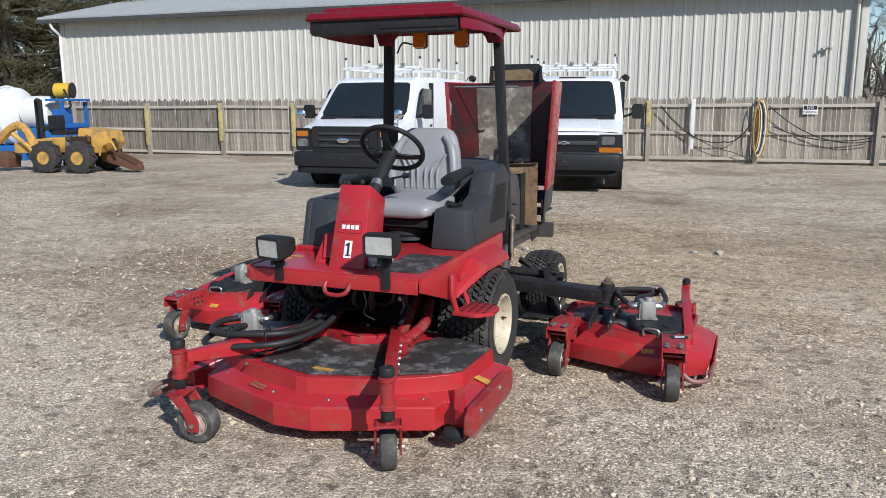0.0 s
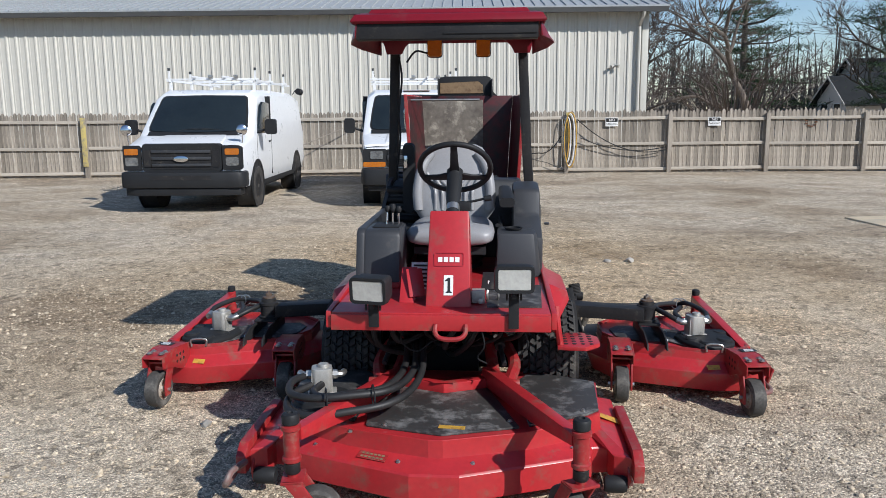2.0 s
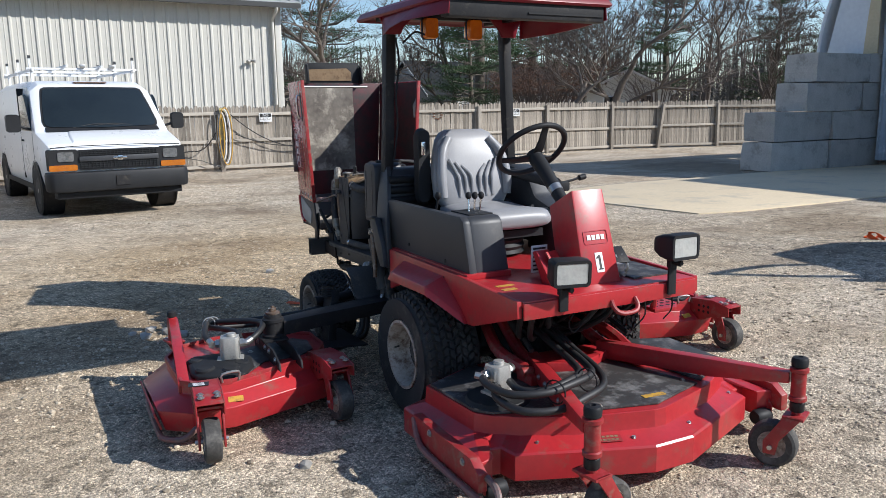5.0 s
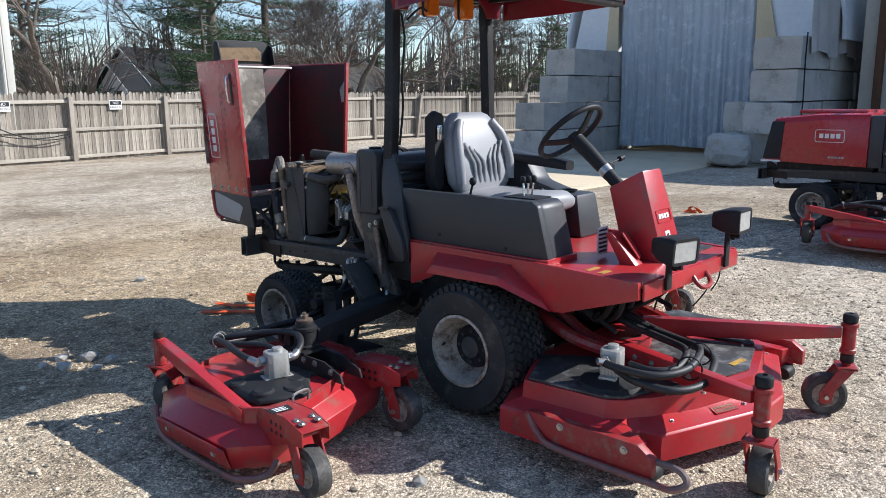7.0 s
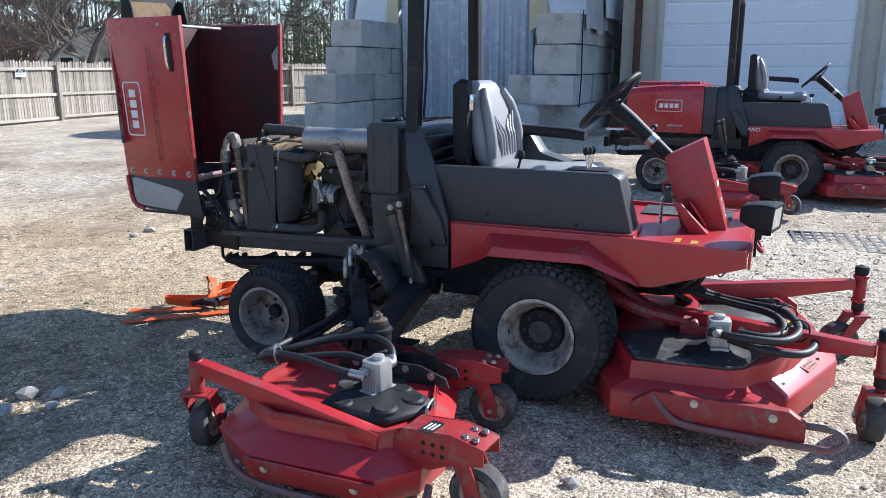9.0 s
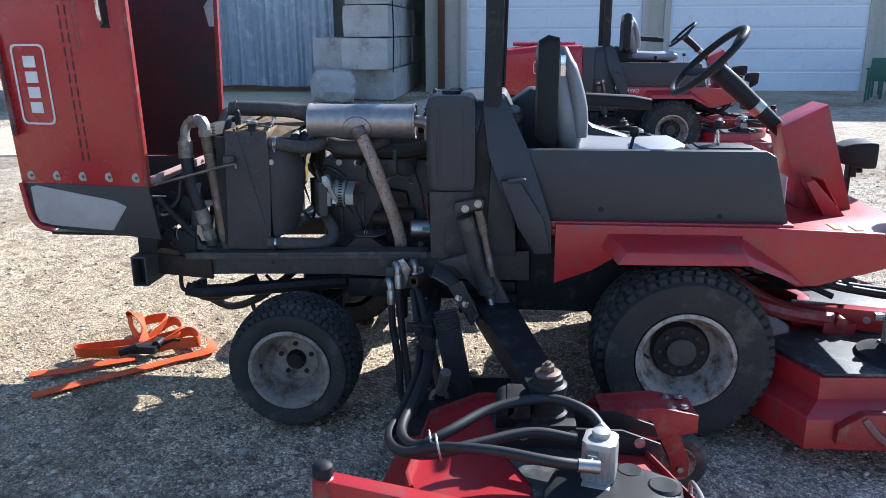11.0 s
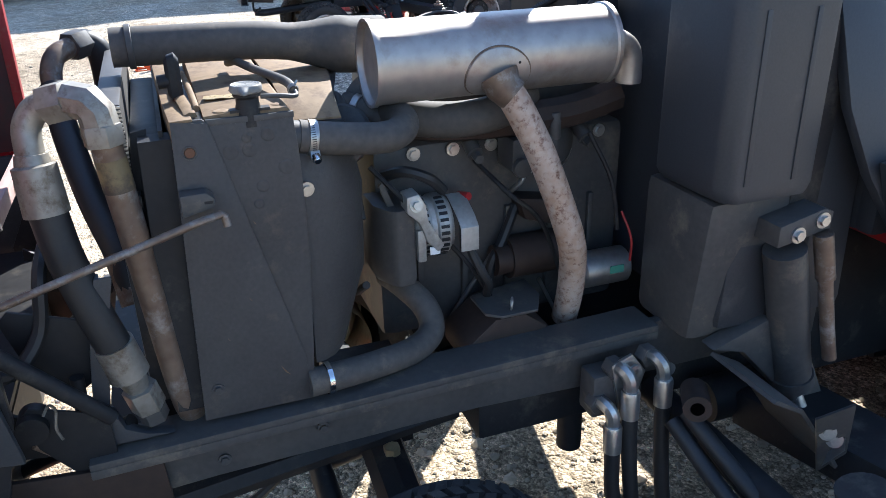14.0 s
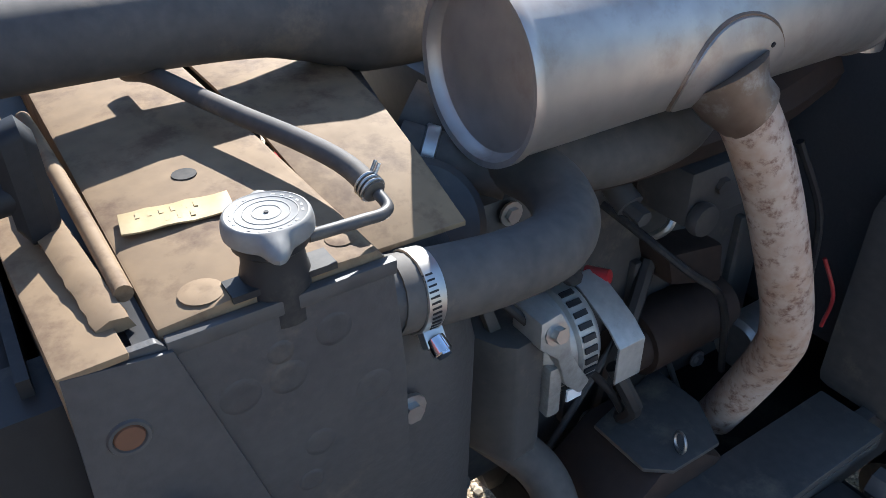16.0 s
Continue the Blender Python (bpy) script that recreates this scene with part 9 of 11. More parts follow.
    if nn.x > 0:
        face = Matrix(((ey.x, ez.x, -nn.x, o.x), (ey.y, ez.y, -nn.y, o.y), (ey.z, ez.z, -nn.z, o.z), (0, 0, 0, 1)))
    on = lambda y, z, d=0.0: face @ Matrix.Translation((y - y0, z - z0, d))
    part("handle_plate", G().box((0, 0, 0.001), (0.036, 0.20, 0.002)), PLASTIC, h, bevel=0.0006, m=on(2.092, 1.56))
    part("handle", G().tube([(0, 0.078, 0.0), (0, 0.068, 0.026), (0, -0.068, 0.026), (0, -0.078, 0.0)], 0.008, step=3), CHROME, h, "chrome pull handle", m=on(2.092, 1.56))
    up = on(2.435, 1.255, 0.0012) @ Matrix.Rotation(radians(90), 4, "Z")
    badge(h, up, 0.30, 0.145, LABEL_W, LABEL_W)
    strokes = G().box((0.013, 0, 0.0008), (0.007, 0.034, 0.0008)).box((-0.013, 0, 0.0008), (0.007, 0.034, 0.0008)).mesh("lettering_bar", RED_DARK, smooth=0)
    for k in range(13):
        part("lettering_bar", strokes, None, h, m=on(2.262, 0.985 + k * 0.049))
    pale = G().box((0.009, 0, 0.0008), (0.005, 0.024, 0.0008)).box((-0.009, 0, 0.0008), (0.005, 0.024, 0.0008)).mesh("lettering_bar", SKID, smooth=0)
    for k in range(5):
        part("lettering_bar", pale, None, h, m=on(2.215, 1.40 + k * 0.036))
    side_sheet(1, [(2.02, 1.62), (2.065, 1.56), (2.045, 1.47), (2.02, 1.47)], -0.018, -0.0155, "latch_plate", ALU, h)
    side_sheet(-1, [(2.02, 1.62), (2.065, 1.56), (2.045, 1.47), (2.02, 1.47)], -0.018, -0.0155, "latch_plate", ALU, h)
    part("hood_strut", G().cyl((-0.38, 2.00, 0.82), (-0.34, 1.88, 0.66), 0.012), BLACK, root, "black hood stay")
    for q, x in ((-1, -0.40), (1, 0.36)):
        part("hinge_bracket", G().prism([(2.02, 0.60), (2.09, 0.60), (2.09, 0.68), (2.04, 0.78), (1.99, 0.80), (1.99, 0.72)], "x", x, x + 0.012), BLACK, root, "black hinge bracket", bevel=0.002)


def hood_closed(root):
    out = ((-0.46, 0), (-0.46, 0.86), (-0.43, 0.97), (-0.36, 1.0), (0.36, 1.0), (0.43, 0.97), (0.46, 0.86), (0.46, 0))
    g = G().loft([[(x * w, y + rake * (1 - v), z0 + (z1 - z0) * v) for x, v in out] for y, z0, z1, w, rake in ((0.98, 0.665, 1.225, 1.0, 0.0), (1.5, 0.675, 1.215, 1.0, 0.0), (1.95, 0.69, 1.165, 0.99, 0.09))])
    h = part("hood", g, RED_HOOD, root, "glossy red closed hood", bevel=0.006)
    part("tail", G().prism([(2.045, 0.705), (1.965, 1.13), (1.985, 1.12), (2.068, 0.715)], "x", -0.44, 0.44), BUMPER, root, "black louvred tail", bevel=0.008)
    for sx in (-1, 1):
        part("tail_side_panel", G().prism([(1.955, 1.125), (1.84, 1.128), (1.865, 0.715), (2.045, 0.715)], "x", sx * 0.440, sx * 0.4635), BUMPER, root, "black side panel", bevel=0.003)
    part("scoop", G().span((-0.30, 1.05, 1.21), (0.30, 1.75, 1.25)), RED_HOOD, h, bevel=0.015)
    m = Matrix(((0, 0, -1, -0.4615), (-1, 0, 0, 1.36), (0, 1, 0, 0.98), (0, 0, 0, 1)))
    badge(h, m, 0.30, 0.135, LABEL_W, LABEL_W)
    for k in range(5):
        part("lettering_bar", G().span((-0.4635, 1.20 + k * 0.034, 0.745), (-0.4605, 1.226 + k * 0.034, 0.765)), BROWN_TARP, h)
    part("hood_lip", G().span((-0.468, 1.86, 0.682), (0.468, 2.075, 0.702)), LABEL_W, root, "pale strip under the tail")
    part("front_shroud", G().span((-0.45, 0.84, 0.66), (0.45, 0.98, 1.20)), CONSOLE, root, bevel=0.02)
    part("engine_block", G().span((-0.30, 0.95, 0.50), (0.30, 1.95, 0.70)), BLACK, root)
    frame_rails(root)
    m = Matrix(((0, 0, -1, -0.5015), (-1, 0, 0, 0.42), (0, 1, 0, 0.735), (0, 0, 0, 1)))
    part("drive_mark", text_mesh("4WD", 0.06, LABEL_W), None, root, "white drive lettering", m=m)


INSUL = mat("tattered_insulation", (0.20, 0.175, 0.145), (0.09, 0.075, 0.062), 0.7, scale=5, fine=30, bump=0.004, dirt=(0.42, 0.38, 0.31), dirt_at=0.6, stain_scale=2.2)


def build_mower(label, m, open_hood, rim_left, rim_right):
    root = thing("riding_mower", label, "mower", "commercial mowers", m)
    running_gear(root, rim_left, rim_right, RIM_DIRTY if open_hood else rim_right)
    front_deck(root)
    for s in (-1, 1):
        d = wing_deck(root, s)
        lift_arm(root, s)
        if open_hood and s < 0:
            d.location += Vector((-0.012, -0.062, 0.012))
    cab(root, canopy_on=open_hood)
    if open_hood:
        engine_bay(root)
        hood_open(root)
    else:
        hood_closed(root)
    return root


build_mower("large red wing mower with hood tipped open and sun canopy", pose(-1.645, 4.645, 0), True, CREAM, GREYRIM)
second = build_mower("parked red wing mower with closed hood and roll bar", pose(4.407, 3.524, 0.075, 0, 0, -1.9), False, GREYRIM, GREYRIM)


# ---- parked vans ----
def van_tyre():
    prof = [(0.20, -0.10), (0.30, -0.112), (0.345, -0.105), (0.365, -0.085), (0.370, -0.04), (0.370, 0.04), (0.365, 0.085), (0.345, 0.105), (0.30, 0.112), (0.20, 0.10)]
    g = G().lathe(prof, axis=(1, 0, 0), seg=40, cap=False)
    for x in (-0.05, 0.0, 0.05):
        g.ring((x, 0, 0), (1, 0, 0), 0.366, 0.008, 40, 5)
    return g.mesh("wheel", RUBBER)


VAN_TYRE = van_tyre()


def van_wheel(root, x, y, s):
    w = part("wheel", VAN_TYRE, None, root, "black road tyre", m=pose(x, y, 0.366))
    part("rim", G().lathe([(0.205, -s * 0.08), (0.205, s * 0.085), (0.195, s * 0.09), (0.175, s * 0.06), (0.10, s * 0.075), (0.07, s * 0.10), (0.001, s * 0.102)], axis=(1, 0, 0), seg=28), STEEL, w, "grey steel rim")
    return w


def van_body_sections(prof, half, tumble, z_belt):
    """Cross sections along the van, from a list of (y, roof height, half width at belt)."""
    out = []
    for y, zr, hw, zb in prof:
        pts = [(-hw * 0.96, y, 0.40), (-hw, y, 0.62), (-hw, y, min(zb, zr - 0.02)), (-(hw - tumble * max(0.0, (zr - zb)) * 0.9), y, zr - 0.10 if zr - 0.10 > zb else zb + (zr - zb) * 0.6), (-(hw - tumble * (zr - zb)) * 0.86, y, zr)]
        out.append(pts + [(-x, yy, z) for x, yy, z in reversed(pts)])
    return out


def build_van(m, label, nose, badge_long):
    v = thing("van", label, "van", "parked white vans", m)
    L = 5.5
    body = van_body_sections([(0.02, 1.00, 0.90, 0.98), (0.10, 1.10, 0.965, 1.05), (0.60, 1.22, 0.99, 1.16), (0.80, 1.27, 1.0, 1.20), (1.50, 1.99, 1.0, 1.22), (1.75, 2.06, 1.0, 1.22), (3.0, 2.085, 1.0, 1.22), (5.0, 2.075, 1.0, 1.22), (L - 0.05, 2.03, 0.98, 1.20), (L, 1.98, 0.95, 1.18)], 1.0, 0.13, 1.22)
    b = part("body", G().loft(body), WHITE, v, "white painted van body", bevel=0.03)
    # windscreen lies just proud of the raked front
    def face(u, z):
        return 0.80 + (z - 1.27) / 0.72 * 0.70 - 0.012
    half = [(0.0, 1.315), (0.76, 1.335), (0.82, 1.36), (0.835, 1.42), (0.80, 1.65), (0.755, 1.86), (0.735, 1.91), (0.68, 1.935), (0.0, 1.945)]
    ring = half + [(-x, z) for x, z in half[-2:0:-1]]
    bow = lambda x, z: face(0, z) + 0.03 * abs(x / 0.83) ** 3
    ws = G().loft([[(x, bow(x, z) - 0.035, z) for x, z in ring], [(x, bow(x, z) + 0.02, z) for x, z in ring]])
    sur = [(x * 1.035, 1.63 + (z - 1.63) * 1.06) for x, z in ring]
    part("windscreen_seal", G().loft([[(x, bow(x, z) - 0.022, z) for x, z in sur], [(x, bow(x, z) + 0.02, z) for x, z in sur]]), PLASTIC, v)
    part("windscreen", ws, GLASS_DARK, v, "dark tinted windscreen", bevel=0.004)
    for s in (-1, 1):
        part("wiper", G().tube([(s * 0.1 - 0.35, face(0, 1.33) - 0.02, 1.315), (s * 0.1, face(0, 1.38) - 0.02, 1.37), (s * 0.1 + 0.35, face(0, 1.36) - 0.02, 1.345)], 0.009), PLASTIC, v)
        part("side_window", G().prism([(1.08, 1.28), (2.0, 1.28), (2.0, 1.82), (1.55, 1.84), (1.44, 1.78)], "x", s * 0.955, s * 1.004), GLASS_DARK, v, "dark side window", bevel=0.004, m=rot("Y", s * 0))
        part("door_seam", G().prism([(1.02, 0.5), (1.03, 0.5), (1.03, 1.25), (1.02, 1.25)], "x", s * 0.998, s * 1.003), PLASTIC, v)
        part("door_seam", G().prism([(2.12, 0.5), (2.13, 0.5), (2.13, 1.95), (2.12, 1.95)], "x", s * 0.9, s * 1.003), PLASTIC, v)
        part("door_handle", G().box((s * 1.012, 1.95, 1.12), (0.02, 0.12, 0.03)), PLASTIC, v, bevel=0.005)
        part("sill_trim", G().span((s * 0.985, 1.35, 0.36), (s * 1.005, 4.2, 0.44)), PLASTIC, v)
        for y in (0.98, 4.50):
            part("wheel_arch", G().lathe([(0.44, -0.01), (0.44, 0.012), (0.40, 0.012), (0.40, -0.01)], (s * 0.995, y, 0.40), (1, 0, 0), seg=36, cap=False), PLASTIC, v)
            part("arch_well", G().cyl((s * 0.70, y, 0.40), (s * 1.001, y, 0.40), 0.42, seg=32), BLACK, v)
            van_wheel(v, s * 0.90, y, s)
        mi = part("door_mirror", G().loft([rrect(s * 1.24, 1.40, 0.19, 0.26, 0.05, 1.02), rrect(s * 1.24, 1.40, 0.20, 0.27, 0.05, 1.08), rrect(s * 1.24, 1.40, 0.19, 0.26, 0.04, 1.14)]), PLASTIC, v, "black door mirror")
        part("mirror_arm", G().tube([(s * 0.98, 1.14, 1.30), (s * 1.08, 1.10, 1.33), (s * 1.16, 1.09, 1.36)], 0.022), PLASTIC, mi)
    if nose == "wide":
        gr = part("grille", G().loft([rrect(0, 0.915, 1.30, 0.45, 0.06, -0.03), rrect(0, 0.915, 1.34, 0.47, 0.06, 0.05)]), BUMPER, v, "black slatted grille")
        for k in range(3):
            part("slat", G().box((0, -0.045, 0.80 + k * 0.11), (0.98, 0.03, 0.045)), CONSOLE, gr, bevel=0.006)
        part("grille_void", G().box((0, -0.032, 0.91), (1.02, 0.006, 0.36)), BLACK, gr)
        for s in (-1, 1):
            part("side_vent", G().box((s * 0.56, -0.035, 0.91), (0.12, 0.02, 0.28)), BLACK, gr)
        part("emblem", G().lathe([(0.001, 0.0), (0.055, 0.0), (0.06, 0.006), (0.05, 0.012), (0.001, 0.012)], (0, 0, 0), (0, -1, 0), seg=28), CHROME, gr, "plain oval emblem", m=pose(0, -0.062, 0.90) @ Matrix.Diagonal((2.0, 1, 0.85, 1)))
        for s in (-1, 1):
            part("indicator", G().loft([rrect(s * 0.83, 1.015, 0.23, 0.10, 0.02, -0.03), rrect(s * 0.85, 1.015, 0.22, 0.11, 0.02, 0.09)]), VAN_AMBER, v, "amber indicator")
            part("headlamp", G().loft([rrect(s * 0.83, 0.855, 0.21, 0.14, 0.03, -0.03), rrect(s * 0.85, 0.855, 0.20, 0.15, 0.03, 0.09)]), VAN_LAMP, v, "clear headlamp")
            part("lamp_frame", G().loft([rrect(s * 0.82, 0.915, 0.30, 0.41, 0.03, -0.022), rrect(s * 0.84, 0.91, 0.29, 0.37, 0.03, 0.09)]), PLASTIC, v)
        part("bumper", G().prism([(-1.03, 0.0), (-0.98, -0.10), (-0.80, -0.15), (0.80, -0.15), (0.98, -0.10), (1.03, 0.0), (1.02, 0.30), (-1.02, 0.30)], "z", 0.42, 0.69), BUMPER, v, "black plastic bumper", bevel=0.05)
        part("bumper_slot", G().span((-0.50, -0.153, 0.56), (0.50, -0.14, 0.63)), BLACK, v)
        part("air_dam", G().prism([(-0.95, -0.03), (-0.75, -0.11), (0.75, -0.11), (0.95, -0.03), (0.95, 0.25), (-0.95, 0.25)], "z", 0.30, 0.418), PLASTIC, v, bevel=0.01)
        for mx in (0.93, -1.02):
            part("spot_mirror", G().lathe([(0.001, 0.03), (0.07, 0.025), (0.09, 0.01), (0.09, 0.0), (0.07, -0.02), (0.001, -0.03)], (mx, 0.30, 1.36), (0.2, -1, 0.0), seg=20).cyl((mx, 0.32, 1.34), (mx * 0.95, 0.36, 0.75), 0.010), CHROME, v, "round crossover mirror on a rod")
    else:
        gr = part("grille", G().loft([rrect(0, 0.86, 1.16, 0.30, 0.02, -0.015), rrect(0, 0.86, 1.16, 0.30, 0.02, 0.05)]), PLASTIC, v, "black mesh grille")
        part("grille_bar", G().box((0, -0.025, 0.875), (1.14, 0.035, 0.075)), CONSOLE, gr, bevel=0.01)
        for z0, z1 in ((0.73, 0.83), (0.92, 1.0)):
            me = G()
            for i in range(22):
                me.box((-0.545 + i * 0.052, -0.022, (z0 + z1) / 2), (0.008, 0.014, z1 - z0))
            for k in range(3):
                me.box((0, -0.024, z0 + (k + 0.5) * (z1 - z0) / 3), (1.12, 0.012, 0.008))
            part("mesh", me, BUMPER, gr)
        part("emblem", G().box((0, -0.048, 0.875), (0.20, 0.014, 0.035)).box((0, -0.048, 0.875), (0.075, 0.014, 0.068)), CHROME, gr, "plain chrome emblem", bevel=0.006)
        for s in (-1, 1):
            part("lamp_frame", G().loft([rrect(s * 0.78, 0.865, 0.40, 0.31, 0.03, -0.012), rrect(s * 0.80, 0.865, 0.39, 0.31, 0.03, 0.09)]), PLASTIC, v)
            part("headlamp", G().loft([rrect(s * 0.75, 0.915, 0.22, 0.14, 0.03, -0.025), rrect(s * 0.76, 0.915, 0.22, 0.14, 0.03, 0.05)]), VAN_LAMP, v, "clear headlamp")
            part("indicator", G().loft([rrect(s * 0.79, 0.755, 0.38, 0.085, 0.02, -0.025), rrect(s * 0.80, 0.755, 0.37, 0.085, 0.02, 0.09)]), VAN_AMBER, v, "amber indicator")
        part("bumper", G().prism([(-1.02, 0.02), (-0.97, -0.09), (-0.80, -0.13), (0.80, -0.13), (0.97, -0.09), (1.02, 0.02), (1.01, 0.30), (-1.01, 0.30)], "z", 0.40, 0.69), BUMPER, v, "black plastic bumper", bevel=0.05)
        part("plate_holder", G().box((0, -0.137, 0.545), (0.20, 0.012, 0.14)), BLACK, v)
        part("air_dam", G().prism([(-0.90, -0.02), (0.90, -0.02), (0.90, 0.25), (-0.90, 0.25)], "z", 0.30, 0.398), PLASTIC, v, bevel=0.01)
        part("rust_patch", G().box((0.02, 1.62, 2.035), (0.50, 0.12, 0.012)), DIRTY_RUST, v, "rust patch on the roof edge", bevel=0.004)
    part("hood_seam", G().tube([(-0.93, 0.055, 1.045), (-0.5, 0.03, 1.065), (0.5, 0.03, 1.065), (0.93, 0.055, 1.045)], 0.006, step=3), BLACK, v)
    part("hood_pressing", G().loft([[(x, y, z) for x, y, z in ((-w, y0, z0), (w, y0, z0), (w * 0.94, y0, z0 + 0.022), (-w * 0.94, y0, z0 + 0.022))] for w, y0, z0 in ((0.62, 0.14, 1.105), (0.58, 0.60, 1.215), (0.55, 0.78, 1.255))]), WHITE, v, "raised panel of the bonnet", bevel=0.012)
    part("cowl", G().prism([(0.74, 1.262), (0.80, 1.262), (0.86, 1.33), (0.80, 1.30)], "x", -0.84, 0.84), PLASTIC, v, "black cowl strip")
    part("underbody", G().span((-0.80, 0.35, 0.26), (0.80, 5.2, 0.42)), BLACK, v)
    # ladder rack
    rk = part("ladder_rack", G().span((-0.80, 1.75, 2.22), (-0.76, 5.0, 2.26)), WHITE_RACK, v, "white tubular ladder rack")
    part("side_rail", G().span((0.76, 1.75, 2.22), (0.80, 5.0, 2.26)), WHITE_RACK, rk)
    for y in (1.9, 3.1, 4.4):
        part("cross_bar", G().span((-0.86, y - 0.02, 2.245), (0.86, y + 0.02, 2.28)), WHITE_RACK, rk, bevel=0.006)
        for s in (-1, 1):
            part("foot", G().span((s * 0.78 - 0.02, y - 0.03, 1.98), (s * 0.78 + 0.02, y + 0.03, 2.26)), WHITE_RACK, rk)
            part("stop_post", G().span((s * 0.80 - 0.016, y - 0.016, 2.28), (s * 0.80 + 0.016, y + 0.016, 2.42)), WHITE_RACK, rk)
            part("stop_cap", G().span((s * 0.80 - 0.02, y - 0.02, 2.42), (s * 0.80 + 0.02, y + 0.02, 2.47)), CONSOLE, rk)
    part("ladder_tube", G().cyl((0.25, 1.7, 2.30), (0.30, 4.9, 2.30), 0.02).cyl((-0.30, 1.6, 2.30), (-0.25, 4.7, 2.30), 0.02), WHITE_RACK, rk)
    for x in (-0.02, 0.45):
        part("rack_clamp", G().box((x, 1.86, 2.31), (0.08, 0.05, 0.06)), STEEL, rk, bevel=0.006)
    part("rear_light", G().tube([(0.88, 4.9, 2.05), (0.95, 4.95, 2.15), (1.02, 4.95, 2.10)], 0.012).cyl((1.0, 4.90, 2.12), (1.05, 5.0, 2.10), 0.07), BLACK, rk)
    return v


build_van(pose(-6.58, 13.12, 0, 0, 0, 3.4), "white cargo van with dark slatted grille and ladder rack", "wide", False)
build_van(pose(-2.72, 13.95, 0, 0, 0, 8.5), "white cargo van with black mesh grille and rusty roof edge", "narrow", False)


# ---- trencher, tanks and reel by the fence ----
def build_trencher(m):
    t = thing("trencher", "yellow ride-on trencher with black roll bar", "trencher", m=m)
    part("body", G().prism([(-0.9, 0.45), (0.9, 0.45), (1.05, 0.70), (1.0, 0.95), (0.35, 1.02), (0.30, 0.80), (-0.35, 0.80), (-0.9, 0.75)], "y", -0.35, 0.35), YELLOW, t, "yellow engine housing", bevel=0.03)
    en = part("engine", G().box((0.42, -0.40, 0.70), (0.50, 0.12, 0.26)), BROWN_DARK, t, "dark exposed engine", bevel=0.02)
    part("air_cleaner", G().cyl((0.10, -0.44, 0.78), (0.22, -0.44, 0.78), 0.07, seg=20), DUSTY, en)
    part("exhaust", G().tube([(0.55, -0.45, 0.78), (0.66, -0.47, 0.84), (0.70, -0.47, 0.72)], 0.03), DIRTY_RUST, en)
    part("guard", G().tube([(0.86, -0.36, 0.40), (0.98, -0.40, 0.62), (1.20, -0.38, 0.70), (1.30, -0.36, 0.52)], 0.025, step=4), YELLOW, t)
    part("white_panel", G().span((0.0, -0.36, 0.62), (0.28, -0.352, 0.84)), LABEL_W, t)
    part("seat", G().loft([rrect(-0.30, 0.90, 0.42, 0.10, 0.04, -0.22), rrect(-0.30, 0.90, 0.42, 0.10, 0.04, 0.22)]).loft([rrect(-0.50, 1.10, 0.10, 0.40, 0.04, -0.22), rrect(-0.50, 1.10, 0.10, 0.40, 0.04, 0.22)]), PLASTIC, t, "black seat")
    for x, y in ((-1.22, 0.25), (-0.66, -0.30)):
        part("roll_bar_post", G().span((x - 0.04, y - 0.04, 0.45), (x + 0.04, y + 0.04, 1.66)), BLACK, t, bevel=0.01)
    part("roll_bar_top", G().cyl((-1.22, 0.25, 1.66), (-0.66, -0.30, 1.64), 0.045, seg=4), BLACK, t)
    part("rear_frame", G().span((-1.5, -0.28, 0.42), (-0.8, 0.30, 0.66)), YELLOW, t, "yellow rear frame", bevel=0.02)
    part("lever_bank", G().box((-0.52, -0.2, 1.02), (0.16, 0.30, 0.10)), BLACK, t, bevel=0.01)
    for x in (-0.45, 0.45):
        for y in (-0.50, 0.50):
            w = part("wheel", G().lathe([(0.16, -0.12), (0.30, -0.13), (0.345, -0.10), (0.35, 0), (0.345, 0.10), (0.30, 0.13), (0.16, 0.12)], axis=(0, 1, 0), seg=32, cap=False), RUBBER, t, "lugged tractor tyre", m=pose(x, y, 0.35))
            for k in range(18):
                a = 2 * math.pi * k / 18
                part("lug", G().box((0, 0, 0), (0.05, 0.24, 0.04)), RUBBER, w, m=Matrix.Rotation(a, 4, "Y") @ pose(0, 0, 0.355, 0, 0, 28 if k % 2 else -28))
            part("rim", G().lathe([(0.195, -0.09), (0.185, -0.10), (0.14, -0.06), (0.06, -0.05), (0.05, -0.10), (0.001, -0.10), (0.001, 0.10), (0.17, 0.09)], axis=(0, 1, 0), seg=26), YELLOW, w, "yellow rim")
    part("boom", G().tube([(-0.95, -0.2, 0.45), (-1.15, -0.25, 0.95), (-1.45, -0.25, 1.05), (-1.95, -0.25, 0.70)], 0.10, step=4), YELLOW, t, "yellow digging boom")
    part("boom_cylinder", G().cyl((-0.85, -0.32, 0.40), (-1.45, -0.34, 0.88), 0.055), YELLOW, t)
    part("bucket", G().prism([(-2.15, 0.10), (-1.75, 0.05), (-1.70, 0.30), (-1.95, 0.45), (-2.2, 0.40)], "y", -0.25, 0.15), DIRTY_RUST, t, bevel=0.01)
    part("trench_bar", G().prism([(0.85, 0.42), (0.98, 0.50), (1.66, 0.20), (1.69, 0.06), (1.58, 0.03), (0.85, 0.22)], "y", -0.10, 0.10), DIRTY_RUST, t, "rusty trenching bar", bevel=0.01)
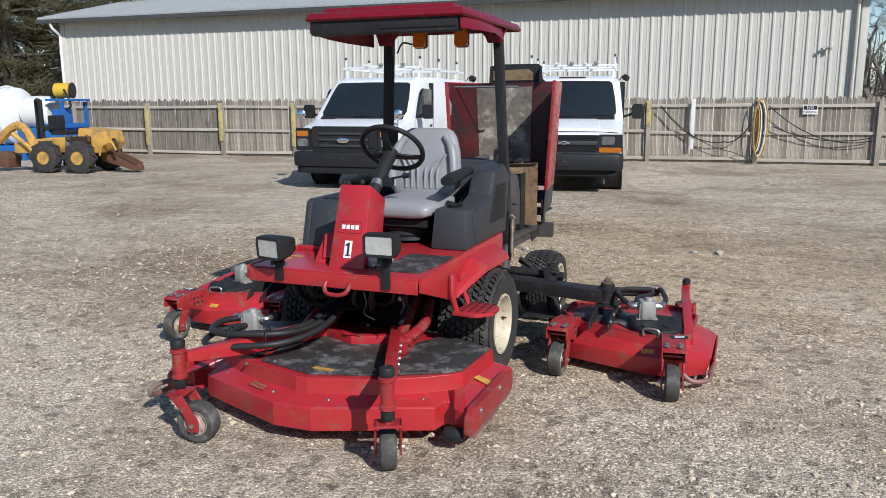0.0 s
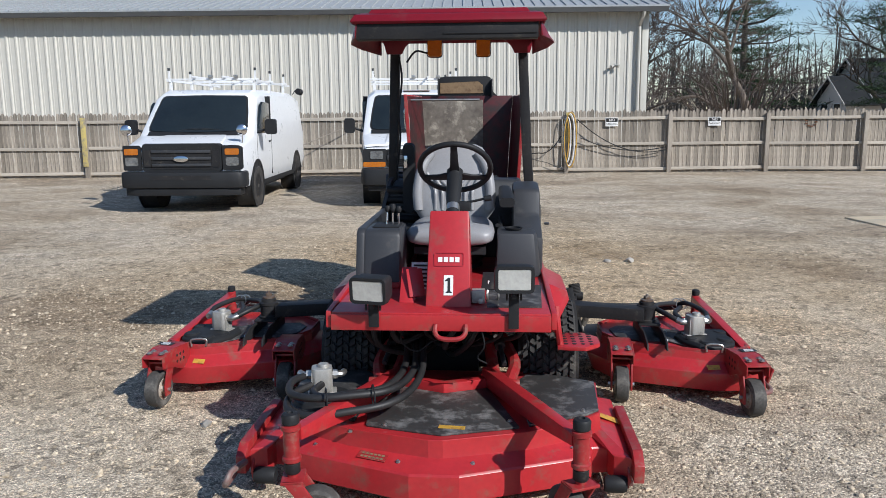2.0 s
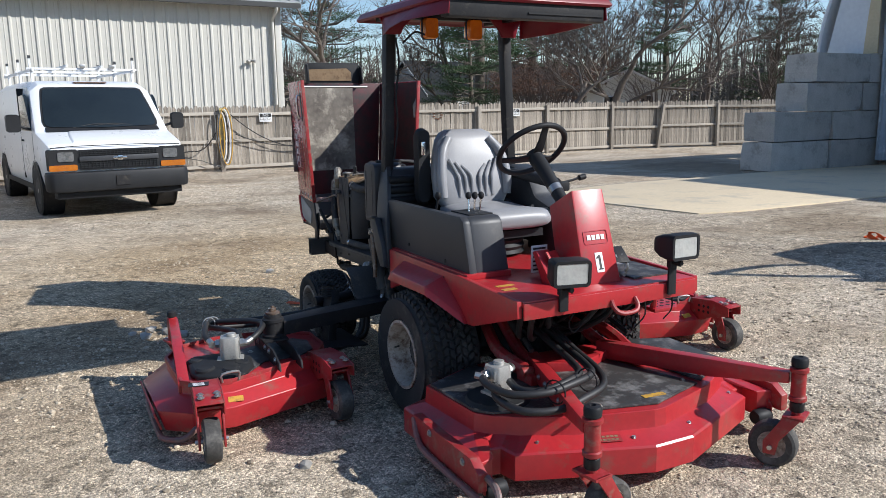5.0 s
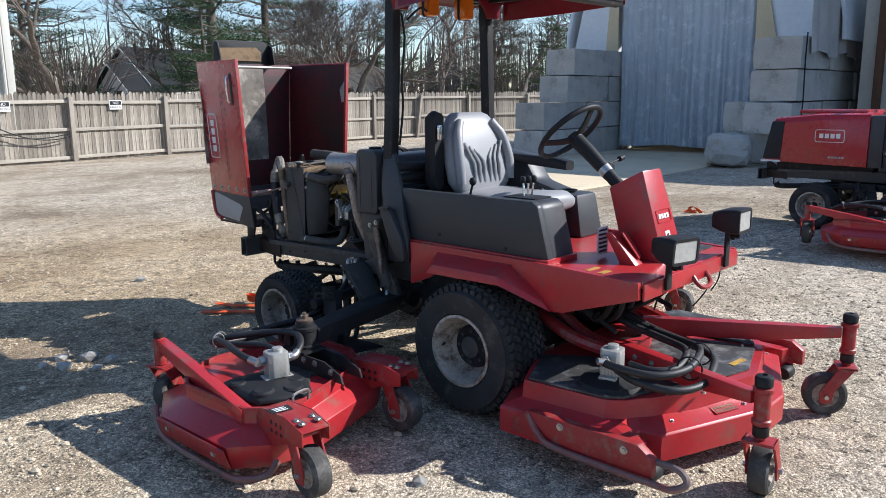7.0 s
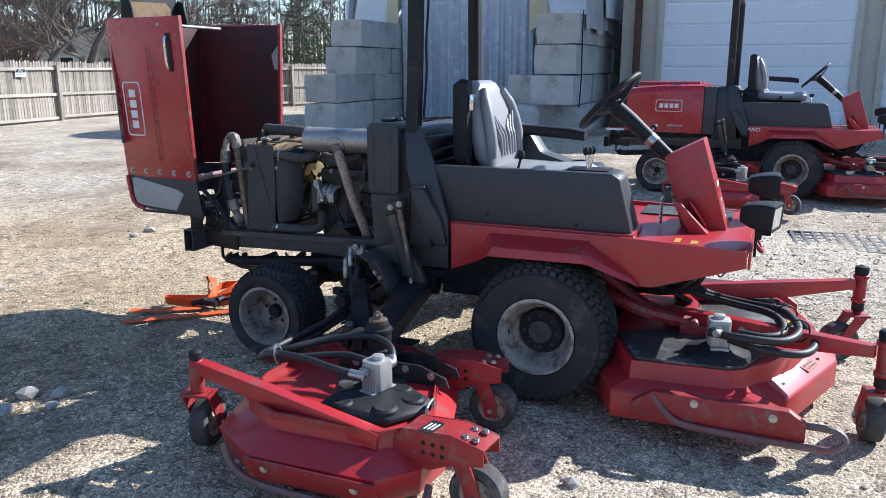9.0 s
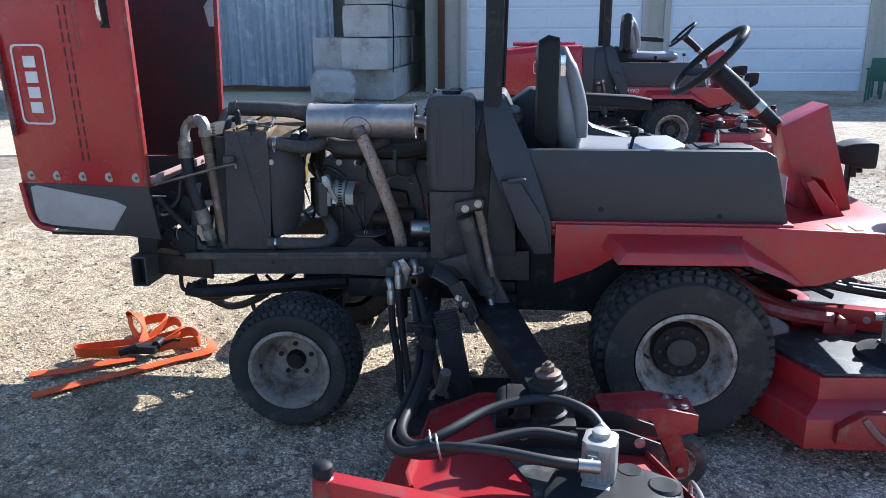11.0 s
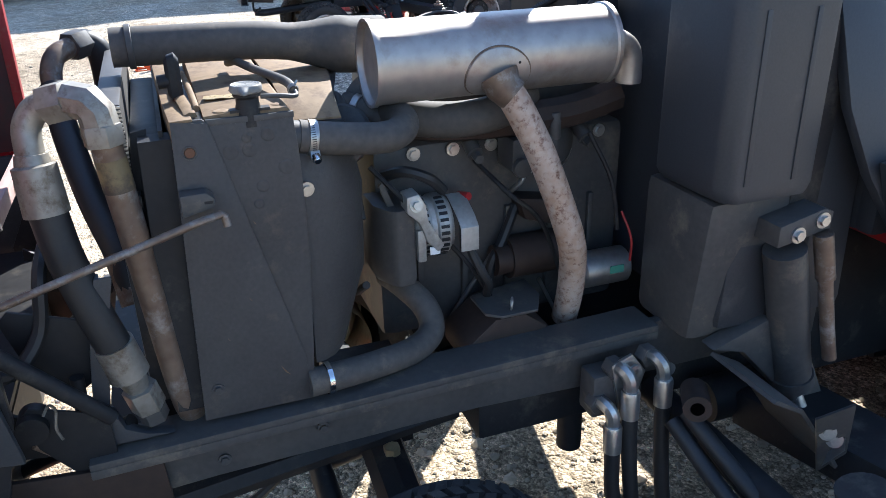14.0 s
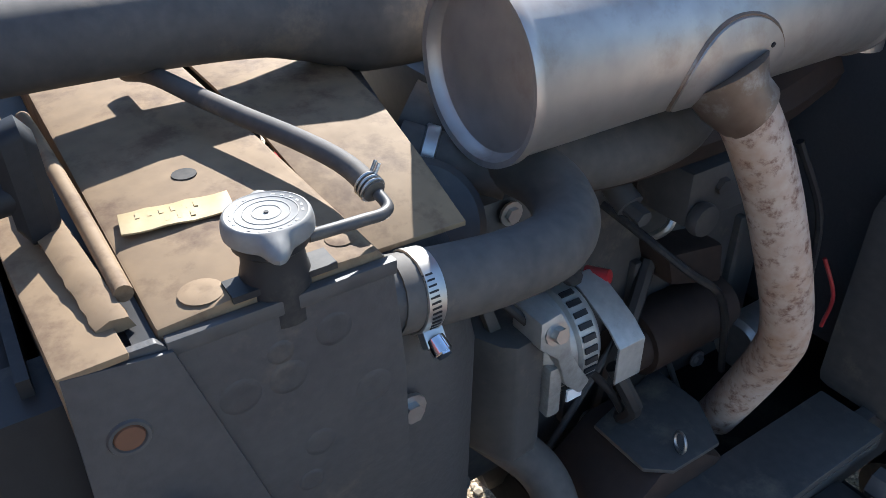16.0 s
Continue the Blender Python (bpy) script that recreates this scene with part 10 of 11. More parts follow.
    for k in range(13):
        part("chain_tooth", G().box((0.97 + k * 0.055, 0, 0.50 - k * 0.0245), (0.035, 0.26, 0.05)), DIRTY_RUST, t, m=None)
    part("hose", G().tube([(0.9, -0.1, 0.7), (1.1, -0.1, 0.75), (1.15, -0.1, 0.5)], 0.03), HOSE, t)
    part("hydraulics", G().box((0.25, -0.38, 0.55), (0.30, 0.06, 0.18)).cyl((0.1, -0.42, 0.6), (0.5, -0.42, 0.6), 0.04), BLACK, t, bevel=0.01)
    return t


build_trencher(pose(-14.50, 14.6, 0, 0, 0, 8))


def build_tanks():
    s = thing("sprayer_skid", "white poly tanks on a blue steel skid with hose reel", "sprayer", m=pose(-18.75, 17.3, 0, 0, 0, 10))
    part("skid", G().span((-2.6, -0.7, 0.25), (2.1, 0.7, 0.40)), BLUE, s, "blue steel skid", bevel=0.02)
    for x in (-2.4, 0.0, 1.9):
        for y in (-0.6, 0.6):
            part("leg", G().span((x - 0.06, y - 0.06, 0.0), (x + 0.06, y + 0.06, 0.25)), BLUE, s)
    part("tank", G().lathe([(0.001, -0.95), (0.55, -0.92), (0.80, -0.75), (0.84, 0.0), (0.80, 0.75), (0.55, 0.92), (0.001, 0.95)], (-1.3, 0, 1.22), (1, 0, 0), seg=36), POLY, s, "white poly tank")
    part("tank", G().lathe([(0.001, -0.46), (0.36, -0.45), (0.45, -0.36), (0.47, 0.0), (0.45, 0.36), (0.36, 0.45), (0.001, 0.46)], (0.20, 0, 1.32), (1, 0, 0), seg=36), POLY, s, "white poly tank")
    part("tank_cradle", G().span((-0.30, -0.45, 0.4), (1.20, 0.45, 0.90)), BLUE, s, "blue steel cradle", bevel=0.02)
    for x in (-1.75, -0.85):
        R = 0.85 if x < 0 else 0.59
        part("strap_rib", G().ring((x, 0, 1.22 if x < 0 else 1.05), (1, 0, 0), R - 0.01, 0.025, 40, 6), POLY, s)
    for y in (-0.5, 0.5):
        part("frame_post", G().span((1.20, y - 0.04, 0.4), (1.28, y + 0.04, 1.62)), BLUE, s)
    part("frame_top", G().span((0.74, -0.54, 1.64), (1.40, 0.54, 1.70)), BLUE, s, bevel=0.01)
    part("frame_mid", G().span((0.66, -0.54, 0.9), (1.30, 0.54, 1.02)), BLUE, s, bevel=0.01)
    r = part("hose_reel", G().lathe([(0.06, -0.27), (0.22, -0.27), (0.22, -0.24), (0.15, -0.23), (0.15, 0.23), (0.22, 0.24), (0.22, 0.27), (0.06, 0.27)], (0.95, 0, 1.93), (1, 0.2, 0), seg=28), BLACK, s, "hose reel")
    part("reel_hose", G().lathe([(0.15, -0.22), (0.20, -0.21), (0.205, 0.0), (0.20, 0.21), (0.15, 0.22)], (0.95, 0, 1.93), (1, 0.2, 0), seg=28), REEL_Y, r, "yellow hose on the reel")
    part("drop_hose", G().tube([(1.15, -0.25, 1.95), (1.30, -0.3, 1.75), (1.36, -0.3, 1.5), (1.22, -0.3, 1.4)], 0.03), HOSE, s)
    part("pump", G().box((1.0, -0.2, 1.22), (0.4, 0.35, 0.40)).cyl((1.0, -0.4, 1.25), (1.0, -0.2, 1.25), 0.14), BLUE, s, "blue pump", bevel=0.02)


build_tanks()


# ---- fence fittings ----
def fence_y(x):
    for (x0, y0), (x1, y1) in zip(POSTS_A + POSTS_B[1:], (POSTS_A + POSTS_B[1:])[1:]):
        if x0 <= x <= x1:
            return y0 + (y1 - y0) * (x - x0) / (x1 - x0)
    return 21.0


def no_parking(x, z):
    y = fence_y(x) + 0.015
    s = thing("parking_sign", "white no parking sign with black panel on the fence", "sign", "no parking signs", pose(x, y, z, 0, 0, 4))
    part("panel", G().span((-0.17, -0.006, -0.115), (0.17, 0.0, 0.115)), LABEL_W, s, "white sign panel", bevel=0.001)
    part("black_field", G().span((-0.155, -0.008, 0.0), (0.155, -0.0062, 0.10)), LABEL_K, s)
    face = Matrix(((1, 0, 0, 0), (0, 0, -1, 0), (0, 1, 0, 0), (0, 0, 0, 1)))
    part("lettering", text_mesh("NO", 0.10, LABEL_W), None, s, "white word", m=pose(0, -0.0095, 0.049) @ face)
    part("lettering", text_mesh("PARKING", 0.075, LABEL_K), None, s, "black word", m=pose(0, -0.0075, -0.057) @ face)


for x in (1.65, 4.4, 9.9):
    no_parking(x, 1.36)
rm = thing("rust_mark", "rusty outline of a removed fence sign", "mark", "", pose(7.0, fence_y(7.0) + 0.058, 1.33))
for k in range(9):
    a = 2 * math.pi * k / 9
    part("rust_patch", G().box((0.13 * math.cos(a), 0, 0.12 * math.sin(a)), (0.07, 0.01, 0.04)), DIRTY_RUST, rm)


def cord(pts, r, material, label):
    return solid("extension_cord", G().tube(pts, r, step=8), material, label, "cord", "cords on the fence")


def sag(x0, z0, x1, z1, drop, n=6, off=-0.09):
    return [(x0 + (x1 - x0) * k / n, fence_y(x0 + (x1 - x0) * k / n) + off, z0 + (z1 - z0) * k / n - drop * 4 * (k / n) * (1 - k / n)) for k in range(n + 1)]


cord(sag(-1.9, 1.45, -0.3, 0.55, 0.30) + sag(-0.3, 0.55, 0.3, 1.0, 0.15)[1:], 0.014, PLASTIC, "black cord sagging along the fence")
cord(sag(-1.9, 1.45, -0.1, 0.30, 0.22) + sag(-0.1, 0.3, 0.4, 0.10, 0.0)[1:], 0.010, CASTOR_RUBBER, "grey cord sagging along the fence")
cord(sag(0.7, 1.45, 3.1, 0.62, 0.35), 0.012, PLASTIC, "black cord sagging to the fence post")
cord(sag(0.8, 0.95, 3.1, 0.70, 0.20), 0.012, PLASTIC, "thin black cord along the fence rail")
for k in range(5):
    x, w = 0.42 + 0.03 * k, 0.10 + 0.025 * k
    y = fence_y(0.5) - 0.13 - 0.01 * k
    loop = [(x + w * math.sin(t) * 0.8, y, 0.95 + (0.52 + 0.04 * k) * math.cos(t) * (1.0 if math.cos(t) > 0 else 1.15)) for t in [2 * math.pi * i / 14 for i in range(15)]]
    cord(loop, 0.014, (LABEL_Y, LABEL_W, PLASTIC, WHITE_RACK, LABEL_Y)[k], ("yellow", "white", "black", "white", "yellow")[k] + " cord coiled over the fence post")
for k in range(4):
    x, y = -4.75 + 0.03 * k, fence_y(-4.8) - 0.14 - 0.012 * k
    loop = [(x + (0.10 + 0.02 * k) * math.sin(t), y, 1.12 + 0.42 * math.cos(t)) for t in [2 * math.pi * i / 12 for i in range(13)]]
    cord(loop, 0.018, (LABEL_Y, LABEL_Y, PLASTIC, LABEL_Y)[k], "cord coiled on the yellow fence post")
solid("leaning_pole", G().cyl((-7.1, 20.3, 0.55), (-4.85, fence_y(-4.8) - 0.1, 1.5), 0.012), FENCE_P, "weathered pole leaning on the fence", "pole")
solid("white_bracket", G().span((-0.05, -0.09, 0.35), (0.05, -0.06, 1.63)), WHITE_RACK, "white board fixed upright on the fence", "board", m=pose(-1.1, fence_y(-1.1) + 0.02, 0, 0, 0, 3), bevel=0.004)


# ---- loose things on the gravel ----
def ribbon(pts, w, t=0.003):
    """A flat strap that follows the points, lying or standing on edge as the third value of a point's tilt says."""
    P = [Vector(p[:3]) for p in pts]
    tilt = [p[3] for p in pts]
    Q, T = [], []
    for i in range(len(P) - 1):
        for k in range(6):
            u = k / 6
            a, b, c, d = P[max(i - 1, 0)], P[i], P[i + 1], P[min(i + 2, len(P) - 1)]
            Q.append(0.5 * (2 * b + (c - a) * u + (2 * a - 5 * b + 4 * c - d) * u * u + (3 * b - a - 3 * c + d) * u ** 3))
            T.append(tilt[i] + (tilt[i + 1] - tilt[i]) * u)
    Q.append(P[-1])
    T.append(tilt[-1])
    rings = []
    for i, p in enumerate(Q):
        d = (Q[min(i + 1, len(Q) - 1)] - Q[max(i - 1, 0)]).normalized()
        side = d.cross(Vector((0, 0, 1))).normalized()
        up = side.cross(d)
        ax = side * math.cos(radians(T[i])) + up * math.sin(radians(T[i]))
        n = ax.cross(d)
        rings.append([p + ax * w / 2 + n * t / 2, p - ax * w / 2 + n * t / 2, p - ax * w / 2 - n * t / 2, p + ax * w / 2 - n * t / 2])
    return G().loft(rings)


def build_strap(m, s=1.0):
    st = thing("ratchet_strap", "bright orange ratchet strap in a loose heap on gravel", "strap", "orange straps", m)
    for pts in ([(0.10, -0.26, 0.03, 40), (0.0, -0.29, 0.02, 15), (-0.10, -0.16, 0.012, 4), (-0.24, -0.02, 0.012, 3), (-0.36, 0.12, 0.012, 4), (-0.50, 0.27, 0.012, 5)],
                [(-0.10, 0.02, 0.014, 5), (-0.18, 0.16, 0.012, 4), (-0.25, 0.25, 0.012, 5), (-0.30, 0.40, 0.012, 5)],
                [(0.05, 0.02, 0.03, 60), (-0.02, 0.22, 0.03, 80), (-0.08, 0.31, 0.035, 85), (-0.11, 0.25, 0.035, 80), (-0.04, 0.06, 0.03, 75), (0.06, 0.0, 0.04, 60)],
                [(0.02, 0.05, 0.02, 40), (0.10, 0.12, 0.07, 80), (0.16, 0.16, 0.12, 60), (0.12, 0.10, 0.14, 10), (0.06, 0.04, 0.08, 70), (0.0, 0.03, 0.03, 30)],
                [(0.10, 0.05, 0.03, 70), (0.24, 0.0, 0.06, 85), (0.23, -0.05, 0.06, 85), (0.14, -0.10, 0.05, 80), (0.06, -0.02, 0.04, 70)],
                [(0.05, -0.05, 0.03, 75), (0.16, -0.12, 0.045, 85), (0.10, -0.20, 0.05, 85), (0.04, -0.22, 0.045, 80), (0.02, -0.12, 0.04, 70), (-0.02, -0.03, 0.03, 60)],
                [(0.14, 0.10, 0.05, 75), (0.27, 0.14, 0.05, 85), (0.30, 0.04, 0.06, 80), (0.20, 0.02, 0.05, 80)]):
        part("webbing", ribbon([(x * s, y * s, z, a) for x, y, z, a in pts], 0.048), ORANGE, st, "orange webbing")
    part("ratchet", G().box((-0.03, 0.0, 0.035), (0.07, 0.12, 0.035)).cyl((-0.09, 0.10, 0.03), (-0.05, 0.03, 0.05), 0.017).cyl((-0.03, -0.05, 0.05), (0.03, -0.05, 0.05), 0.02).tube([(0.0, -0.06, 0.04), (0.02, -0.12, 0.06), (0.05, -0.16, 0.03)], 0.008), BLACK, st, "black steel ratchet", bevel=0.004)
    return st


build_strap(pose(-1.645, 6.945, 0.0, 0, 0, 0))
build_strap(pose(4.2, 6.3, 0.0, 0, 0, 70), 0.9)

dr = thing("drain_grate", "rusty steel drain grate set in the gravel", "grate", m=pose(1.95, 3.15, 0.006, 0, 0, 4))
part("pit", G().span((-0.38, -0.38, -0.03), (0.38, 0.38, -0.002)), BLACK, dr)
for k in range(9):
    part("bar", G().span((-0.38, -0.38 + k * 0.09, 0.0), (0.38, -0.355 + k * 0.09, 0.012)), STEEL, dr)
for k in range(6):
    part("cross_bar", G().span((-0.38 + k * 0.147, -0.38, 0.001), (-0.355 + k * 0.147, 0.38, 0.011)), STEEL, dr)


def stone_mesh(seed, r):
    rnd = random.Random(seed)
    bm = bmesh.new()
    bmesh.ops.create_icosphere(bm, subdivisions=1, radius=r)
    for v in bm.verts:
        v.co *= rnd.uniform(0.72, 1.18)
        v.co.z *= 0.62
    me = bpy.data.meshes.new("stone")
    bm.to_mesh(me)
    bm.free()
    me.materials.append(STONE)
    return me


SPECIAL = [(-3.12, 6.82, 0.06), (-3.05, 6.70, 0.05), (-3.22, 6.95, 0.045), (-3.28, 6.78, 0.05), (-3.16, 6.62, 0.035), (-3.35, 6.92, 0.03), (-2.91, 4.32, 0.035), (-0.2, 9.0, 0.05), (0.05, 9.06, 0.06), (-1.92, 8.55, 0.05)]
for k, (x, y, r) in enumerate(SPECIAL):
    o = tagged(part("stone", stone_mesh(k, r), None, m=pose(x, y, ground_height(x, y) + r * 0.3, 0, 0, k * 40)), "pale broken limestone lump on gravel", "stone", "loose stones")


def scatter():
    """Loose chips over the near yard, too many to count."""
    rnd = random.Random(4)
    base = [[(v.co.x, v.co.y, v.co.z) for v in me.vertices] for me in [stone_mesh(50 + k, 1.0) for k in range(6)]]
    me0 = stone_mesh(99, 1.0)
    fs = [tuple(p.vertices) for p in me0.polygons]
    g = G()
    n = 0
    while n < 36000:
        x, y = rnd.gauss(-1.8, 3.6), rnd.gauss(4.2, 3.6)
        if not (-9 < x < 7 and -3 < y < 15):
            continue
        dens = noise.noise(Vector((x * 0.5, y * 0.5, 3.3))) + 0.35 * noise.noise(Vector((x * 1.9, y * 1.9, 8.1)))
        if dens < rnd.uniform(-0.55, 0.45):
            continue
        r = min(0.022, 0.0045 + rnd.expovariate(1 / 0.0027))
        a, c, s = rnd.choice(base), math.cos(n), math.sin(n)
        z = ground_height(x, y) + r * 0.15
        g.add([(x + r * (px * c - py * s), y + r * (px * s + py * c), z + r * pz) for px, py, pz in a], fs)
        n += 1
    ob = solid("gravel_chips", g, STONE_CHIP, "loose pale limestone chips scattered over the yard", "gravel", kind="stuff", smooth=0)


STONE_CHIP = mat("limestone_chips", (0.60, 0.505, 0.375), (0.32, 0.258, 0.182), 0.9, scale=9, fine=60)
nt = STONE_CHIP.node_tree
isl, hs = nt.nodes.new("ShaderNodeNewGeometry"), nt.nodes.new("ShaderNodeHueSaturation")
mr = nt.nodes.new("ShaderNodeMapRange")
mr.inputs[3].default_value, mr.inputs[4].default_value = 0.5, 1.45
nt.links.new(isl.outputs["Random Per Island"], mr.inputs[0])
nt.links.new(mr.outputs[0], hs.inputs["Value"])
src = nt.nodes["Principled BSDF"].inputs["Base Color"].links[0].from_socket
nt.links.new(src, hs.inputs["Color"])
nt.links.new(hs.outputs[0], nt.nodes["Principled BSDF"].inputs["Base Color"])
scatter()
for k in range(4):
    c = thing("garden_chair", "stacked dark green resin garden chair by the workshop", "chair", "green chairs", pose(11.5 + k * 0.8, -2.0 - k * 0.5, ground_height(11.5 + k * 0.8, -2.0 - k * 0.5), 0, 0, 60 + 30 * k))
    part("seat", G().prism([(-0.24, -0.24), (0.24, -0.24), (0.22, 0.24), (-0.22, 0.24)], "z", 0.40, 0.43), GREEN_CHAIR, c, bevel=0.008)
    part("backrest", G().prism([(-0.22, 0.43), (0.22, 0.43), (0.20, 0.85), (-0.20, 0.85)], "y", 0.22, 0.25), GREEN_CHAIR, c, bevel=0.008)
    for sx in (-1, 1):
        part("armrest", G().span((sx * 0.26 - 0.025, -0.22, 0.62), (sx * 0.26 + 0.025, 0.24, 0.65)), GREEN_CHAIR, c)
        for y in (-0.21, 0.21):
            part("leg", G().span((sx * 0.24 - 0.02, y - 0.02, 0), (sx * 0.24 + 0.02, y + 0.02, 0.62 if y < 0 else 0.62)), GREEN_CHAIR, c)


# ---- trees and houses beyond the fence ----
def limb(g, rnd, p, d, ln, r, depth, tips, spread=0.55, up=0.25, twist=0.35, seg=5):
    """A tapering limb that forks; the ends are kept in tips."""
    n = 4
    pts, q = [p], p.copy()
    for k in range(n):
        d = (d + Vector((rnd.uniform(-1, 1), rnd.uniform(-1, 1), rnd.uniform(-0.6, 1) * up)) * twist * 0.4).normalized()
        q = q + d * (ln / n)
        pts.append(q.copy())
    radii = [r * (1 - 0.14 * k) for k in range(n + 1)]
    g.tube(pts, radii, seg=max(3, seg), step=0, cap=False)
    if depth == 0:
        tips.append((q, d))
        return
    for k in range(rnd.choice((2, 3, 3, 4))):
        side = d.orthogonal().normalized()
        side.rotate(Matrix.Rotation(rnd.uniform(0, 6.28), 3, d))
        nd = (d + side * rnd.uniform(0.35, 1.0) * spread + Vector((0, 0, up * 0.4))).normalized()
        start = pts[rnd.choice((1, 2, 3, 4, 4))]
        limb(g, rnd, start.copy(), nd, ln * rnd.uniform(0.6, 0.95), r * rnd.uniform(0.45, 0.65), depth - 1, tips, spread, up, twist, seg - 1)


def bare_tree(seed, h, r, m, depth=5, spread=0.6):
    rnd = random.Random(seed)
    g, tips = G(), []
    limb(g, rnd, Vector((0, 0, 0)), Vector((rnd.uniform(-0.1, 0.1), rnd.uniform(-0.1, 0.1), 1)), h * 0.27, r, depth, tips, spread + 0.3, 0.30, 0.95, 8)
    t = thing("bare_tree", "leafless grey deciduous tree with fine branches", "tree", "bare trees", m)
    part("trunk", g.mesh("trunk", BARK, smooth=60), None, t, "grey trunk and limbs")
    f = G()
    for q, d in tips:
        for k in range(9):
            e = (d + Vector((rnd.uniform(-1, 1), rnd.uniform(-1, 1), rnd.uniform(-0.5, 1))) * 0.7).normalized() * rnd.uniform(0.3, 1.0) * h * 0.075
            mid = q + e * 0.5 + Vector((rnd.uniform(-1, 1), rnd.uniform(-1, 1), 0)) * 0.04 * h * 0.1
            f.tube([q, mid, q + e], [0.011, 0.008, 0.004], seg=3, step=0, cap=False)
    part("crown", f.mesh("crown", TWIG, smooth=0), None, t, "fine bare twigs")
    return t


def needle_clump(g, rnd, c, size, n):
    """A flat-topped tuft of thin needle sprays."""
    for k in range(n * 7):
        d = Vector((rnd.gauss(0, 1), rnd.gauss(0, 1), rnd.gauss(0.35, 0.5)))
        p = c + Vector((rnd.gauss(0, 1), rnd.gauss(0, 1), rnd.gauss(0, 0.16))) * size * 0.5
        d = d.normalized() * size * rnd.uniform(0.14, 0.30)
        s = d.orthogonal().normalized()
        s.rotate(Matrix.Rotation(rnd.uniform(0, 6.28), 3, d.normalized()))
        s *= size * rnd.uniform(0.010, 0.024)
        g.add([p - s, p + s, p + d], [(0, 1, 2)])


def pine(seed, h, m, label, low=0.3, wide=0.30, material=None, dense=9):
    rnd = random.Random(seed)
    t = thing("pine_tree", label, "tree", "evergreen trees", m)
    tr, cr = G(), G()
    lean = Vector((rnd.uniform(-0.03, 0.03), rnd.uniform(-0.03, 0.03), 1))
    tr.tube([lean * h * u for u in (0, 0.25, 0.5, 0.75, 1.0)], [h * 0.022, h * 0.019, h * 0.014, h * 0.008, h * 0.002], seg=8, step=0)
    z = h * low
    while z < h * 0.98:
        for k in range(rnd.choice((3, 4, 5))):
            a = rnd.uniform(0, 6.28)
            ln = h * wide * (1.05 - (z / h) ** 1.6) * rnd.uniform(0.45, 1.1) + 0.3
            d = Vector((math.cos(a), math.sin(a), rnd.uniform(-0.05, 0.28)))
            p0 = lean * z
            p1, p2 = p0 + d * ln * 0.55 + Vector((0, 0, -0.03 * ln)), p0 + d * ln + Vector((0, 0, rnd.uniform(-0.05, 0.12) * ln))
            tr.tube([p0, p1, p2], [h * 0.0055, h * 0.004, h * 0.0015], seg=4, step=0, cap=False)
            for u in (0.35, 0.5, 0.62, 0.75, 0.88, 1.0):
                if rnd.random() < 0.86:
                    c = p0.lerp(p2, u) + Vector((rnd.gauss(0, 0.12), rnd.gauss(0, 0.12), rnd.gauss(0.06, 0.05))) * ln * 0.35
                    needle_clump(cr, rnd, c, ln * 0.22 + h * 0.028, dense)
        z += h * rnd.uniform(0.030, 0.062)
    part("trunk", tr.mesh("trunk", BARK, smooth=60), None, t, "brown-grey trunk and boughs")
    part("crown", cr.mesh("crown", material or PINE, smooth=0), None, t, "ragged needle clumps")
    return t


def shrub(seed, h, m, material, label, n=70):
    rnd = random.Random(seed)
    t = thing("shrub", label, "shrub", "shrubs beyond the fence", m)
    g, lf = G(), G()
    for k in range(n):
        a, s = rnd.uniform(0, 6.28), rnd.uniform(0.15, 0.75)
        p = Vector((0.25 * math.cos(a), 0.25 * math.sin(a), 0)) * h * 0.3
        q = p + Vector((math.cos(a) * s, math.sin(a) * s, rnd.uniform(0.7, 1.1))) * h * 0.55
        e = q + Vector((math.cos(a) * s * 1.2, math.sin(a) * s * 1.2, rnd.uniform(0.1, 0.6))) * h * 0.45
        g.tube([p, q, e], [0.03, 0.02, 0.006], seg=3, step=0, cap=False)
        for j in range(4):
            b = q.lerp(e, rnd.random())
            g.tube([b, b + Vector((rnd.uniform(-1, 1), rnd.uniform(-1, 1), rnd.uniform(0, 1))) * h * 0.16], [0.012, 0.004], seg=3, step=0, cap=False)
            if material:
                needle_clump(lf, rnd, b, h * 0.12, 7)
    part("bare_stem_mass", g.mesh("bare_stem_mass", TWIG, smooth=0), None, t, "thin bare stems")
    if material:
        part("foliage", lf.mesh("foliage", material, smooth=0), None, t, "dry clinging leaves")
    return t


bare_tree(3, 15, 0.34, pose(13.0, 46, 0), 5, 0.75)
bare_tree(8, 13, 0.24, pose(6.5, 44, 0), 5, 0.7)
bare_tree(5, 12, 0.22, pose(21.5, 35.5, 0), 5, 0.5)
bare_tree(12, 14, 0.30, pose(25.6, 37.3, 0), 5, 0.42)
bare_tree(21, 14, 0.26, pose(34, 38, 0), 5, 0.6)
bare_tree(33, 13, 0.24, pose(40, 36, 0), 5, 0.65)
bare_tree(41, 15, 0.28, pose(31, 46, 0), 5, 0.6)
twin = bare_tree(17, 14, 0.26, pose(46, 44, 0), 5, 0.6)
for x, y, s, rz in ((50, 32, 0.95, 80), (38, 52, 1.1, 150), (56, 40, 1.0, 220), (26, 58, 1.1, 300), (2, 56, 1.0, 40), (9, 60, 1.1, 120), (44, 28, 0.8, 200)):
    copy_thing(twin, pose(x, y, 0, 0, 0, rz) @ Matrix.Scale(s, 4))
pine(2, 19, pose(24.5, 50, 0), "tall white pine with layered open boughs", 0.22, 0.36)
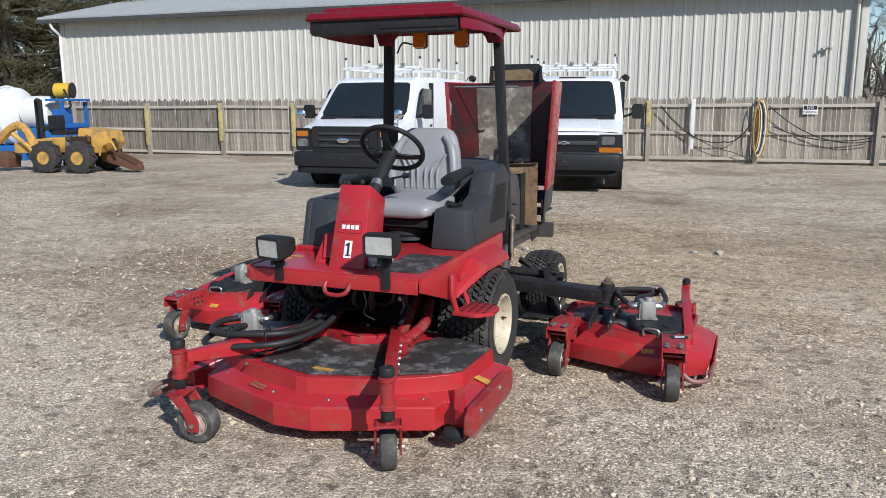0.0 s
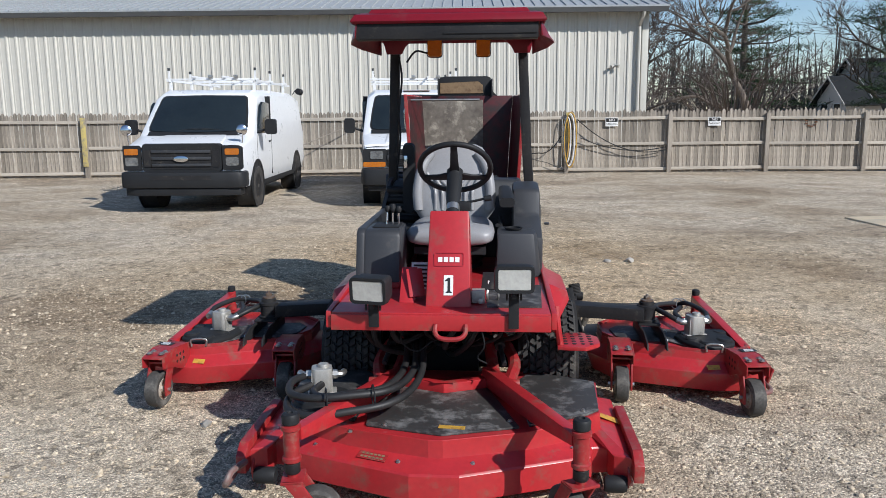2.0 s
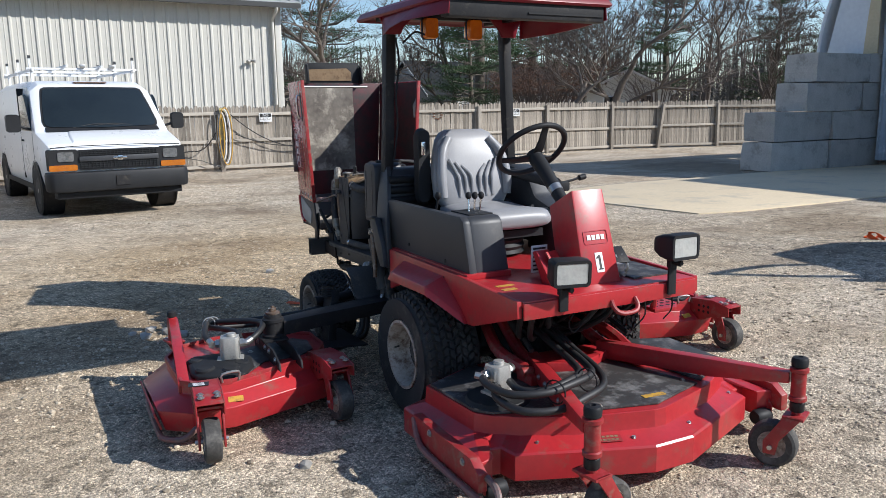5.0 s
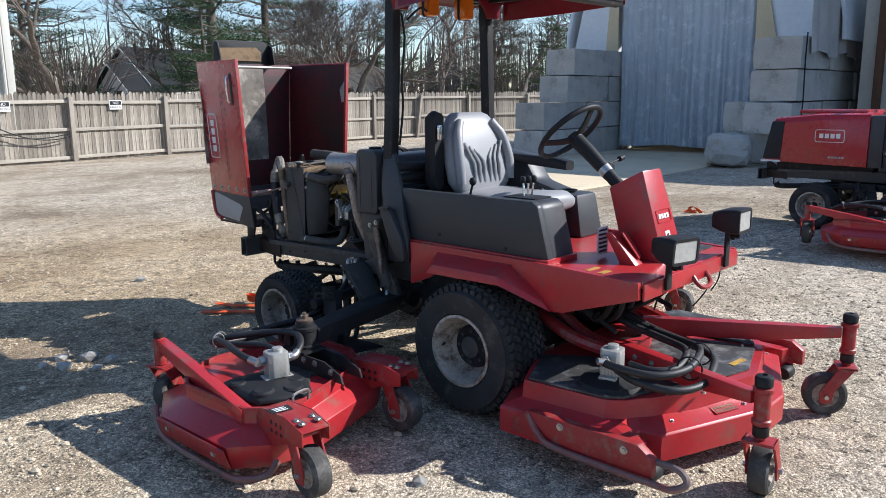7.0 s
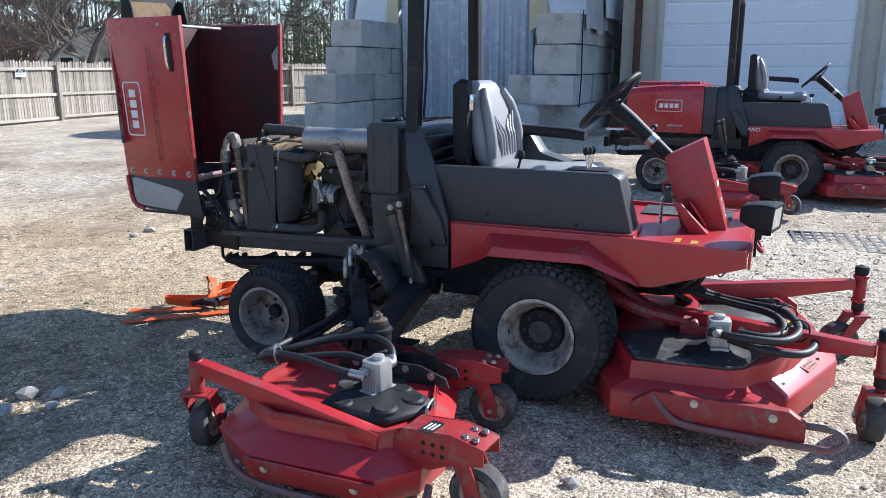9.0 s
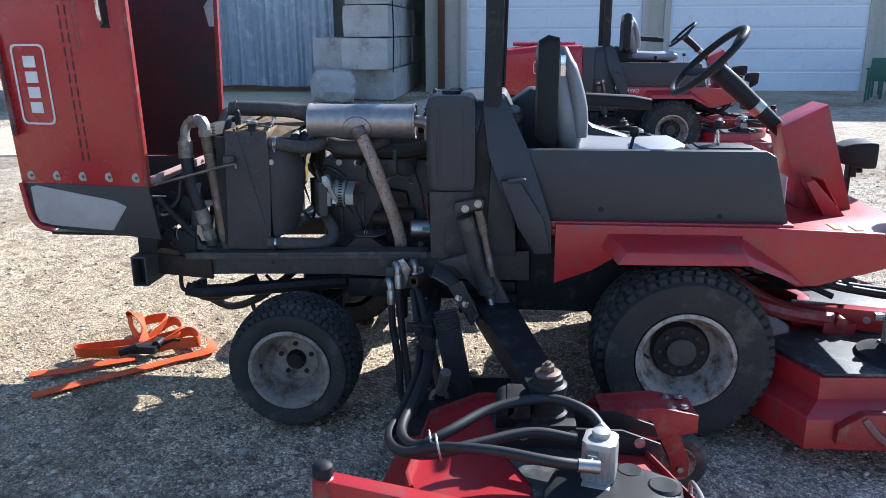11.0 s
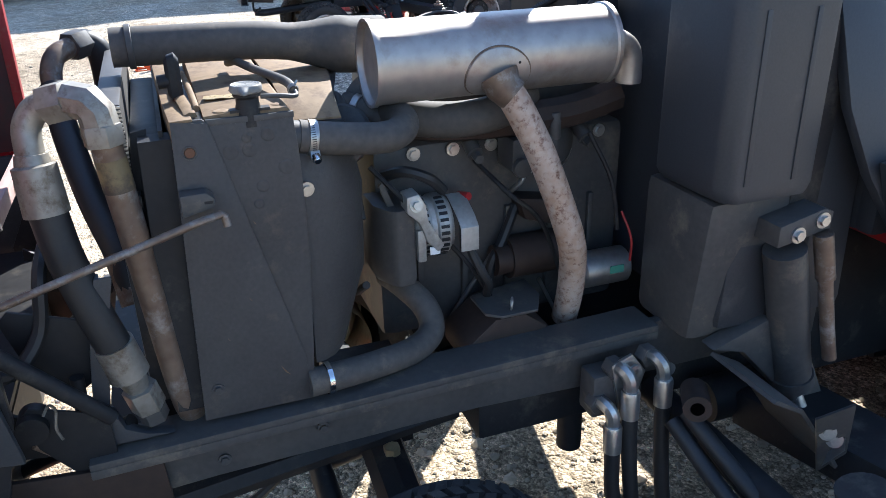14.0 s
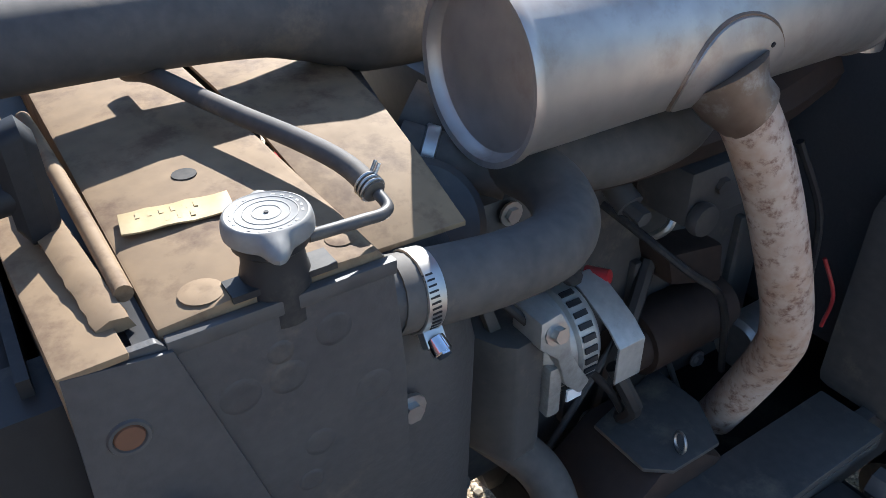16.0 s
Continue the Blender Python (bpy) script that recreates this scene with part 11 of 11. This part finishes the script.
pine(6, 18, pose(31, 53, 0), "tall white pine with layered open boughs", 0.25, 0.34)
pine(9, 15, pose(17.0, 62, 0), "broad dark green evergreen", 0.15, 0.30, dense=11)
pine(14, 9, pose(22.2, 47, 0), "young evergreen beyond the fence", 0.05, 0.32, dense=11)
pine(18, 13, pose(42, 50, 0), "dark evergreen among bare trees", 0.1, 0.28, dense=11)
pine(22, 12, pose(52, 48, 0), "dark evergreen among bare trees", 0.1, 0.30, dense=11)
pine(25, 6.5, pose(37, 31, 0), "small evergreen beyond the fence", 0.05, 0.30, dense=11)
pine(27, 14, pose(-30.5, 26.5, 0), "dense brown-green evergreen beside the warehouse", 0.06, 0.30, BROWN_PINE, 24)
pine(29, 13, pose(-34.5, 25, 0), "dense brown-green evergreen beside the warehouse", 0.06, 0.32, BROWN_PINE, 24)
pine(31, 14, pose(-27.5, 31, 0), "dense brown-green evergreen beside the warehouse", 0.06, 0.30, BROWN_PINE, 24)
pine(33, 15, pose(-36.5, 33, 0), "dense brown-green evergreen beside the warehouse", 0.04, 0.34, BROWN_PINE, 24)
bare_tree(51, 13, 0.22, pose(-29, 29, 0), 5, 0.65)
shrub(4, 5.5, pose(9.0, 36, 0), None, "wide leafless shrub beyond the fence")
shrub(7, 5.0, pose(24, 42, 0), DRYLEAF, "shrub with dry red-brown leaves", 60)
shrub(9, 6.0, pose(27.5, 45, 0), DRYLEAF, "shrub with dry red-brown leaves", 60)
shrub(11, 4.5, pose(30, 38, 0), None, "wide leafless shrub beyond the fence")
shrub(13, 5.0, pose(44, 40, 0), None, "wide leafless shrub beyond the fence")


def build_house(m, w, d, h, rise, label, wall, roof_mat):
    o = thing("house", label, "house", "houses beyond the fence", m)
    part("wall", G().prism([(-w / 2, 0), (w / 2, 0), (w / 2, h), (0, h + rise), (-w / 2, h)], "y", 0, d), wall, o, "pale lap siding")
    t = 0.18
    for s in (-1, 1):
        sl = rise / (w / 2)
        part("roof", G().prism([(s * (w / 2 + 0.5), h - 0.5 * sl), (0, h + rise), (0, h + rise + t), (s * (w / 2 + 0.5), h - 0.5 * sl + t)], "y", -0.5, d + 0.5), roof_mat, o, "dark shingle roof slope")
        part("bargeboard", G().prism([(s * (w / 2 + 0.5), h - 0.5 * sl), (0, h + rise), (0, h + rise + t), (s * (w / 2 + 0.5), h - 0.5 * sl + t)], "y", -0.54, -0.5), HOUSE_W, o, "pale bargeboard")
    for x in (-w * 0.22, w * 0.22):
        win = part("window", G().span((x - 0.5, -0.06, 1.0), (x + 0.5, 0.0, 2.3)), WHITE, o, "white framed window")
        part("pane", G().span((x - 0.42, -0.08, 1.08), (x + 0.42, -0.061, 2.22)), GLASS_DARK, win)
    return o


build_house(pose(29.3, 72.5, 0, 0, 0, -80), 7.2, 20, 3.0, 3.0, "single-storey grey house with long dark roof", HOUSE_W, SHINGLE)
build_house(pose(27.0, 70.2, 0, 0, 0, -80), 4.2, 5, 2.5, 1.9, "small gabled porch wing of a house", HOUSE_W, SHINGLE)
build_house(pose(38.5, 50.5, 0, 0, 0, -40), 6.5, 8, 2.6, 1.6, "small cream outbuilding with white gable", SIDING, ROOFMETAL)


# a far belt of woods closes the view all round
def wood_belt():
    rnd = random.Random(77)
    g = G()
    for k in range(6500):
        a = rnd.uniform(0, 2 * math.pi)
        R = rnd.uniform(76, 125)
        x, y = R * math.cos(a), R * math.sin(a)
        h = rnd.uniform(5, 11)
        for j in range(26):
            u = rnd.random() ** 1.7
            c = Vector((x + rnd.gauss(0, 1.5), y + rnd.gauss(0, 1.5), h * (0.02 + 0.9 * u)))
            d = Vector((rnd.gauss(0, 0.7), rnd.gauss(0, 0.7), rnd.gauss(0.8, 0.5))).normalized() * rnd.uniform(0.5, 1.5)
            s = d.orthogonal().normalized() * rnd.uniform(0.04, 0.16) * (1.4 - u)
            g.add([c - s, c + s, c + d], [(0, 1, 2)])
        g.tube([Vector((x, y, 0)), Vector((x + rnd.gauss(0, 0.6), y, h * 0.9))], [0.16, 0.03], seg=3, step=0, cap=False)
    solid("far_woods", g, WOODS, "hazy grey-brown winter woods far off", "woods", kind="stuff", smooth=0)


WOODS = mat("winter_woods", (0.16, 0.135, 0.115), (0.085, 0.085, 0.065), 0.95, scale=0.06, fine=0.8)
wood_belt()

# ---- fence pieces, last ----
build_fence("weathered grey wooden fence of upright pickets with rails", POSTS_A, yellow=((-17.1, 19.95, 0.13, 0.3, 1.52), (-14.5, 20.15, 0.13, 0.45, 1.56), (-12.2, 20.5, 0.13, 0.3, 1.56), (-9.6, 20.85, 0.13, 0.3, 1.56), (-4.8, 21.45, 0.13, 0.3, 1.60), (-2.2, 21.75, 0.12, 0.95, 1.60), (0.5, 21.85, 0.16, 0.80, 1.62)))
build_fence("weathered wooden fence with one leaning post", POSTS_B, 1)
